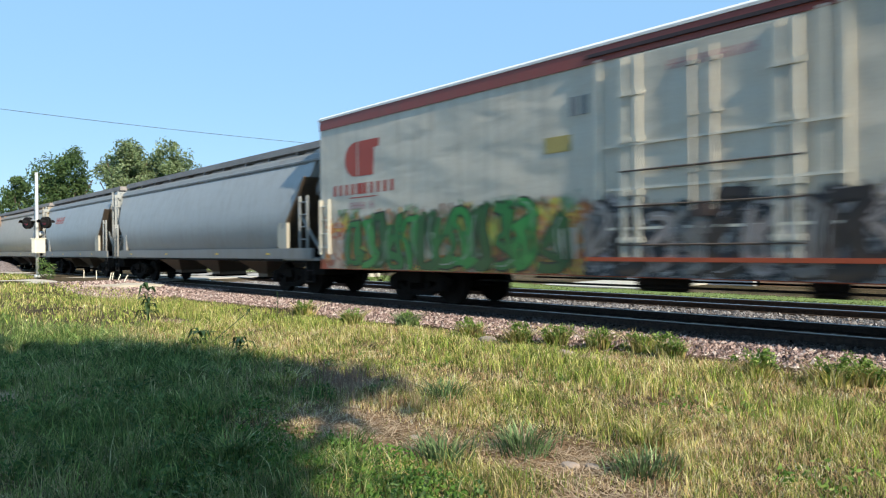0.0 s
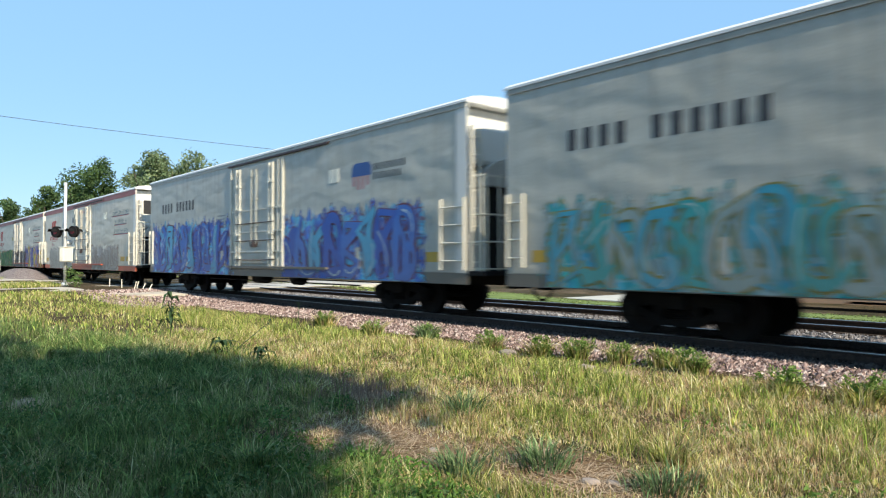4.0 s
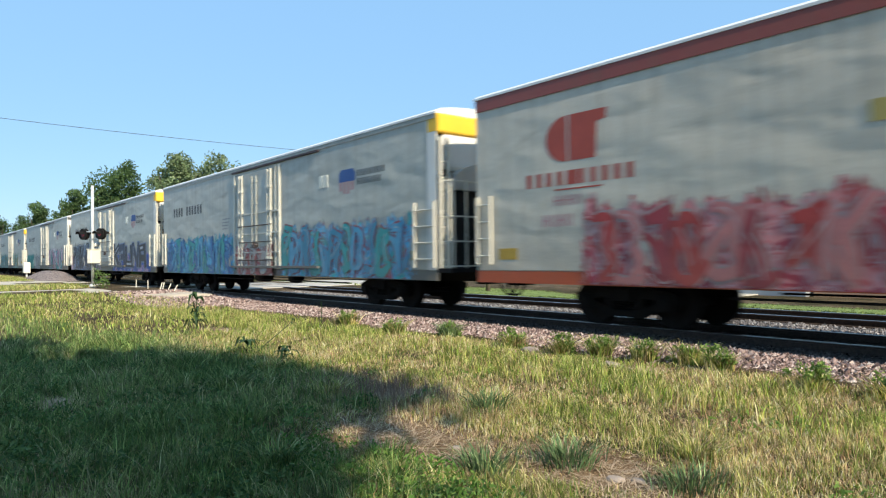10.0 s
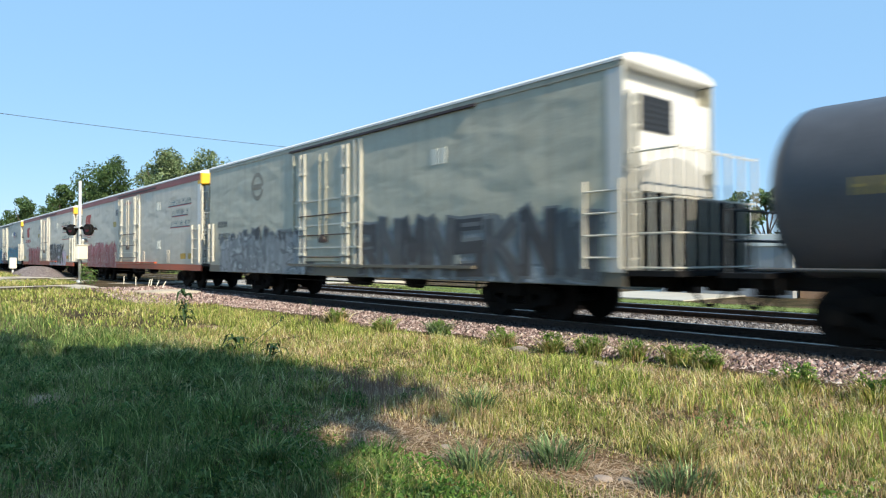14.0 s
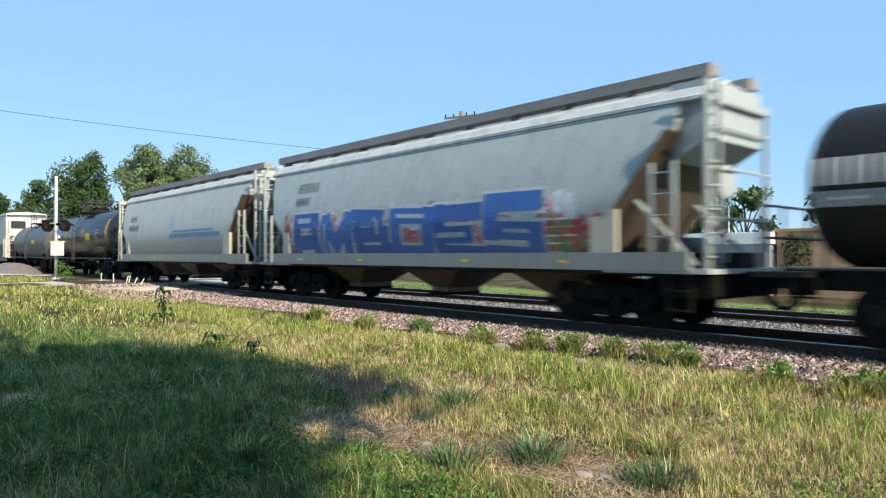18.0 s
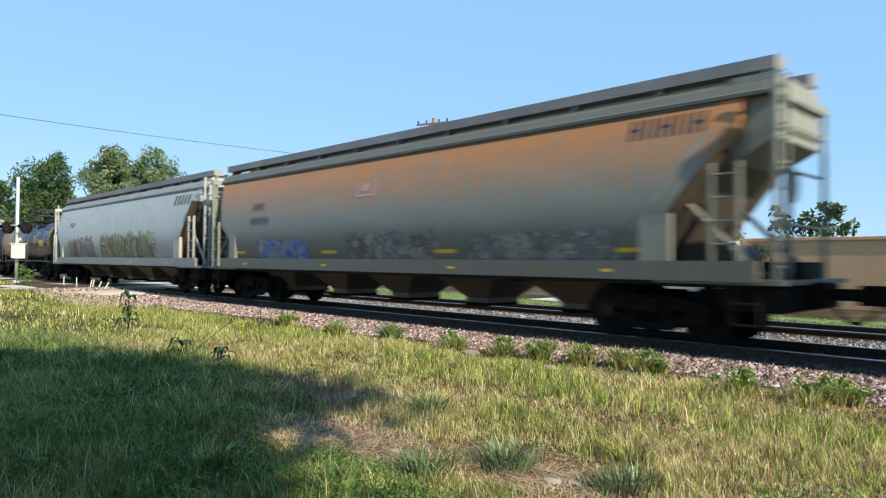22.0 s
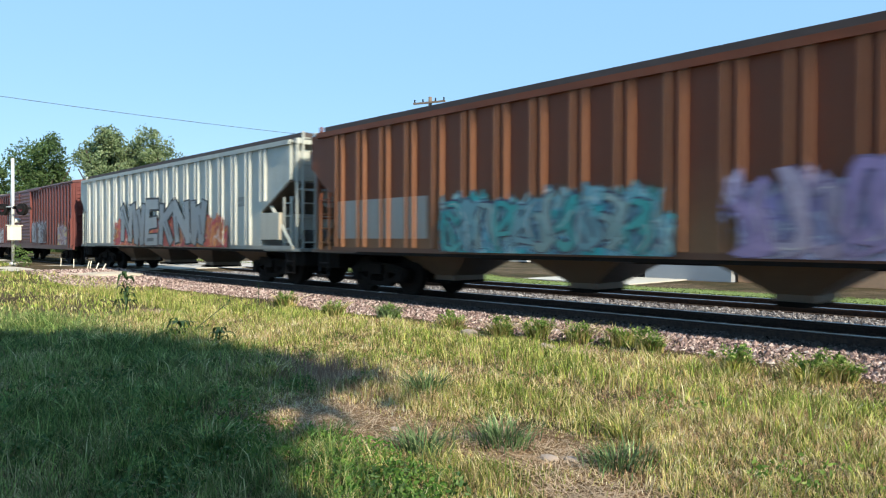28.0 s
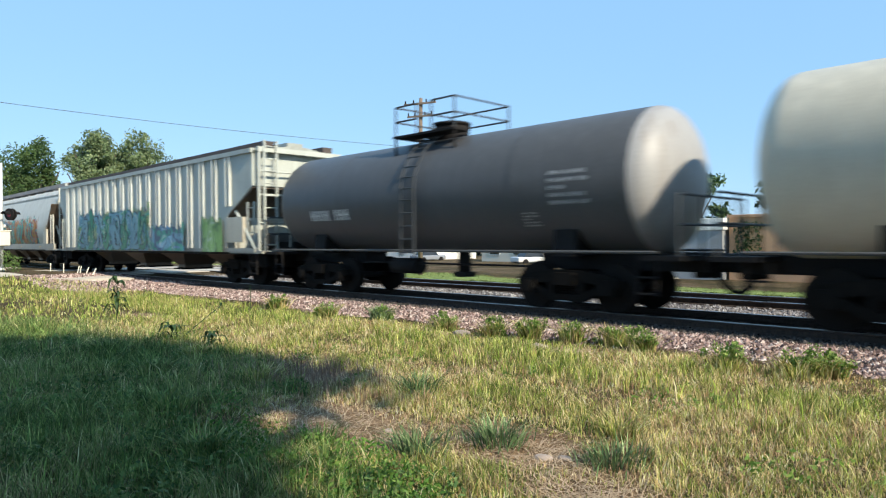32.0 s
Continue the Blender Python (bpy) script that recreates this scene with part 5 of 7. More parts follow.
def stones(name, n, xr, yr, zf, size, stops, label):
    """Many small broken stones as one mesh."""
    x = xr[0] + (xr[1] - xr[0]) * rng.random(n)
    y = yr[0] + (yr[1] - yr[0]) * rng.random(n)
    s = size * (0.55 + 0.9 * rng.random(n))
    base = np.array([(1, 0, 0), (-1, 0, 0), (0, 1, 0), (0, -1, 0), (0, 0, 1), (0, 0, -1)], float)
    pts = base[None] * (0.55 + 0.75 * rng.random((n, 6, 1))) + 0.28 * rng.standard_normal((n, 6, 3))
    a = rng.random(n) * 6.28
    ca, sa = np.cos(a)[:, None], np.sin(a)[:, None]
    px = pts[:, :, 0] * ca - pts[:, :, 1] * sa
    py = pts[:, :, 0] * sa + pts[:, :, 1] * ca
    z = np.array([zf(q, w) for q, w in zip(x, y)])
    co = np.stack([x[:, None] + px * s[:, None], y[:, None] + py * s[:, None], z[:, None] + pts[:, :, 2] * s[:, None] * 0.8 + s[:, None] * 0.25], 2).reshape(-1, 3)
    tri = np.array([(0, 2, 4), (2, 1, 4), (1, 3, 4), (3, 0, 4), (2, 0, 5), (1, 2, 5), (3, 1, 5), (0, 3, 5)])
    f = (tri[None] + 6 * np.arange(n)[:, None, None]).reshape(-1, 3)
    me = bpy.data.meshes.new(name)
    me.from_pydata(co.tolist(), [], f.tolist())
    me.materials.append(rock_mat(name + "_mat", stops))
    return tagged(new(name, me), label=label, kind="stuff", category="gravel")


PINKISH = [(0.0, (0.035, 0.026, 0.024)), (0.25, (0.13, 0.082, 0.072)), (0.55, (0.27, 0.185, 0.165)), (0.8, (0.42, 0.31, 0.275)), (1.0, (0.60, 0.52, 0.47))]
GREYISH = [(0.0, (0.05, 0.046, 0.048)), (0.4, (0.14, 0.13, 0.135)), (0.8, (0.25, 0.24, 0.245)), (1.0, (0.4, 0.39, 0.39))]
stones("ballast_near", 40000, (-24, 1), (8.62, 10.30), lambda x, y: bed_z(y), 0.034, PINKISH, "loose pinkish crushed rock on the track shoulder")
# stones beside the rail take the train's shadow in their dark colours
SHADOWED = [(0.0, (0.02, 0.018, 0.016)), (0.5, (0.055, 0.045, 0.04)), (1.0, (0.11, 0.095, 0.085))]
stones("ballast_shadowed", 11000, (-24, 1), (10.22, 10.95), lambda x, y: bed_z(y), 0.036, SHADOWED, "dark crushed rock beside the rail, the train's shadow in its colour")
stones("ballast_far", 11000, (-33, -23.5), (6.9, 10.9), lambda x, y: max(bed_z(max(y, 8.7)), ground_z(x, y)), 0.055, PINKISH, "loose pinkish crushed rock towards the road")
stones("ballast_between", 18000, (-30, 3), (12.6, 15.1), lambda x, y: bed_z(y), 0.034, GREYISH, "grey crushed rock between the two tracks")

# rails and ties
def rail_mat():
    m, nt, b = nodes_of("rail_steel")
    o = coords(nt)
    s = nt.nodes.new("ShaderNodeSeparateXYZ")
    link(nt, o, s.inputs[0])
    head = ramp(nt, math_node(nt, "ADD", s.outputs[2], 1.0), [(0.990, grey(0)), (0.997, grey(1))])
    f = tex_noise(nt, o, 20, 5)
    rust = ramp(nt, f.outputs[0], [(0.3, (0.022, 0.015, 0.012)), (0.7, (0.06, 0.038, 0.028))])
    link(nt, mix(nt, head, rust, (0.38, 0.38, 0.39)), b.inputs["Base Color"])
    link(nt, head, b.inputs["Metallic"])
    link(nt, ramp(nt, head, [(0, grey(0.85)), (1, grey(0.30))]), b.inputs["Roughness"])
    return m


M_RAIL = rail_mat()
M_TIE = simple("creosoted_oak", (0.045, 0.036, 0.030), 0.9, 0, 0.4, 7, 0.4)
bm = B()
box(bm, -0.115, 0.115, -1.3, 1.3, -0.33, -0.155)
soften(bm, 0.012, 1)
TIE = to_mesh("tie", bm, M_TIE)
bm = B()
box(bm, -0.10, 0.10, -0.18, 0.18, -0.172, -0.150)
for sx in (-0.06, 0.06):
    for sy in (-0.11, 0.11):
        box(bm, sx - 0.012, sx + 0.012, sy - 0.012, sy + 0.012, -0.15, -0.125)
PLATE = to_mesh("tie_plate", bm, M_TRUCK)
for ty in (TRACK_Y, TRACK_Y + 4.2):
    track = thing("railway_track", (0, ty, 0), label="steel rails on dark wooden ties in crushed rock", kind="structure", category="track")
    for s in (-1, 1):
        bm = B()
        y = s * 0.755
        prism(bm, [(y - 0.07, -0.155), (y - 0.07, -0.140), (y - 0.012, -0.122), (y - 0.012, -0.045), (y - 0.037, -0.035), (y - 0.037, -0.006), (y - 0.028, 0.0), (y + 0.028, 0.0), (y + 0.037, -0.006), (y + 0.037, -0.035), (y + 0.012, -0.045), (y + 0.012, -0.122), (y + 0.07, -0.140), (y + 0.07, -0.155)], -500, 250)
        part("rail", bm, M_RAIL, track, "long steel rail with a shiny head")
    for k in range(120):
        x = -46 + 0.5 * k
        t = put("tie", TIE, track, (x, 0.03 * math.sin(k * 3.7), 0))
        if ty == TRACK_Y and x > -30:
            put("tie_plate", PLATE, t, (0, -0.755, 0))

# ---- road, crossing signal, overhead wire ----
M_ROAD = simple("pale_road", (0.52, 0.46, 0.37), 0.9, 0, 0.22, 3, 0.3)
bm = B()
for x0, x1, ya, yb, z in ((-38.2, -32.6, -80, 10.2, 0.0), (-58, -46.5, -80, 10.2, 0.02)):
    n = 60
    rows = []
    for k in range(n + 1):
        y = ya + (yb - ya) * k / n
        bend = -0.25 * max(0, 5 - y) if ya < -50 else 0
        w = 1.4 * smooth(5, 10, y)
        flare = 3.2 * smooth(6.0, 10, y) if x1 > -40 else 0
        zz = z - 0.02 if y < 9 else -0.01
        rows.append([bm.verts.new(p) for p in ((x0 + bend - w, y, zz), (x1 + bend + w + flare, y, zz - 0.03), (x1 + bend + w + flare, y, zz - 0.4), (x0 + bend - w, y, zz - 0.4))])
    for a, b in zip(rows, rows[1:]):
        for i in range(4):
            bm.faces.new((a[i], b[i], b[(i + 1) % 4], a[(i + 1) % 4]))
    bm.faces.new(rows[0])
    bm.faces.new(rows[-1][::-1])
solid("road", bm, M_ROAD, label="pale dusty road leading to the level crossing", kind="structure", category="road")
for k, (xa, xb) in enumerate(((-40.0, -31.5),)):
    for ya, yb in ((10.25, 10.90), (11.03, 12.40), (12.53, 15.10), (15.24, 16.58), (16.75, 24.0)):
        bm = B()
        box(bm, xa, xb, ya, yb, -0.3, -0.012)
        soften(bm, 0.02, 1)
        solid("crossing_panel", bm, simple("crossing_concrete", (0.46, 0.42, 0.36), 0.85, 0, 0.2, 4, 0.2), label="pale concrete level crossing panel between rails", kind="structure", category="pavement")

mound = B()
rows = []
for k in range(13):
    ring = []
    for j in range(20):
        a = 2 * math.pi * j / 20
        r = k / 12
        px, py = -62 + 9 * r * math.cos(a), 9.5 + 2.2 * r * math.sin(a)
        ring.append(mound.verts.new((px, py, -0.3 + 1.05 * (1 - r * r) ** 1.3 + 0.06 * noise.noise(Vector((px, py, 3))))))
    rows.append(ring)
for a, b in zip(rows, rows[1:]):
    for j in range(20):
        mound.faces.new((a[j], a[(j + 1) % 20], b[(j + 1) % 20], b[j])).smooth = True
solid("gravel_mound", mound, bed_mat(), label="low heap of grey-brown crushed rock beside the track", category="gravel heap")

M_SILVER = simple("galvanised", (0.62, 0.62, 0.60), 0.45, 0.3, 0.15, 5)
M_BOXWHITE = simple("box_white", (0.78, 0.74, 0.62), 0.5, 0, 0.12, 4)
M_LENS = simple("red_lens", (0.16, 0.015, 0.02), 0.2, 0, 0.2, 9)
sig = thing("crossing_signal", (-39.6, 8.0, 0.0), 28, label="white level crossing signal mast with flashing light pair and box", category="crossing signal")
bm = B()
rod(bm, (0, 0, 0.15), (0, 0, 5.45), 0.075, 14)
part("mast", bm, M_SILVER, sig)
bm = B()
rod(bm, (0, 0, 0), (0, 0, 0.18), 0.2, 12, True, 0.13)
part("base", bm, M_SILVER, sig)
bm = B()
box(bm, 0.07, 0.36, -0.40, 0.20, 1.28, 2.02)
soften(bm, 0.03, 1)
bx = part("junction_box", bm, M_BOXWHITE, sig, "cream steel relay box")
bm = B()
box(bm, 0.05, 0.39, -0.43, 0.23, 2.02, 2.06)
part("lid", bm, M_BOXWHITE, bx)
bm = B()
rod(bm, (-0.75, -0.05, 2.98), (0.75, -0.05, 2.98), 0.04, 8)
part("cross_arm", bm, M_SILVER, sig)
for s in (-1, 1):
    for d in (-1, 1):
        bm = B()
        rod(bm, (s * 0.62, d * 0.05, 2.85), (s * 0.62, d * 0.10, 2.85), 0.30, 24)
        rod(bm, (s * 0.62, -0.02, 2.85), (s * 0.62, 0.02, 2.85), 0.11, 12)
        lamp = part("signal_lamp", bm, M_BLACK, sig, "black round backing disc with a red lens")
        bm = B()
        rod(bm, (s * 0.62, d * 0.10, 2.85), (s * 0.62, d * 0.12, 2.85), 0.13, 16)
        part("lens", bm, M_LENS, lamp)
        bm = B()
        n = 10
        for k in range(n):
            a0, a1 = math.pi * k / n, math.pi * (k + 1) / n
            q = [bm.verts.new((s * 0.62 + 0.15 * math.cos(a), d * y, 2.85 + 0.15 * math.sin(a))) for a in (a0, a1) for y in (0.10, 0.42)]
            bm.faces.new((q[0], q[2], q[3], q[1]))
        part("visor", bm, M_BLACK, lamp)
bm = B()
rod(bm, (0, 0.05, 2.3), (0, 0.35, 2.3), 0.12, 12)
part("bell", bm, M_SILVER, sig)
bm = B()
rod(bm, (-0.75, 0.4, 1.5), (-0.55, 0.42, 5.2), 0.025, 6)
rod(bm, (-0.65, 0.4, 1.5), (-0.48, 0.42, 5.2), 0.025, 6)
part("raised_gate_arm", bm, M_SILVER, sig)

# a small white cabinet beyond the road
cab = thing("relay_cabinet", (-66.0, 8.3, -0.1), label="small white relay cabinet on a post", category="cabinet")
bm = B()
box(bm, -0.3, 0.3, -0.25, 0.25, 0.6, 1.5)
soften(bm, 0.04, 1)
part("body", bm, M_BOXWHITE, cab)
bm = B()
box(bm, -0.06, 0.06, -0.06, 0.06, 0.0, 0.6)
part("post", bm, M_SILVER, cab)

M_POLE = simple("pole_wood", (0.17, 0.13, 0.10), 0.9, 0, 0.3, 6, 0.3)
M_WIRE = simple("wire_black", (0.03, 0.03, 0.035), 0.6)


def utility_pole(x, y, z, top, arms=((-0.4, 2.4), (-1.25, 1.9)), rz=0.0, lean=0.0):
    p = thing("utility_pole", (x, y, z), rz, label="weathered wooden utility pole with cross arms", category="utility pole", group="utility poles")
    bm = B()
    h = top - z
    rod(bm, (0, 0, 0), (lean, 0, h), 0.17, 12, True, 0.12)
    part("pole", bm, M_POLE, p)
    for dz, w in arms:
        bm = B()
        box(bm, lean - w / 2, lean + w / 2, -0.2, -0.1, h + dz - 0.06, h + dz + 0.06)
        arm = part("cross_arm", bm, M_POLE, p)
        for k in (-0.46, -0.2, 0.2, 0.46):
            bm = B()
            rod(bm, (lean + k * w, -0.15, h + dz + 0.06), (lean + k * w, -0.15, h + dz + 0.26), 0.05, 8)
            part("insulator", bm, M_BLACK, arm)
    return p


utility_pole(-33.4, 31.0, -1.2, 11.1, rz=20, lean=0.12)
utility_pole(-41.9, -21.0, -0.3, 10.6, rz=10)
wire = B()
P0, P1 = Vector((-33.4, 31.0, 7.75)), Vector((-41.9, -21.0, 10.3))
last = None
for k in range(41):
    t = k / 40
    p = P0.lerp(P1, t)
    p.z -= 4 * 1.35 * t * (1 - t) * 0.62
    ring = [wire.verts.new(p + Vector((0.013 * math.cos(1.047 * i), 0, 0.013 * math.sin(1.047 * i)))) for i in range(6)]
    if last is not None:
        for i in range(6):
            wire.faces.new((last[i], last[(i + 1) % 6], ring[(i + 1) % 6], ring[i]))
    last = ring
solid("overhead_wire", wire, M_WIRE, label="thin black overhead wire along the road", category="wire")

# ---- trees ----
def leaf_mat(name, stops, trans=0.25):
    m, nt, b = nodes_of(name)
    g = nt.nodes.new("ShaderNodeNewGeometry")
    o = coords(nt)
    big = tex_noise(nt, o, 0.5, 3)
    c = ramp(nt, g.outputs["Random Per Island"], stops)
    c = mix(nt, 0.5, c, ramp(nt, big.outputs[0], [(0.35, grey(0.25)), (0.65, grey(0.75))]), "OVERLAY")
    link(nt, c, b.inputs["Base Color"])
    b.inputs["Roughness"].default_value = 0.6
    b.inputs["Specular IOR Level"].default_value = 0.3
    tr = nt.nodes.new("ShaderNodeBsdfTranslucent")
    link(nt, c, tr.inputs[0])
    mx = nt.nodes.new("ShaderNodeMixShader")
    mx.inputs[0].default_value = trans
    link(nt, b.outputs[0], mx.inputs[1])
    link(nt, tr.outputs[0], mx.inputs[2])
    link(nt, mx.outputs[0], nt.nodes["Material Output"].inputs[0])
    return m


M_LEAF = leaf_mat("leaf_green", [(0, (0.05, 0.10, 0.025)), (0.5, (0.10, 0.17, 0.045)), (1, (0.18, 0.25, 0.08))])
M_LEAF_DARK = leaf_mat("leaf_dark", [(0, (0.035, 0.075, 0.024)), (0.5, (0.07, 0.125, 0.04)), (1, (0.12, 0.18, 0.07))])
M_LEAF_PALE = leaf_mat("leaf_pale", [(0, (0.09, 0.14, 0.06)), (0.5, (0.16, 0.22, 0.10)), (1, (0.27, 0.33, 0.19))])
M_BARK = simple("bark", (0.09, 0.07, 0.055), 0.95, 0, 0.4, 5, 0.6)


def leaves_mesh(name, centres, radii, per, size, material, r):
    """Folded leaf quads scattered round clump centres."""
    n = len(centres) * per
    c = np.repeat(np.array(centres), per, 0)
    rad = np.repeat(np.array(radii), per)[:, None]
    d = r.standard_normal((n, 3))
    d /= np.linalg.norm(d, axis=1)[:, None]
    p = c + d * rad * (r.random((n, 1)) ** 0.45)
    u = r.standard_normal((n, 3))
    u /= np.linalg.norm(u, axis=1)[:, None]
    w = np.cross(u, r.standard_normal((n, 3)))
    w /= np.linalg.norm(w, axis=1)[:, None]
    s = size * (0.6 + 0.8 * r.random((n, 1)))
    co = np.stack([p - u * s, p + w * s * 0.45, p + u * s, p - w * s * 0.45], 1).reshape(-1, 3)
    f = np.arange(4 * n).reshape(-1, 4)
    me = bpy.data.meshes.new(name)
    me.from_pydata(co.tolist(), [], f.tolist())
    me.materials.append(material)
    return me


def tree(x, y, z, h, w, seed, material, clumps=70, per=46, size=0.30, label="", crown_low=0.25, squash=1.0):
    r = np.random.default_rng(seed)
    t = thing("tree", (x, y, z), 0, label=label, category="tree")
    bm = B()
    rod(bm, (0, 0, -0.1), (0.02 * h * math.sin(seed), 0.02 * h, h * 0.45), 0.028 * h, 10, True, 0.016 * h)
    top = Vector((0.02 * h * math.sin(seed), 0.02 * h, h * 0.45))
    cs, rs = [], []
    for k in range(9):
        a = k * 2.4 + seed
        e = Vector((math.cos(a) * w * 0.30, math.sin(a) * w * 0.30, h * (0.50 + 0.045 * k)))
        rod(bm, Vector((0, 0, h * (0.18 + 0.03 * k))), e, 0.009 * h, 6, False, 0.004 * h)
    rod(bm, top, (0, 0, h * 0.85), 0.014 * h, 8, False, 0.004 * h)
    part("trunk", bm, M_BARK, t)
    lobes = []
    for k in range(11):
        f = (k + r.random()) / 11
        prof = math.sin(math.pi * min(1.0, 0.22 + 0.66 * f)) ** 0.8
        a = k * 2.4 + 1.5 * r.random()
        q = 0.42 * w * prof * r.random() ** 0.5 * squash
        lobes.append((q * math.cos(a), q * math.sin(a), h * (crown_low + (0.92 - crown_low) * f), w * (0.17 + 0.12 * prof * r.random())))
    for k in range(clumps):
        lx, ly, lz, lr = lobes[k % 11]
        d = r.standard_normal(3)
        d *= lr * r.random() ** 0.4 / np.linalg.norm(d)
        cs.append((lx + d[0], ly + d[1], lz + 1.25 * d[2]))
        rs.append(0.3 + w * (0.05 + 0.05 * r.random()))
    put("crown", leaves_mesh("crown", cs, rs, per, size, material, r), t)
    return t


# the tree whose shade lies on the grass; it stands behind the camera
r = np.random.default_rng(5)
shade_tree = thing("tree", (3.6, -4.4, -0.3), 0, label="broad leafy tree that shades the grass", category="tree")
bm = B()
rod(bm, (0, 0, 0), (0.1, 0.3, 4.6), 0.30, 12, True, 0.2)
for k in range(8):
    a = k * 0.8
    rod(bm, (0.1, 0.3, 3.6 + 0.12 * k), (-1.4 + 3.4 * math.cos(a), 1.7 + 3.4 * math.sin(a), 7.2 + 0.3 * (k % 3)), 0.11, 8, False, 0.04)
part("trunk", bm, M_BARK, shade_tree)
cs, rs = [], []
for n, cx, cy, wx, wy in ((280, -0.3, 2.0, 3.1, 5.2), (270, -5.4, 1.1, 3.6, 4.0), (340, 6.0, 2.5, 3.4, 2.4), (70, 0.3, 6.0, 1.9, 1.4), (70, 3.9, 4.7, 1.4, 1.1), (6, 1.9, 7.7, 0.6, 0.3)):
    for k in range(n):
        d = r.standard_normal(3)
        d /= np.linalg.norm(d)
        q = r.random() ** 0.4
        cs.append((cx + wx * d[0] * q, cy + wy * d[1] * q, 8.3 + 1.5 * d[2] * q))
        rs.append(0.55 + 0.4 * r.random())
put("crown", leaves_mesh("crown", cs, rs, 46, 0.24, M_LEAF, r), shade_tree)


def at(az, dist):
    return -math.sin(radians(az)) * dist, math.cos(radians(az)) * dist


for az, dist, h, w, seed, m, cl, lab in (
        (72.75, 84, 14.3, 8.2, 1, M_LEAF_PALE, 280, "tall pale green tree with upright twigs"),
        (69.5, 85, 13.7, 9.2, 2, M_LEAF_PALE, 280, "rounded green tree behind the tracks"),
        (76.6, 92, 13.0, 9.6, 3, M_LEAF_DARK, 280, "broad dark green tree behind the tracks"),
        (79.7, 104, 11.7, 5.0, 4, M_LEAF_DARK, 130, "dark green tree beyond the road"),
        (82.1, 120, 11.2, 6.0, 5, M_LEAF_DARK, 130, "dark green tree in the distance"),
        (84.4, 130, 9.6, 7.0, 6, M_LEAF_DARK, 70, "dark green tree in the distance"),
        (67.0, 110, 10.5, 9.0, 8, M_LEAF, 70, "green tree behind the tracks"),
        (78.0, 130, 9.0, 14.0, 9, M_LEAF, 80, "wide low green tree in the distance"),
        (81.0, 150, 8.0, 16.0, 10, M_LEAF, 80, "wide low green tree in the distance"),
        (87.0, 160, 9.0, 16.0, 12, M_LEAF, 80, "wide low green tree in the distance")):
    x, y = at(az, dist)
    tree(x, y, -0.6, h, w, seed, m, cl, 105, 0.175, lab, 0.10)
for x, y, h, w, seed, m, lab in (
        (-36.2, 80.0, 10.2, 8.0, 21, M_LEAF_DARK, "round green tree behind the buildings"),
        (-41.5, 82.0, 9.4, 6.5, 22, M_LEAF, "round green tree behind the buildings"),
        (-48.5, 86.0, 7.2, 7.5, 23, M_LEAF, "round green tree behind the parking lot"),
        (-57.0, 84.0, 7.8, 9.5, 24, M_LEAF_DARK, "round green tree behind the parking lot"),
        (-66.0, 82.0, 7.4, 9.5, 25, M_LEAF, "round green tree behind the parking lot"),
        (-76.0, 84.0, 8.0, 9.5, 26, M_LEAF_DARK, "round green tree behind the parking lot"),
        (-88.0, 80.0, 8.4, 10.0, 27, M_LEAF, "round green tree behind the parking lot"),
        (-26.0, 84.0, 7.6, 9.0, 28, M_LEAF_DARK, "round green tree behind the buildings"),
        (-15.0, 88.0, 8.6, 9.0, 29, M_LEAF, "round green tree behind the buildings"),
        (-4.0, 86.0, 8.0, 9.0, 30, M_LEAF_DARK, "round green tree behind the fence"),
        (8.0, 84.0, 8.5, 9.0, 31, M_LEAF, "round green tree behind the fence")):
    tree(x, y, -1.2, h + 1.2, w, seed, m, 62, 44, 0.36, lab, 0.08)

# ---- beyond the tracks ----
M_LOT = simple("lot_concrete", (0.50, 0.47, 0.40), 0.9, 0, 0.15, 2, 0.1)
for name, x0, x1, y0, y1, lab in (("pavement_lot", -140, -20.5, 35.0, 62, "pale concrete parking lot behind the tracks"), ("pavement_street", -13.5, 90, 47.0, 56, "pale concrete street behind the tracks")):
    bm = B()
    box(bm, x0, x1, y0, y1, -1.5, -1.13)
    solid(name, bm, M_LOT, label=lab, kind="structure", category="pavement")
M_TAN = simple("tan_brick", (0.56, 0.33, 0.19), 0.85, 0, 0.12, 3, 0.2)
# wall on the shaded side; its shade is put into this grey
M_GREYWALL = simple("grey_shade_wall", (0.30, 0.32, 0.34), 0.6, 0, 0.1, 3)
M_FASCIA = simple("white_fascia", (0.80, 0.79, 0.75), 0.5, 0, 0.08, 3)
M_IVY = leaf_mat("ivy_leaf", [(0, (0.02, 0.05, 0.012)), (1, (0.06, 0.10, 0.03))])


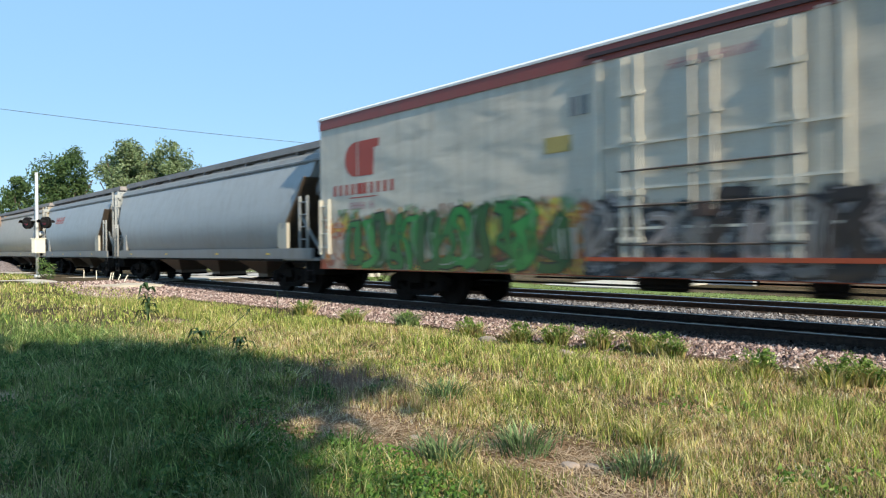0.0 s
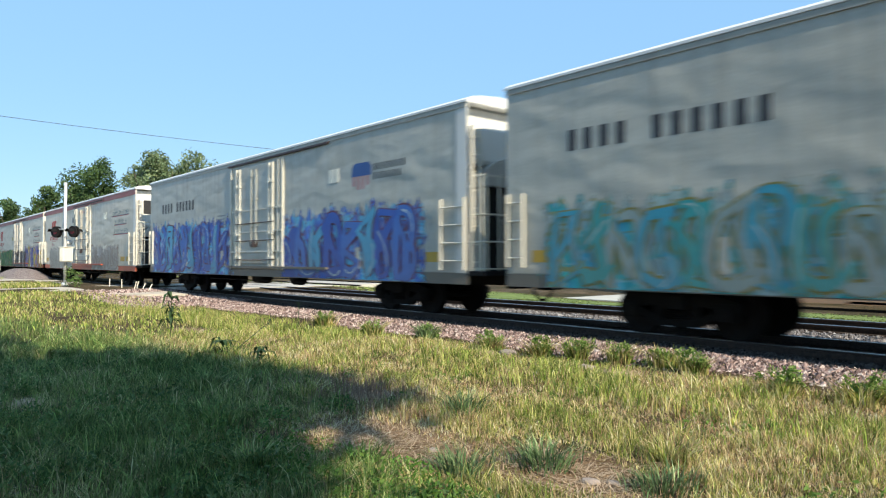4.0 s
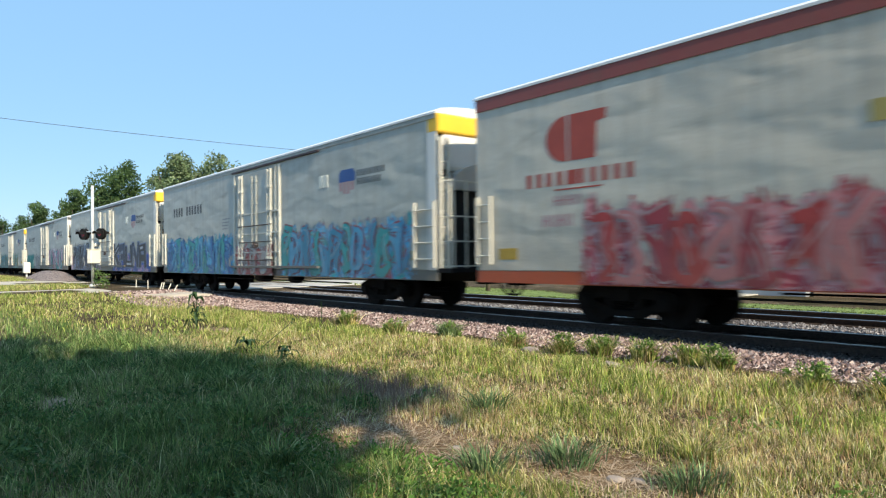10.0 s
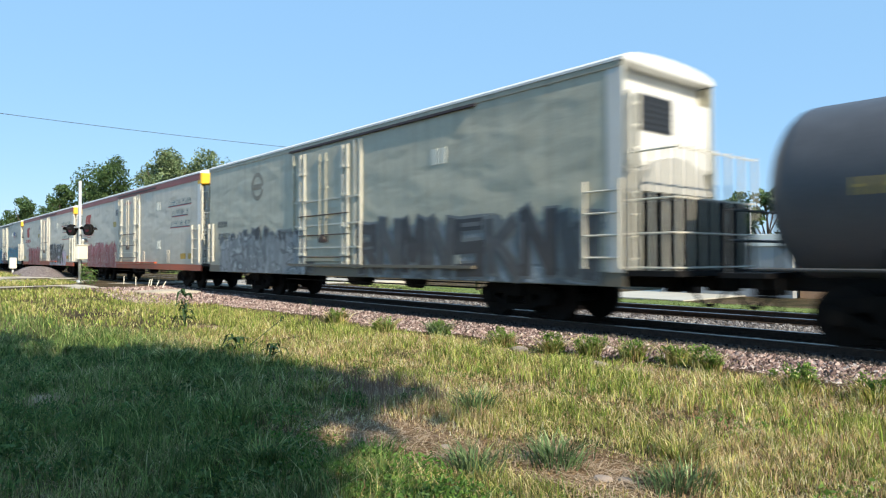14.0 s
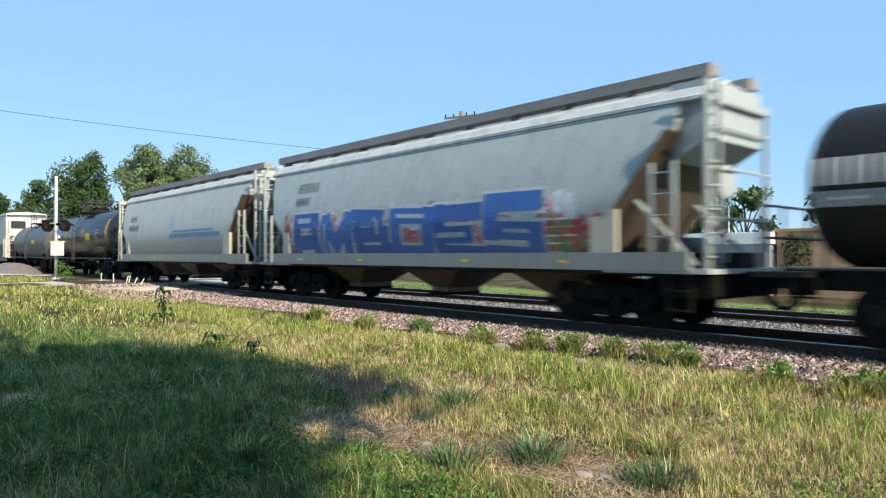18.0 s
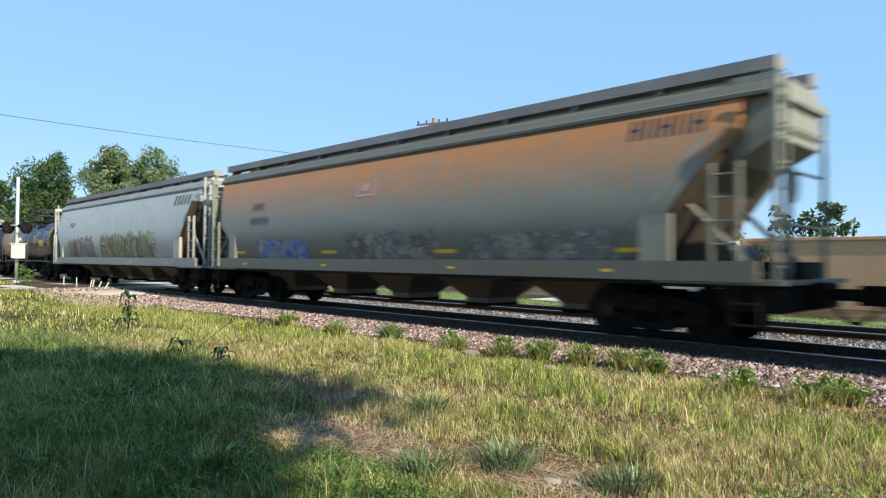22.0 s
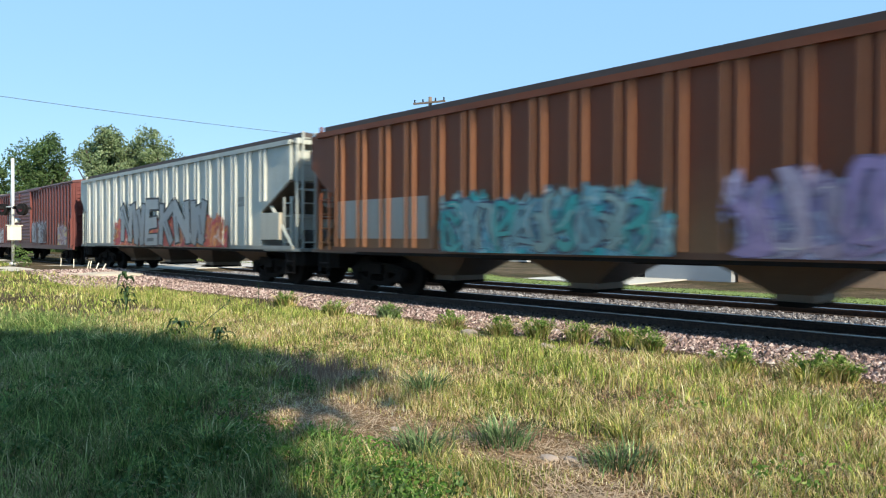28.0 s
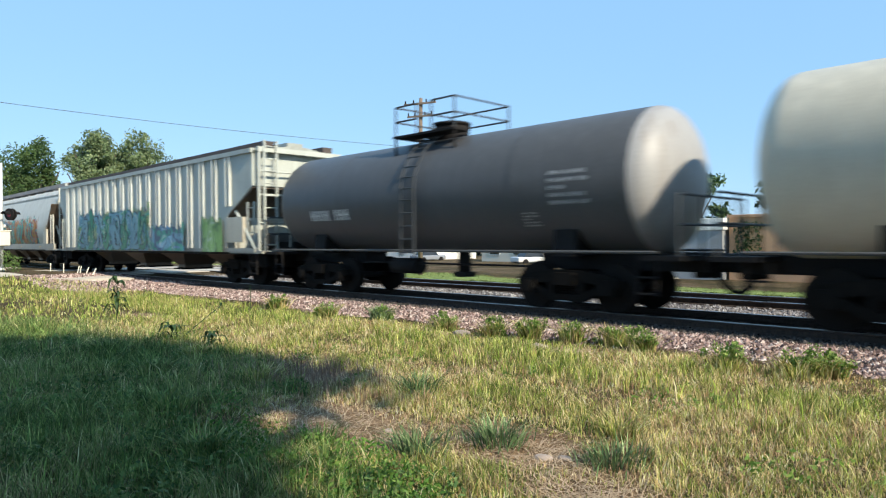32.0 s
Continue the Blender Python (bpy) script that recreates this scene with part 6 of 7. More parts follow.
def building(name, x0, x1, y0, y1, top, wall, fascia, label, door=None, windows=()):
    b = thing(name, ((x0 + x1) / 2, (y0 + y1) / 2, -1.2), label=label, category="building")
    w, d, h = (x1 - x0) / 2, (y1 - y0) / 2, top + 1.2
    bm = B()
    box(bm, -w, w, -d, d, 0, h - 0.15)
    part("wall", bm, wall, b)
    bm = B()
    box(bm, -w - 0.12, w + 0.12, -d - 0.12, d + 0.12, h - (0.75 if fascia is M_FASCIA else 0.2), h)
    soften(bm, 0.02, 1)
    part("roof_edge", bm, fascia, b)
    if door is not None:
        bm = B()
        box(bm, door - 0.5, door + 0.5, -d - 0.04, -d + 0.02, 0.0, 2.1)
        part("door", bm, M_BLACK, b)
    for wx in windows:
        bm = B()
        box(bm, wx - 0.8, wx + 0.8, -d - 0.05, -d + 0.02, 1.0, 2.2)
        win = part("window", bm, M_FASCIA, b)
        bm = B()
        box(bm, wx - 0.72, wx + 0.72, -d - 0.06, -d - 0.045, 1.08, 2.12)
        part("pane", bm, simple("window_glass", (0.03, 0.035, 0.04), 0.1), win)
    return b


building("shop_building", -17.4, -6.5, 43.0, 52.0, 2.95, M_TAN, M_TAN, "tan brick flat-roofed building with ivy on its wall")
for k, (ix, w0) in enumerate(((-16.6, 0.55), (-15.9, 0.75))):
    cs = [(ix + 0.5 * w0 * math.sin(j * 1.7), 42.93, 2.4 - 0.17 * j) for j in range(12)]
    tagged(new("ivy", leaves_mesh("ivy", cs, [0.30 * w0 + 0.12] * 12, 26, 0.10, M_IVY, rng)), label="dark green ivy climbing the tan wall", category="ivy")
building("depot_building", -26.5, -17.6, 42.4, 50.0, 2.75, M_GREYWALL, M_FASCIA, "building with shade-grey walls and a white roof edge", door=-2.0)
building("house", -52.0, -43.0, 58.0, 66.0, 1.9, simple("pale_siding", (0.66, 0.62, 0.52), 0.7, 0, 0.08, 3), M_FASCIA, "cream-sided low building behind the lot", windows=(-2.5, 1.0))
building("house", -74.0, -62.0, 60.0, 68.0, 2.2, M_FASCIA, M_FASCIA, "white low building behind the lot", windows=(-4, 0, 4))
building("house", -104.0, -86.0, 56.0, 66.0, 2.6, simple("pale_siding", (0.66, 0.62, 0.52), 0.7, 0, 0.08, 3), M_FASCIA, "cream-sided low building far behind the tracks", windows=(-6, -2, 2, 6))


def fence(x0, x1, y, n, m, h=1.1):
    f = thing("fence", (x0, y, -1.2), label="pale horizontal rail fence beside the street", category="fence")
    for k in range(n + 1):
        bm = B()
        xx = (x1 - x0) * k / n
        box(bm, xx - 0.06, xx + 0.06, -0.06, 0.06, 0, h + 0.15)
        part("post", bm, m, f)
    for zz in (0.35, 0.7, 1.05):
        bm = B()
        box(bm, 0, x1 - x0, -0.08, -0.05, zz - 0.07, zz + 0.07)
        part("rail", bm, m, f)


fence(-5.8, 30, 58, 14, M_FASCIA)
fence(-42.5, -21, 66, 9, M_POLE)


def parked_car(x, y, rz, col, lab):
    c = thing("parked_car", (x, y, -1.13), rz, label=lab, category="car")
    m = simple("car_" + lab.split()[0], col, 0.3, 0.1, 0.05, 3)
    bm = B()
    prism(bm, [(-0.88, 0.3), (-0.9, 0.75), (-0.8, 0.85), (0.8, 0.85), (0.9, 0.75), (0.88, 0.3)], -2.2, 2.2)
    soften(bm, 0.12, 2)
    part("body", bm, m, c)
    bm = B()
    v0 = [bm.verts.new(p) for p in ((-1.5, -0.8, 0.83), (1.1, -0.8, 0.83), (1.1, 0.8, 0.83), (-1.5, 0.8, 0.83))]
    v1 = [bm.verts.new(p) for p in ((-1.0, -0.65, 1.42), (0.5, -0.65, 1.42), (0.5, 0.65, 1.42), (-1.0, 0.65, 1.42))]
    for i in range(4):
        bm.faces.new((v0[i], v0[(i + 1) % 4], v1[(i + 1) % 4], v1[i]))
    bm.faces.new(v1)
    part("cabin", bm, simple("window_glass", (0.03, 0.035, 0.04), 0.1), c)
    for wx in (-1.35, 1.35):
        for wy in (-0.85, 0.85):
            bm = B()
            rod(bm, (wx, wy - 0.1, 0.32), (wx, wy + 0.1, 0.32), 0.32, 16)
            part("wheel", bm, M_BLACK, c)


parked_car(-38.5, 59.0, 80, (0.5, 0.06, 0.03), "red car parked on the concrete lot")
parked_car(-43.5, 56.5, 70, (0.7, 0.7, 0.7), "white car parked on the concrete lot")
parked_car(-60.0, 57.0, 85, (0.25, 0.27, 0.3), "grey car parked on the concrete lot")
parked_car(-3.0, 52.5, 5, (0.45, 0.46, 0.48), "silver car parked on the street")
board = thing("white_sign", (-37.5, 60.0, -1.2), label="white sign board on two posts", category="sign")
bm = B()
box(bm, -0.9, 0.9, -0.05, 0.05, 0.9, 2.0)
part("panel", bm, M_FASCIA, board)
for s in (-0.7, 0.7):
    bm = B()
    box(bm, s - 0.05, s + 0.05, -0.05, 0.05, 0, 0.95)
    part("post", bm, M_POLE, board)
lamp = thing("street_lamp", (-28.5, 60.0, -1.2), label="slim grey street lamp with a short arm", category="street lamp")
bm = B()
rod(bm, (0, 0, 0), (0, 0, 7.0), 0.09, 10, True, 0.06)
part("pole", bm, M_SILVER, lamp)
bm = B()
rod(bm, (0, 0, 6.9), (-1.4, 0, 7.2), 0.04, 8)
box(bm, -1.9, -1.3, -0.12, 0.12, 7.12, 7.24)
part("lamp_head", bm, M_SILVER, lamp)

# ---- grass ----
def grass_mat(name, stops):
    m, nt, b = nodes_of(name)
    g = nt.nodes.new("ShaderNodeNewGeometry")
    o = coords(nt)
    patch = tex_noise(nt, o, 0.42, 3)
    fine = tex_noise(nt, o, 1.7, 3)
    v = math_node(nt, "ADD", math_node(nt, "MULTIPLY", g.outputs["Random Per Island"], 0.75), math_node(nt, "ADD", math_node(nt, "MULTIPLY", patch.outputs[0], 0.9), math_node(nt, "SUBTRACT", math_node(nt, "MULTIPLY", fine.outputs[0], 0.55), 0.595)))
    c = ramp(nt, v, stops)
    shade = tex_noise(nt, mapping(nt, o, (1, 1, 1), (3, 7, 1)), 5.0, 3)
    c = mix(nt, 0.8, c, ramp(nt, shade.outputs[0], [(0.35, grey(0.20)), (0.65, grey(0.82))]), "OVERLAY")
    tone = math_node(nt, "FRACT", math_node(nt, "MULTIPLY", g.outputs["Random Per Island"], 7.13))
    c = mix(nt, 0.75, c, ramp(nt, tone, [(0.0, grey(0.18)), (0.6, grey(0.50)), (1.0, grey(0.86))]), "OVERLAY")
    link(nt, c, b.inputs["Base Color"])
    b.inputs["Roughness"].default_value = 0.65
    b.inputs["Specular IOR Level"].default_value = 0.25
    tr = nt.nodes.new("ShaderNodeBsdfTranslucent")
    link(nt, c, tr.inputs[0])
    mx = nt.nodes.new("ShaderNodeMixShader")
    mx.inputs[0].default_value = 0.3
    link(nt, b.outputs[0], mx.inputs[1])
    link(nt, tr.outputs[0], mx.inputs[2])
    link(nt, mx.outputs[0], nt.nodes["Material Output"].inputs[0])
    return m


def blades(name, x, y, h, wd, material, label, lean=0.35, z=None, spread=None, ob_new=True):
    """Tapered bent blades, three points wide at the foot and one at the tip."""
    n = len(x)
    z = np.array([ground_z(a, b) for a, b in zip(x, y)]) - 0.01 if z is None else z
    a = rng.random(n) * 6.283 if spread is None else spread
    ln = h * lean * (0.2 + 1.3 * rng.random(n))
    dx, dy = np.cos(a) * ln, np.sin(a) * ln
    b = a + 1.57 + 0.6 * rng.standard_normal(n)
    wx, wy = np.cos(b) * wd, np.sin(b) * wd
    P = lambda f, g, s: np.stack([x + dx * g + s * wx, y + dy * g + s * wy, z + h * f], 1)
    co = np.stack([P(0, 0, -1), P(0, 0, 1), P(0.55, 0.32, -0.75), P(0.55, 0.32, 0.75), P(1.0 - 0.12, 1.0, 0)], 1).reshape(-1, 3)
    i = 5 * np.arange(n)[:, None]
    f4 = (np.array([[0, 1, 3, 2]]) + i).tolist()
    f3 = (np.array([[2, 3, 4]]) + i).tolist()
    me = bpy.data.meshes.new(name)
    me.from_pydata(co.tolist(), [], f4 + f3)
    me.materials.append(material)
    return tagged(new(name, me), label=label, kind="stuff", category="grass")


def wedge(n, r0, r1, az0, az1, power=1.0):
    r = r0 + (r1 - r0) * rng.random(n) ** power
    a = np.radians(az0 + (az1 - az0) * rng.random(n))
    return -np.sin(a) * r, np.cos(a) * r


def density(x, y):
    return np.array([noise.noise(Vector((a * 0.55, b * 0.55, 4.0))) + 0.5 * noise.noise(Vector((a * 1.6, b * 1.6, 9.0))) for a, b in zip(x, y)])


M_MEADOW = grass_mat("meadow_grass", [(0.0, (0.08, 0.16, 0.022)), (0.22, (0.21, 0.26, 0.045)), (0.38, (0.33, 0.33, 0.10)), (0.51, (0.54, 0.41, 0.22)), (1.0, (0.70, 0.55, 0.37))])
M_LIME = grass_mat("lime_grass", [(0.0, (0.11, 0.18, 0.034)), (0.30, (0.25, 0.29, 0.06)), (0.48, (0.36, 0.35, 0.12)), (0.75, (0.57, 0.47, 0.24)), (1.0, (0.68, 0.55, 0.33))])
M_VERGE = grass_mat("verge_green", [(0.0, (0.11, 0.19, 0.028)), (0.35, (0.24, 0.32, 0.055)), (0.6, (0.42, 0.41, 0.13)), (1.0, (0.66, 0.52, 0.29))])
M_LAWN = grass_mat("lawn_green", [(0.0, (0.12, 0.17, 0.045)), (0.5, (0.19, 0.25, 0.075)), (1.0, (0.31, 0.34, 0.13))])
M_LUSH = grass_mat("lush_grass", [(0.0, (0.06, 0.14, 0.022)), (0.5, (0.13, 0.25, 0.04)), (1.0, (0.30, 0.36, 0.09))])
# greener growth, with part of the tree's shade painted into the colour
M_SHADE_GRASS = grass_mat("shade_grass", [(0.0, (0.055, 0.12, 0.030)), (0.40, (0.14, 0.225, 0.060)), (0.70, (0.26, 0.31, 0.10)), (1.0, (0.50, 0.43, 0.25))])


def bare(x, y):
    """1 inside a trodden patch, falling to 0 around it."""
    v = np.zeros(len(x))
    for cx, cy, a, b in BARE:
        v = np.maximum(v, np.clip(1.6 - 1.2 * np.hypot((x - cx) / a, (y - cy) / b), 0, 1))
    return v


def on_road(x, y):
    bend = -0.25 * np.maximum(0, 5 - y)
    s1, s2 = np.clip((y - 5) / 5, 0, 1), np.clip((y - 6.0) / 4.0, 0, 1)
    w, f = 1.4 * s1 * s1 * (3 - 2 * s1), 3.2 * s2 * s2 * (3 - 2 * s2)
    return ((x > -38.4 + bend - w) & (x < -32.4 + bend + w + f)) | ((x > -58.2 + bend - w) & (x < -46.3 + bend + w))


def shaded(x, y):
    """The part under the tree's shadow, where greener and darker plants are set."""
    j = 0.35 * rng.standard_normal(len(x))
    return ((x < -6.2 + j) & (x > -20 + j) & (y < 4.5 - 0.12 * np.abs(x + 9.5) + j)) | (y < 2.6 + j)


for n, r0, r1, h0, h1, wd, nm in ((150000, 2.8, 8.0, 0.03, 0.15, 0.0028, "grass_near"), (130000, 7.0, 15.0, 0.05, 0.21, 0.0048, "grass_middle"), (120000, 13.0, 40.0, 0.08, 0.28, 0.010, "grass_far")):
    x, y = wedge(n, r0, r1, 8, 98, 0.75)
    d = density(x, y)
    in_shade = shaded(x, y)
    keep = (y < 8.7 + 0.2 * np.sin(x * 1.3) + 0.15 * np.sin(x * 4.1)) & (y > -6) & ((d > -0.75 + 0.3 * rng.random(n)) | in_shade) & ~on_road(x, y) & (rng.random(n) > 0.93 * bare(x, y)) & (x > -31.0 - 3.0 * np.maximum(0, 6.5 - y))
    x, y, d, in_shade = x[keep], y[keep], d[keep], in_shade[keep]
    h = (h0 + (h1 - h0) * rng.random(len(x)) ** 1.8) * (0.8 + 0.7 * np.clip(d, -0.4, 0.6)) * (1 - 0.6 * bare(x, y)) * (1 - 0.45 * np.clip((y - 7.4) / 1.2, 0, 1))
    wide = wd * (0.7 + 0.6 * rng.random(len(x)))
    blades(nm, x[~in_shade], y[~in_shade], h[~in_shade], wide[~in_shade], M_VERGE if nm == "grass_far" else M_MEADOW, "mixed green and straw-coloured meadow grass", 0.6)
    blades(nm.replace("grass", "shade_grass"), x[in_shade], y[in_shade], 1.2 * h[in_shade], wide[in_shade], M_SHADE_GRASS, "lush green grass under a tree, its shade put into the colour", 0.6)
x, y = wedge(90000, 3.0, 13.0, 8, 92, 0.7)
keep = (y < 8.9) & (rng.random(len(x)) > 0.97 * bare(x, y))
x, y = x[keep], y[keep]
blades("grass_thatch", x, y, 0.02 + 0.05 * rng.random(len(x)), 0.0022 + 0.0003 * np.hypot(x, y), M_MEADOW, "short dry and green thatch on the ground", 1.2)


def clumped(n, per, r0, r1, spread, az0=8, az1=96):
    cx, cy = wedge(n, r0, r1, az0, az1, 0.7)
    size = np.repeat(0.5 + rng.random(n), per)
    return np.repeat(cx, per) + spread * size * rng.standard_normal(n * per), np.repeat(cy, per) + spread * size * rng.standard_normal(n * per), size


# longer bent blades in loose bunches
x, y, size = clumped(2600, 34, 3.0, 16.0, 0.09)
d = density(x, y)
in_shade = shaded(x, y)
keep = (y < 8.3) & (y > -5) & ((d > -0.12) | in_shade) & (bare(x, y) < 0.3) & ~on_road(x, y)
x, y, size, in_shade = x[keep], y[keep], size[keep], in_shade[keep]
h = (0.07 + 0.12 * rng.random(len(x))) * size * np.where(in_shade, 1.25, 1.0)
wide = (0.0013 + 0.0004 * np.hypot(x, y)) * (0.7 + 0.6 * rng.random(len(x)))
back = ~in_shade & (y > 5.0 + 0.8 * rng.standard_normal(len(x)))
near = ~in_shade & ~back
blades("long_grass", x[near], y[near], h[near], wide[near], M_LIME, "longer bent yellow-green grass in loose bunches", 0.7)
blades("long_green_grass", x[back], y[back], h[back], wide[back], M_VERGE, "longer bent green grass towards the ballast", 0.7)
blades("shade_long_grass", x[in_shade], y[in_shade], 1.15 * h[in_shade], wide[in_shade], M_SHADE_GRASS, "longer bent lush grass, shade put into its green", 0.75)
# the same meadow goes on beside and behind the viewpoint
r_, a_ = 0.6 + 13 * rng.random(60000) ** 0.7, np.radians(-170 + 360 * rng.random(60000))
x, y = -np.sin(a_) * r_, np.cos(a_) * r_
az = np.degrees(np.arctan2(-x, y))
keep = (y < 8.6) & ~((az > 8) & (az < 98) & (r_ > 2.9))
x, y = x[keep], y[keep]
blades("meadow_round", x, y, 0.05 + 0.14 * rng.random(len(x)), 0.004 + 0.004 * rng.random(len(x)), M_MEADOW, "mixed green and straw-coloured meadow grass")
# a greener band along the foot of the ballast
x = -34 + 35 * rng.random(30000)
y = 6.2 + 2.5 * rng.random(30000)
d = density(x * 1.3, y * 1.3)
keep = (d > 0.0) & ~on_road(x, y) & (x > -24 + 3.0 * (y - 7.0))
x, y = x[keep], y[keep]
blades("verge_grass", x, y, (0.10 + 0.22 * rng.random(len(x))) * (1 - 0.55 * np.clip((y - 7.4) / 1.2, 0, 1)), 0.004 + 0.003 * rng.random(len(x)), M_VERGE, "taller green grass along the foot of the ballast", 0.5)
# thin dusty grass beside the road
x = -95 + 66 * rng.random(70000)
y = -6 + 14.5 * rng.random(70000)
keep = ~on_road(x, y) & (y < 8.5 - 0.06 * np.maximum(0, x + 45)) & (x < -29 + 1.5 * np.maximum(0, 5 - y))
x, y = x[keep], y[keep]
blades("roadside_grass", x, y, 0.08 + 0.18 * rng.random(len(x)), 0.011 + 0.009 * rng.random(len(x)), M_VERGE, "thin dusty grass beside the road", 0.5)
x = -70 + 80 * rng.random(60000)
y = 19.3 + 15.5 * rng.random(60000)
blades("far_grass", x, y, 0.04 + 0.05 * rng.random(len(x)), 0.03 + 0.02 * rng.random(len(x)), M_LAWN, "mown green grass beyond the tracks")


def tuft(x, y, h, n, w, material, lab, seed):
    rr = np.random.default_rng(seed)
    px = x + w * rr.standard_normal(n) * 0.4
    py = y + w * rr.standard_normal(n) * 0.4
    ang = np.arctan2(py - y, px - x) + 0.5 * rr.standard_normal(n)
    ob = blades("grass_tuft", px, py, h * (0.55 + 0.45 * rr.random(n)), np.full(n, 0.0025 + 0.0006 * math.hypot(x, y)), material, lab, 0.85, None, ang)
    ob["kind"] = ""
    del ob["kind"]
    return tagged(ob, group="grass tufts", category="grass tuft")


M_TUFT = grass_mat("blue_green_tuft", [(0.0, (0.07, 0.13, 0.05)), (0.5, (0.14, 0.22, 0.09)), (1.0, (0.30, 0.36, 0.18))])
TUFTS = ((-5.18, 4.78, 0.32, 0.24, 1), (-3.51, 4.10, 0.28, 0.26, 1), (-3.80, 3.48, 0.24, 0.24, 1), (-2.93, 4.98, 0.24, 0.22, 0), (-2.58, 4.28, 0.22, 0.28, 1), (-4.5, 3.05, 0.20, 0.25, 0), (-4.05, 2.80, 0.2, 0.25, 0),
         (-10.56, 8.7, 0.40, 0.2, 1), (-8.6, 8.6, 0.34, 0.2, 0), (-7.49, 8.66, 0.40, 0.2, 0), (-6.95, 8.95, 0.42, 0.2, 0), (-6.17, 9.0, 0.40, 0.22, 0), (-5.44, 9.15, 0.40, 0.28, 0), (-4.85, 8.9, 0.32, 0.22, 0), (-3.4, 8.3, 0.34, 0.2, 0), (-2.64, 8.45, 0.36, 0.24, 0), (-2.35, 8.7, 0.36, 0.24, 0),
         (-8.2, 3.2, 0.30, 0.3, 0), (-6.4, 2.6, 0.30, 0.3, 0), (-10.5, 3.4, 0.32, 0.3, 0), (-12.5, 2.2, 0.32, 0.3, 0), (-4.9, 2.3, 0.28, 0.26, 0), (-12.0, 8.4, 0.4, 0.25, 0), (-14.5, 8.7, 0.4, 0.25, 0), (-7.1, 4.0, 0.26, 0.25, 0), (-9.2, 4.2, 0.26, 0.25, 0))
for k, (x, y, h, w, blue) in enumerate(TUFTS):
    tuft(x, y, h, 190, w, M_TUFT if blue else M_LIME if y > 3.5 else M_SHADE_GRASS, "dense tuft of blue-green bunch grass" if blue else "dense tuft of fresh green grass", 100 + k)


def weed(x, y, h, seed, lean=(0, 0), whorls=((1.0, 0.2),)):
    """A thin stalk with loose whorls of narrow drooping leaves; whorls give the share of the height and the leaves' length."""
    rr = random.Random(seed)
    w = thing("weed", (x, y, ground_z(x, y)), label="dark leafy weed standing above the grass", category="weed", group="tall weeds")
    bm = B()
    rod(bm, (0, 0, -0.02), (lean[0], lean[1], h), 0.010, 6, True, 0.005)
    part("stalk", bm, M_WEED, w)
    for share, size in whorls:
        turn = rr.random() * 6.283
        n = 9 if size > 0.12 else 4
        for k in range(n):
            a = turn + 6.283 * k / n + rr.uniform(-0.35, 0.35)
            l, rise, droop = size * rr.uniform(0.65, 1.25), rr.uniform(0.15, 0.5), rr.uniform(-0.45, 0.25)
            c, sn = math.cos(a), math.sin(a)
            fx, fy, fz = lean[0] * share, lean[1] * share, h * share + rr.uniform(-0.05, 0.03)
            wide = 0.13 * l
            bm = B()
            rows = []
            for u, ww, zz in ((0.0, 0.15, 0.0), (0.35, 1.0, rise * l), (0.7, 0.8, 0.8 * rise * l), (1.0, 0.05, droop * l)):
                rows.append([bm.verts.new((fx + u * l * c - e * ww * wide * sn, fy + u * l * sn + e * ww * wide * c, fz + zz + 0.25 * abs(e) * ww * wide)) for e in (-1, 0, 1)])
            for p, q in zip(rows, rows[1:]):
                for e in (0, 1):
                    bm.faces.new((p[e], p[e + 1], q[e + 1], q[e]))
            part("leaf", bm, M_WEED, w)
    return w


# leaf colours darkened for the tree's shade
M_SHADE_LEAF = leaf_mat("shade_leaf", [(0, (0.04, 0.095, 0.026)), (0.6, (0.105, 0.19, 0.05)), (1, (0.20, 0.30, 0.10))], 0.25)
M_FRESH = leaf_mat("fresh_leaf", [(0, (0.09, 0.17, 0.03)), (0.6, (0.17, 0.28, 0.055)), (1, (0.32, 0.40, 0.12))], 0.35)
M_CLOVER = leaf_mat("clover_leaf", [(0, (0.05, 0.13, 0.02)), (0.6, (0.10, 0.22, 0.035)), (1, (0.20, 0.32, 0.07))], 0.3)


def leaf_carpet(name, spots, per, size, material, label, high=0.05):
    """Low plants: rosettes of small leaves round each spot."""
    cs = [(x, y, ground_z(x, y) + 0.02 + high * rng.random()) for x, y in spots]
    return tagged(new(name, leaves_mesh(name, cs, [0.05 + 0.05 * rng.random() for _ in cs], per, size, material, rng)), label=label, kind="stuff", category="weeds")


spots = []
for k in range(190):
    a, q = rng.random() * 6.283, rng.random() ** 0.5
    spots.append((-4.2 + 1.3 * q * math.cos(a), 2.75 + 0.5 * q * math.sin(a)) if k < 90 else (-3.75 + 0.9 * q * math.cos(a), 2.85 + 0.45 * q * math.sin(a)))
leaf_carpet("ground_weeds", spots, 24, 0.020, M_CLOVER, "low broad-leaved green weeds in the grass")
x, y = wedge(5200, 3.0, 13.0, 40, 92, 0.7)
keep = shaded(x, y) & (density(x * 1.7, y * 1.7) > 0.05) & (bare(x, y) < 0.2)
leaf_carpet("shade_weeds", list(zip(x[keep].tolist(), y[keep].tolist())), 16, 0.022, M_SHADE_LEAF, "green broad-leaved weeds, darkened for the shade", 0.10)
x, y = wedge(1500, 3.2, 14.0, 10, 70, 0.8)
keep = ~shaded(x, y) & (y < 8.4) & (density(x * 1.3, y * 1.3) > 0.30) & (bare(x, y) < 0.2)
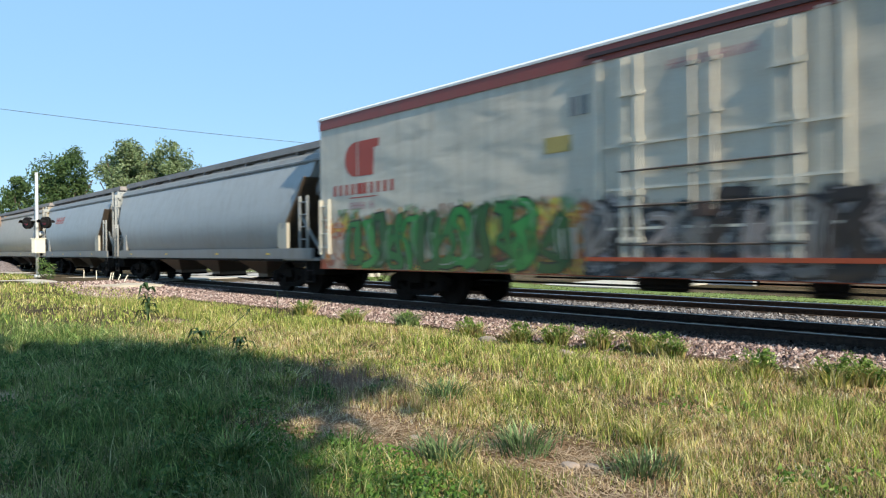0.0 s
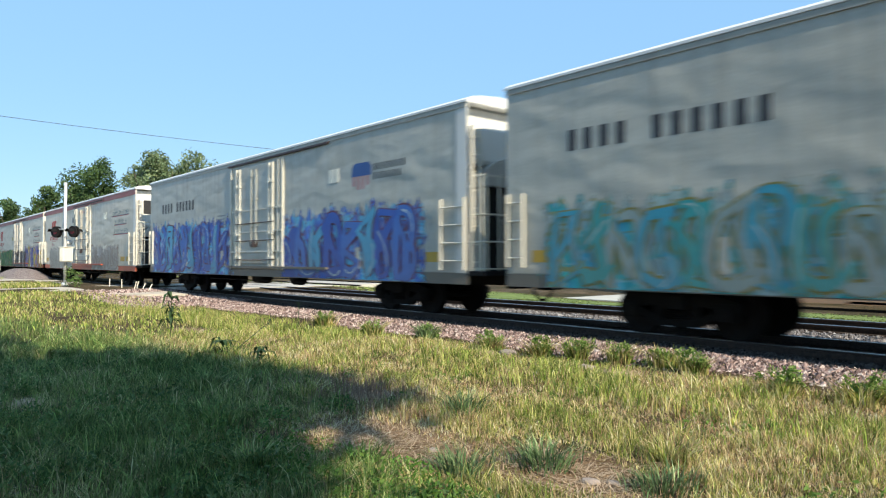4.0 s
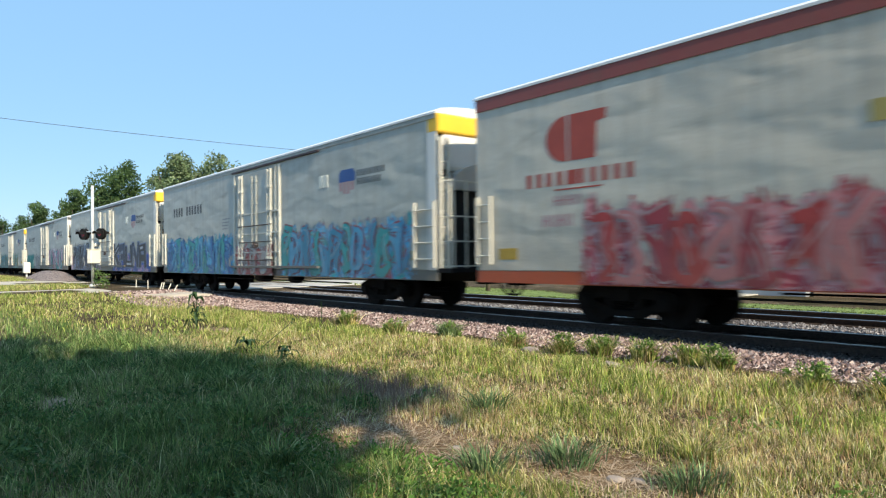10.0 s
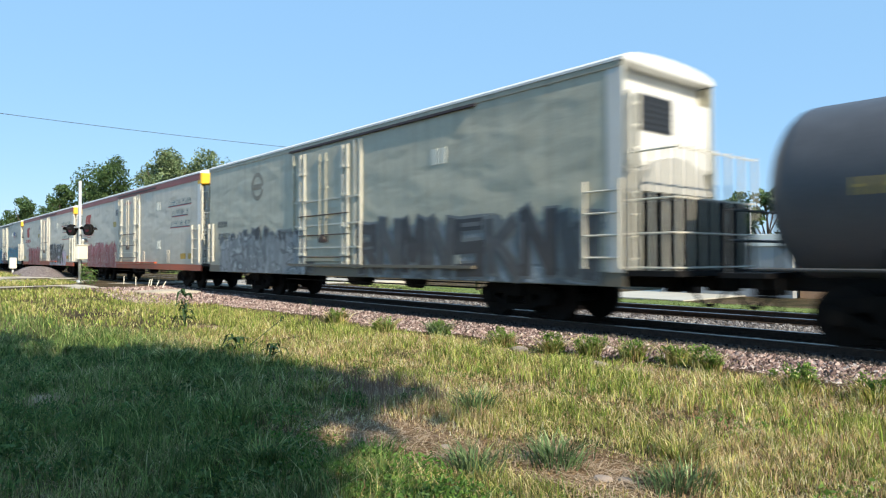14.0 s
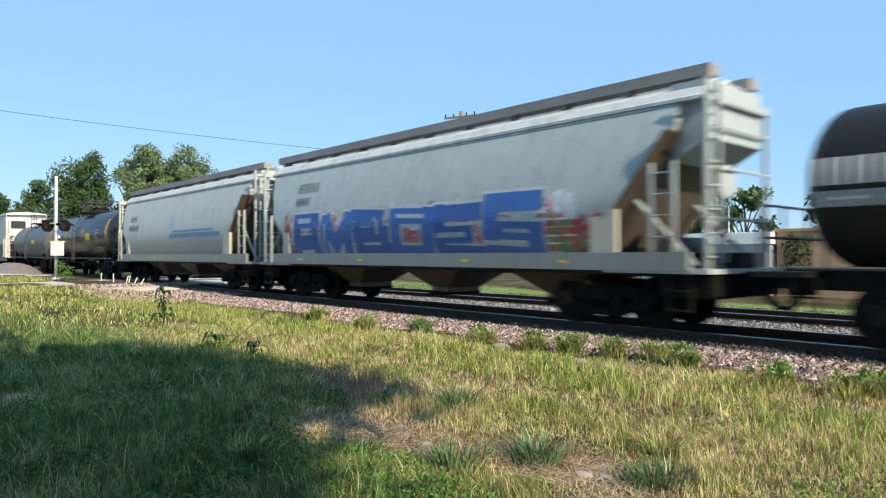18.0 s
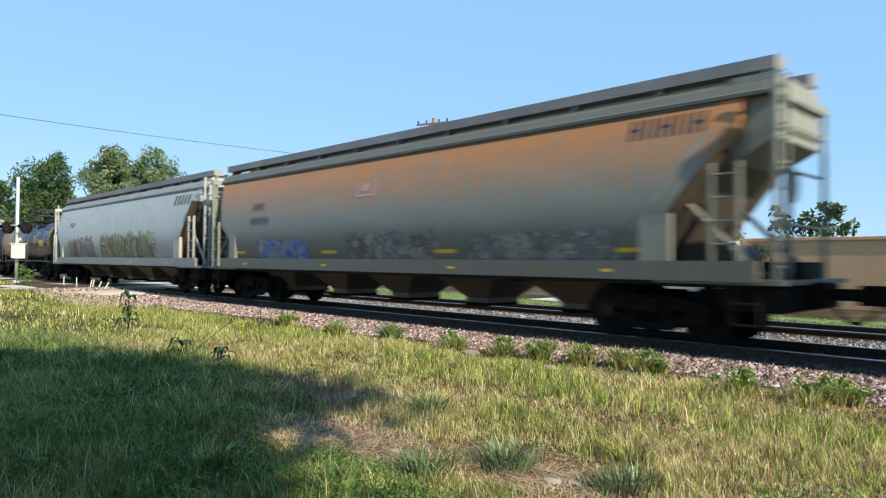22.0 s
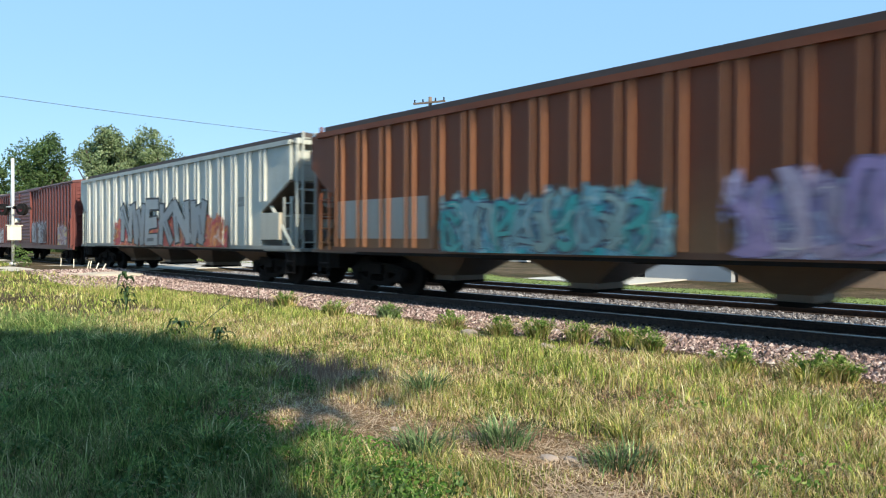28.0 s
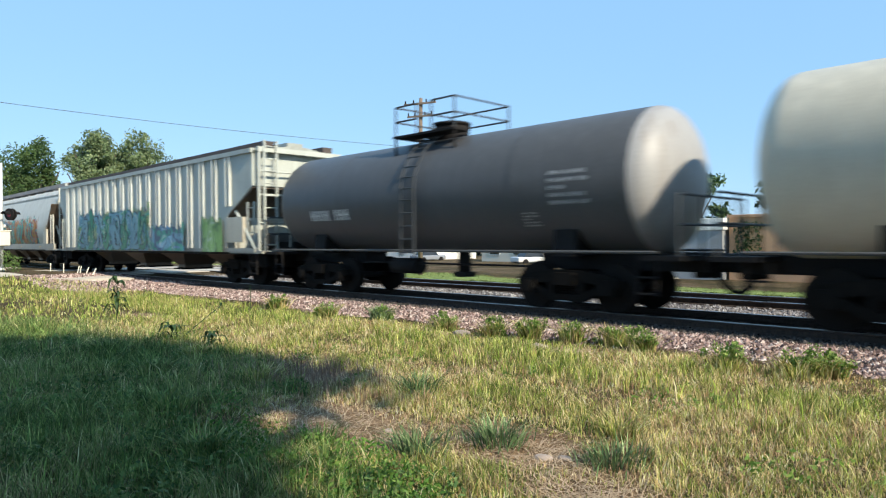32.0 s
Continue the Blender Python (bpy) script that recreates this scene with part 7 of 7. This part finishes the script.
leaf_carpet("meadow_weeds", list(zip(x[keep].tolist(), y[keep].tolist())), 12, 0.022, M_FRESH, "fresh green broad-leaved weeds among the grass", 0.08)
# bushy green plants along the edge of the ballast
spots = [(tx + 0.13 * rng.standard_normal(), ty + 0.10 * rng.standard_normal()) for tx, ty, th, tw, blue in TUFTS if ty > 8 for _ in range(16)]
leaf_carpet("ballast_weeds", spots, 34, 0.026, M_FRESH, "bushy fresh green weeds at the edge of the ballast", 0.30)
# brownish dry weeds standing at the edge of the shade
x, y = -6.75 + 0.75 * rng.standard_normal(700), 4.45 + 0.33 * rng.standard_normal(700)
blades("dry_weeds", x, y, 0.14 + 0.16 * rng.random(700), 0.003 + 0.003 * rng.random(700), simple("dry_weed_brown", (0.27, 0.185, 0.135), 0.9, 0, 0.3, 9), "brown dry weeds standing in the grass", 0.4)
# tangled dry stalks lying in the trodden patches
x, y = np.zeros(0), np.zeros(0)
for cx, cy, wx, wy in BARE:
    x, y = np.append(x, cx + 0.6 * wx * rng.standard_normal(420)), np.append(y, cy + 0.6 * wy * rng.standard_normal(420))
M_STALK = simple("dry_stalk", (0.46, 0.34, 0.22), 0.9, 0, 0.35, 9)
blades("dry_stalks", x, y, 0.02 + 0.035 * rng.random(len(x)), 0.003 + 0.003 * rng.random(len(x)), M_STALK, "dry broken stalks lying on the bare ground", 9.0)


M_WEED = leaf_mat("weed_leaf", [(0, (0.02, 0.05, 0.014)), (1, (0.05, 0.10, 0.03))], 0.15)
weed(-13.85, 4.70, 0.84, 1, (0.06, 0.0), ((0.40, 0.26), (0.58, 0.20), (0.72, 0.22), (0.86, 0.12), (0.99, 0.24)))
weed(-10.86, 4.53, 0.20, 2, (0.03, 0), ((0.45, 0.20), (0.98, 0.26)))
weed(-9.62, 4.62, 0.18, 3, (0.04, 0), ((0.5, 0.18), (0.98, 0.22)))
weed(-10.85, 4.58, 0.55, 4, (0, 0.8), ((0.86, 0.07), (0.99, 0.12)))
weed(-14.6, 8.0, 0.6, 5, (0, 0), ((0.5, 0.10), (0.75, 0.09), (0.95, 0.08)))
for k, (x, tilt) in enumerate(((-37.4, 0.02), (-35.2, 0.0), (-33.4, 0.12), (-33.0, 0.10), (-32.4, 0.2), (-31.6, 0.24))):
    bm = B()
    rod(bm, (x, 9.6, -0.3), (x + 0.3 * tilt, 9.6 + 1.2 * tilt, 0.42 - 0.6 * tilt), 0.022, 6)
    solid("marker_stake", bm, M_BOXWHITE, label="thin pale marker stake beside the crossing", category="stake", group="marker stakes")
bush = leaves_mesh("roadside_bush", [(-38.6 + 0.25 * math.sin(k * 2.1), 8.2 + 0.25 * math.cos(k * 1.3), 0.1 + 0.09 * k) for k in range(9)], [0.28] * 9, 40, 0.06, M_LEAF, rng)
tagged(new("bush", bush), label="small green bush at the foot of the signal", category="bush")
# flat stones and straw in the bare patches
for k, (x, y, s) in enumerate(((-3.02, 4.05, 0.06), (-2.9, 4.15, 0.045), (-6.2, 8.2, 0.13), (-8.1, 8.5, 0.14), (-4.4, 3.7, 0.04))):
    bm = B()
    bmesh.ops.create_icosphere(bm, subdivisions=2, radius=1.0)
    for v in bm.verts:
        v.co = Vector((v.co.x * s * 1.3, v.co.y * s, v.co.z * s * 0.45)) * (1 + 0.2 * noise.noise(v.co * 2 + Vector((k, 0, 0))))
        v.co += Vector((x, y, ground_z(x, y) + s * 0.15))
    solid("stone", bm, simple("pale_stone", (0.36, 0.29, 0.24), 0.9, 0, 0.2, 14, 0.4), label="pale flat stone lying in the grass", category="stone", group="loose stones")
n = 2600
x, y = wedge(n, 3.3, 9, 12, 80)
d = density(x, y)
keep = d < 0.02
x, y = x[keep], y[keep]
for cx, cy, a, b in BARE:
    x = np.append(x, cx + 0.55 * a * rng.standard_normal(330))
    y = np.append(y, cy + 0.55 * b * rng.standard_normal(330))
M_STRAW = simple("dry_straw", (0.50, 0.37, 0.25), 0.9, 0, 0.25, 9)
blades("dry_straw", x, y, 0.015 + 0.03 * rng.random(len(x)), 0.004 + 0.002 * rng.random(len(x)), M_STRAW, "dry straw lying on the bare ground", 7.0)
# place along the train of each car's leading end at the start, in metres
CARS = [
    (-101.0, lambda x: covered_hopper(x, 18.0, (0.40, 0.34, 0.27), "tan", label="tan covered hopper with a dusty round body")),
    (-82.0, lambda x: covered_hopper(x, 18.0, (0.30, 0.20, 0.14), "brown_front", label="brown covered hopper with a dusty round body")),
    (-65.5, lambda x: covered_hopper(x, 16.0, (0.42, 0.36, 0.28), "tan_b", label="tan covered hopper, faded and dusty", bays=3)),
    (-49.0, lambda x: covered_hopper(x, 13.9, GREY_T, "grey_short", bays=3, marks=((3.0, 3.0, 0.4, "xxxxxx", M_RED_INK),), label="short grey covered hopper with red lettering")),
    (-34.6, lambda x: covered_hopper(x, 18.4, GREY_T, "grey_lead", bays=3, label="grey covered hopper with a smooth round body")),
    (-16.05, lambda x: reefer(x, "red", [(0.1, 9.6, 0.9, 2.35, [YEL, ORANGE, (0.42, 0.30, 0.22)], (0.30, 0.07, 0.04), -1.0), (0.9, 8.9, 0.82, 2.4, [(0.025, 0.20, 0.045), (0.03, 0.30, 0.06), DKGREEN], (0.02, 0.03, 0.02), 1.5), (8.7, 15.0, 0.9, 2.3, [(0.20, 0.20, 0.20), DARK, (0.34, 0.30, 0.29)], DARK, 1.6), (14.2, 20.9, 1.0, 2.7, [VIOLET, BLUE, YEL, WHT], (0.2, 0.1, 0.3), 1.5), (18.5, 21.5, 1.0, 2.2, [YEL, ORANGE], REDC, 1.2)], mark=-0.9, label="weathered grey refrigerator car with red sill and green graffiti")),
    (6.5, lambda x: reefer(x, "red", [(1.5, 8.6, 1.1, 2.35, [(0.42, 0.42, 0.38), (0.40, 0.38, 0.34)], (0.27, 0.26, 0.23), 2.0), (13.2, 19.0, 1.1, 2.3, [(0.44, 0.42, 0.38), (0.42, 0.38, 0.34)], (0.30, 0.22, 0.18), 2.2)], mark=0.1, label="weathered grey refrigerator car with red sill and faint graffiti")),
    (30.55, lambda x: reefer(x, "grey", [(0.2, 9.4, 0.95, 3.1, [BLUE, (0.05, 0.16, 0.5), SKY], (0.14, 0.03, 0.05), 1.0), (12.9, 20.5, 0.95, 3.0, [BLUE, (0.05, 0.16, 0.5), SKY], (0.14, 0.03, 0.05), 1.1)], label="grey refrigerator car covered in blue graffiti")),
    (53.5, lambda x: reefer(x, "grey", [(0.9, 8.9, 1.0, 2.6, [(0.04, 0.32, 0.45), TEAL, (0.25, 0.35, 0.35)], (0.25, 0.22, 0.05), 1.1), (12.9, 17.5, 1.0, 2.6, [TEAL, (0.3, 0.5, 0.5), (0.28, 0.3, 0.14)], (0.2, 0.24, 0.1), 1.2)], "yellow", label="grey refrigerator car with pale blue graffiti and a yellow end")),
    (77.05, lambda x: reefer(x, "grey", [(0.5, 5.2, 1.1, 2.3, [TEAL, (0.04, 0.40, 0.38)], (0.05, 0.25, 0.25), 0.9), (5.6, 8.9, 1.05, 2.25, [(0.35, 0.37, 0.365), (0.37, 0.39, 0.385)], DARK, 0.7), (13.1, 20.0, 0.95, 2.7, [PINK, (0.6, 0.5, 0.55), TEAL], (0.06, 0.05, 0.07), 0.9)], label="grey refrigerator car with teal and pink graffiti")),
    (100.25, lambda x: reefer(x, "grey", [(0.1, 1.6, 0.95, 2.1, [(0.42, 0.24, 0.34), (0.46, 0.3, 0.4)], PINK, 0.8), (8.2, 9.7, 0.95, 2.0, [(0.42, 0.24, 0.34), (0.46, 0.3, 0.4)], PINK, 0.8), (0.6, 8.9, 0.95, 2.85, [(0.014, 0.018, 0.03), (0.02, 0.03, 0.07), (0.03, 0.055, 0.14)], (0.24, 0.33, 0.40), 1.1), (0.6, 9.2, 0.9, 1.4, [(0.04, 0.09, 0.32), (0.05, 0.12, 0.38)], (0.30, 0.38, 0.48), -0.8), (12.6, 21.1, 0.95, 1.95, [(0.46, 0.26, 0.38), BLUE, (0.04, 0.07, 0.30)], (0.05, 0.06, 0.2), 0.9)], "yellow", blocks=((13.0, 20.1, 1.0, 2.46, "KAUNA", [spray((0.02, 0.025, 0.04)), spray((0.035, 0.05, 0.10))], spray((0.22, 0.28, 0.42)), spray((0.45, 0.48, 0.55))),), label="grey refrigerator car with dark blue graffiti and a yellow end")),
    (123.3, lambda x: reefer(x, "grey", [(0.4, 9.3, 0.95, 2.5, [(0.03, 0.2, 0.45), SKY, TEAL], (0.03, 0.08, 0.25), 1.3), (9.3, 12.8, 0.95, 2.0, [(0.4, 0.08, 0.08), (0.42, 0.4, 0.38)], (0.2, 0.04, 0.05), 1.2), (12.9, 21.0, 0.95, 2.6, [TEAL, SKY, (0.04, 0.25, 0.4)], (0.3, 0.05, 0.06), 1.2)], "yellow", label="grey refrigerator car with bright blue graffiti and a yellow end")),
    (146.5, lambda x: reefer(x, "red", [(2.9, 9.0, 1.05, 2.45, [REDC, (0.55, 0.2, 0.2), (0.35, 0.04, 0.06)], (0.4, 0.3, 0.3), 1.6), (12.9, 19.5, 1.05, 2.1, [PINK, (0.42, 0.36, 0.42), SILVER], (0.35, 0.28, 0.34), 1.2)], "yellow", blocks=((13.2, 18.4, 0.95, 2.5, "RMNSK", [spray((0.02, 0.02, 0.025)), spray((0.10, 0.11, 0.12))], spray((0.36, 0.38, 0.39)), None),), label="weathered grey refrigerator car with red sill, red and black graffiti")),
    (170.85, lambda x: reefer(x, "red", [(1.5, 8.9, 1.05, 2.35, [(0.42, 0.10, 0.11), (0.46, 0.2, 0.2), (0.40, 0.07, 0.09)], (0.5, 0.35, 0.34), 1.6)], "yellow", mark=-1.05, label="weathered grey refrigerator car with red sill and faded red graffiti")),
    (193.6, lambda x: reefer(x, "olive", [(1.0, 8.4, 0.85, 2.3, [(0.17, 0.19, 0.20), (0.22, 0.24, 0.25)], (0.09, 0.10, 0.11), 0.6), (11.2, 19.6, 0.95, 2.3, [(0.17, 0.19, 0.20), (0.22, 0.24, 0.25)], (0.09, 0.10, 0.11), 0.6)], blocks=((2.2, 8.6, 0.88, 2.38, "NWMUEN", [spray((0.05, 0.055, 0.065)), spray((0.09, 0.10, 0.11))], spray((0.20, 0.215, 0.22)), spray((0.15, 0.16, 0.17))), (11.0, 19.3, 0.88, 2.38, "RNMNSKNW", [spray((0.05, 0.055, 0.065)), spray((0.09, 0.10, 0.11))], spray((0.20, 0.215, 0.22)), spray((0.15, 0.16, 0.17)))), L=19.8, label="olive-grey refrigerator car with slate grey graffiti")),
    (215.4, lambda x: tank_car(x, 12.9, (0.095, 0.098, 0.108), "slate", 1.40, cz=2.35, panel=((8.0, 9.1, 2.15, 2.48, M_YELLOW), (4.9, 7.0, 1.46, 2.2, simple("pale_tag", (0.22, 0.25, 0.28), 0.6))), marks=((1.6, 2.19, 0.25, "xxxx xxxxx", simple("faint_yellow", (0.38, 0.3, 0.1), 0.6)),), label="slate grey tank car with a dome platform")),
    (229.2, lambda x: tank_car(x, 15.4, (0.022, 0.022, 0.026), "black_long", 1.40, bands=True, panel=((10.0, 11.0, 2.2, 2.6, M_YELLOW), (12.0, 13.2, 2.1, 2.8, simple("stencil_grey", (0.42, 0.42, 0.42), 0.6))), label="glossy black tank car with yellow bands", rough=0.25)),
    (246.1, lambda x: covered_hopper(x, 15.4, PALE, "pale_a", bays=3, roof_tone=(0.62, 0.63, 0.6), marks=((2.0, 2.9, 0.30, "xxxx", M_INK), (2.0, 2.45, 0.30, "xxxxxx", M_INK)), emblem=((7.6, 12.8, 2.05, 2.22, simple("faded_blue", (0.14, 0.24, 0.38), 0.6)), (7.9, 12.2, 2.28, 2.36, simple("faded_blue", (0.14, 0.24, 0.38), 0.6)), (7.4, 8.0, 2.45, 3.0, simple("faint_blue", (0.33, 0.42, 0.47), 0.6))), label="pale grey covered hopper with a faded blue stripe")),
    (262.1, lambda x: covered_hopper(x, 15.6, (0.40, 0.45, 0.45), "pale_b", bays=3, roof_tone=(0.6, 0.63, 0.62), blocks=((2.2, 12.2, 1.08, 2.66, "AMBOES", [spray((0.035, 0.12, 0.40)), spray((0.045, 0.15, 0.46))], spray((0.60, 0.63, 0.64)), spray((0.42, 0.48, 0.54))),), graf=((1.4, 13.2, 1.08, 2.66, [(0.40, 0.06, 0.06), (0.55, 0.58, 0.6), (0.35, 0.05, 0.06)], (0.5, 0.5, 0.52), 0.8), (11.9, 13.7, 1.08, 2.2, [(0.34, 0.04, 0.07), (0.16, 0.2, 0.08), (0.38, 0.06, 0.06)], REDC, 1.0)), marks=((2.3, 3.2, 0.3, "xxxxx", M_INK), (2.3, 2.8, 0.26, "xxxx", M_INK)), label="pale covered hopper with large blue and white graffiti letters")),
    (278.6, lambda x: tank_car(x, 10.45, (0.016, 0.014, 0.013), "dusty_black", 1.23, cz=2.38, head=(0.12, 0.10, 0.085), panel=((6.8, 7.75, 2.08, 2.45, M_YELLOW), (7.85, 9.0, 2.0, 2.6, simple("stencil_grey", (0.42, 0.42, 0.42), 0.6))), marks=((0.5, 2.33, 0.40, "xxxx xxxx", M_PALE_INK), (0.5, 2.02, 0.23, "xxxxxx xxxxxxx", M_PALE_INK)), label="dusty black tank car with a brown head", rough=0.5)),
    (290.6, lambda x: tank_car(x, 11.2, (0.014, 0.014, 0.017), "black_short", 1.24, cz=2.32, bands=True, panel=((8.1, 9.0, 2.05, 2.4, M_YELLOW), (8.85, 10.0, 2.2, 2.95, simple("stencil_grey", (0.42, 0.42, 0.42), 0.6)), (7.0, 8.35, 2.25, 2.95, simple("stencil_grey", (0.42, 0.42, 0.42), 0.6))), marks=((1.5, 2.23, 0.30, "xxxx xxx", M_PALE_INK), (1.55, 1.88, 0.11, "xxxxxxxxxx xxxxxxxxxxxx", M_PALE_INK), (1.55, 1.74, 0.11, "xxxxxx xxxxxxxxxxxxx", M_PALE_INK)), label="black tank car with yellow bands and stencils", rough=0.25)),
    (303.0, lambda x: covered_hopper(x, 19.0, PALE, "pale_c", graf=((2.9, 7.4, 1.1, 2.45, [(0.40, 0.40, 0.38), (0.36, 0.30, 0.25), (0.34, 0.17, 0.08)], (0.10, 0.07, 0.06), 1.2), (8.0, 15.0, 1.1, 2.55, [(0.30, 0.31, 0.16), (0.34, 0.34, 0.2), (0.3, 0.2, 0.1)], (0.09, 0.09, 0.06), 1.0)), marks=((16.1, 3.38, 0.38, "bbbbb", M_INK), (2.9, 2.9, 0.28, "xxxx", M_INK)), label="pale grey covered hopper with faint graffiti")),
    # low here: dirt, plus shade painted where the body curves under
    (322.6, lambda x: covered_hopper(x, 18.75, (0.215, 0.22, 0.185), "orange", low=(0.125, 0.105, 0.08), rust=(0.47, 0.20, 0.065), rust_amount=0.95, graf=((3.3, 6.4, 1.3, 2.0, [BLUE, (0.20, 0.22, 0.26)], (0.2, 0.2, 0.25), 1.6), (8.0, 11.6, 1.3, 2.1, [(0.12, 0.11, 0.11), (0.24, 0.22, 0.20)], (0.07, 0.06, 0.06), 1.8), (12.3, 16.2, 1.3, 2.0, [(0.16, 0.15, 0.15), (0.26, 0.24, 0.22)], (0.09, 0.08, 0.08), 1.8)), marks=((3.0, 2.85, 0.24, "xxxx", M_INK), (3.0, 2.4, 0.24, "xxxxxx", M_INK), (16.1, 3.45, 0.36, "xxxxx", M_INK)), emblem=((8.35, 9.15, 2.95, 3.02, FADED_RED), (8.35, 8.43, 3.02, 3.4, FADED_RED), (9.07, 9.15, 3.02, 3.4, FADED_RED), (8.6, 8.9, 3.1, 3.3, FADED_RED)) + tuple((px, px + 0.7, 1.52, 1.60, M_YELLOW) for px in (1.85, 6.9, 9.05, 11.35, 13.8, 15.85)), label="grey covered hopper streaked orange with rust")),
    (343.0, lambda x: covered_hopper(x, 18.5, CREAM_T, "cream_a", marks=((3.0, 2.35, 0.24, "xxxx xxxxx", M_INK), (3.0, 2.05, 0.14, "xxxxxx", M_INK), (10.0, 2.3, 0.34, "xxxx", M_INK), (13.4, 2.0, 0.2, "xxxxxxx", M_INK)), low=(0.23, 0.18, 0.12), label="cream covered hopper with a dusty round body")),
    (362.6, lambda x: covered_hopper(x, 18.5, CREAM_T, "cream_b", marks=((2.9, 2.35, 0.24, "xxx xxxxx", M_INK), (13.2, 2.0, 0.24, "xxxxx", M_INK), (5.6, 2.1, 0.24, "xxxxxxxxxxxxxxxxxxxxx", simple("faded_letters", (0.26, 0.26, 0.24), 0.6))), label="cream covered hopper with faded lettering")),
    (381.6, lambda x: boxcar(x, 18.8, label="dark red ribbed boxcar with a corrugated door")),
    (401.7, lambda x: covered_hopper(x, 19.8, (0.45, 0.485, 0.45), "grey_ribbed", ribs=19, bays=4, rib_tone=(0.66, 0.68, 0.63), blocks=((5.9, 14.2, 1.15, 2.95, "NWEKNW", [spray((0.33, 0.36, 0.36)), spray((0.27, 0.30, 0.31))], spray((0.03, 0.035, 0.04)), spray((0.12, 0.14, 0.15))),), graf=((4.8, 15.8, 1.1, 2.25, [(0.46, 0.06, 0.03), (0.5, 0.16, 0.03), (0.40, 0.03, 0.04)], (0.3, 0.03, 0.03), 0.8),), marks=((2.8, 2.2, 0.26, "xxx", M_INK), (16.0, 2.4, 0.3, "xxx", M_INK)), label="light grey ribbed covered hopper with silver and red graffiti")),
    (422.1, lambda x: covered_hopper(x, 19.8, (0.19, 0.056, 0.024), "brown_ribbed", ribs=19, bays=4, low=(0.23, 0.125, 0.058), rib_tone=(0.37, 0.165, 0.085), roof_tone=(0.10, 0.06, 0.05), panel=(1.3, 4.7, 1.39, 2.35), graf=((5.1, 10.6, 1.1, 2.4, [TEAL, (0.12, 0.3, 0.36), (0.2, 0.35, 0.36)], (0.05, 0.06, 0.12), 1.6), (11.3, 16.4, 1.1, 2.5, [VIOLET, (0.4, 0.36, 0.5), (0.3, 0.26, 0.4)], (0.2, 0.16, 0.3), 1.4)), label="brown ribbed covered hopper with teal and violet graffiti")),
    (442.4, lambda x: covered_hopper(x, 18.8, (0.55, 0.545, 0.48), "cream_c", roof_tone=(0.6, 0.6, 0.55), graf=((2.3, 6.9, 1.1, 2.5, [(0.05, 0.28, 0.30), (0.04, 0.09, 0.13), (0.50, 0.12, 0.05)], (0.48, 0.05, 0.06), 1.2), (6.6, 15.6, 1.1, 2.95, [(0.26, 0.42, 0.30), (0.05, 0.36, 0.30), (0.5, 0.22, 0.04), (0.48, 0.18, 0.03)], (0.34, 0.06, 0.12), 0.9)), marks=((5.4, 3.1, 0.3, "-----", simple("orange_stain", (0.46, 0.32, 0.14), 0.7, 0, 0.3, 3)), (1.4, 2.35, 0.2, "xxxx", M_INK), (1.4, 2.0, 0.2, "xxxxx", M_INK)), label="cream covered hopper with teal, pink and orange graffiti")),
    (462.0, lambda x: covered_hopper(x, 19.8, (0.45, 0.485, 0.45), "grey_ribbed_b", ribs=19, bays=4, rib_tone=(0.66, 0.68, 0.63), graf=((2.9, 12.0, 1.08, 2.95, [(0.10, 0.27, 0.36), (0.13, 0.31, 0.38), (0.03, 0.24, 0.15), (0.18, 0.28, 0.11)], (0.03, 0.04, 0.08), 0.9), (10.6, 14.8, 1.08, 2.1, [(0.14, 0.31, 0.42), (0.04, 0.27, 0.2), (0.10, 0.22, 0.36)], (0.04, 0.05, 0.12), 0.6), (16.1, 17.62, 1.06, 2.32, [(0.20, 0.36, 0.10), (0.14, 0.28, 0.08)], (0.06, 0.14, 0.05), 0.6)), label="light grey ribbed covered hopper with blue and green graffiti")),
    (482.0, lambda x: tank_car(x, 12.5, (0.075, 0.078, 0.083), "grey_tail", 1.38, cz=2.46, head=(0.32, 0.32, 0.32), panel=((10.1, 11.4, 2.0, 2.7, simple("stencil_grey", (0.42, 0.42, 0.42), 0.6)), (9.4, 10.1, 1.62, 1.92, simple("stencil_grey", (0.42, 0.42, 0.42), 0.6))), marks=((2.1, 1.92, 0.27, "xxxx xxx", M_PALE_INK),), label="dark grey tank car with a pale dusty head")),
    (495.5, lambda x: tank_car(x, 13.2, (0.58, 0.53, 0.42), "tan_tail", 1.5, label="tan tank car with a dome platform")),
]
# metres that the train has moved, every four seconds
RUN = [(0, 0.0), (4, 63.21), (8, 126.32), (12, 189.18), (16, 251.72), (20, 313.89), (24, 375.86), (28, 437.77), (32, 499.70)]
TRAIN = [(x, build(x)) for x, build in CARS]


def run(t):
    return float(np.interp(t, [a for a, b in RUN], [b for a, b in RUN]))


def motions():
    for x, car in TRAIN:
        walk(car, [(t, pose(x - d, TRACK_Y, 0)) for t, d in RUN])
    # the wheels roll; all wheelsets on the same side of their trucks turn alike
    for s, sets in WHEELSETS.items():
        walk(sets[0], [(k / FPS, pose(s * 0.889, 0, WHEEL_R, 0, math.degrees(-run(k / FPS) / WHEEL_R), 0)) for k in range(32 * FPS + 1)])
        lead = sets[0].animation_data
        for other in sets[1:]:
            other.rotation_mode = "QUATERNION"
            keys = other.animation_data_create()
            keys.action = lead.action
            keys.action_slot = lead.action_slot


motions()
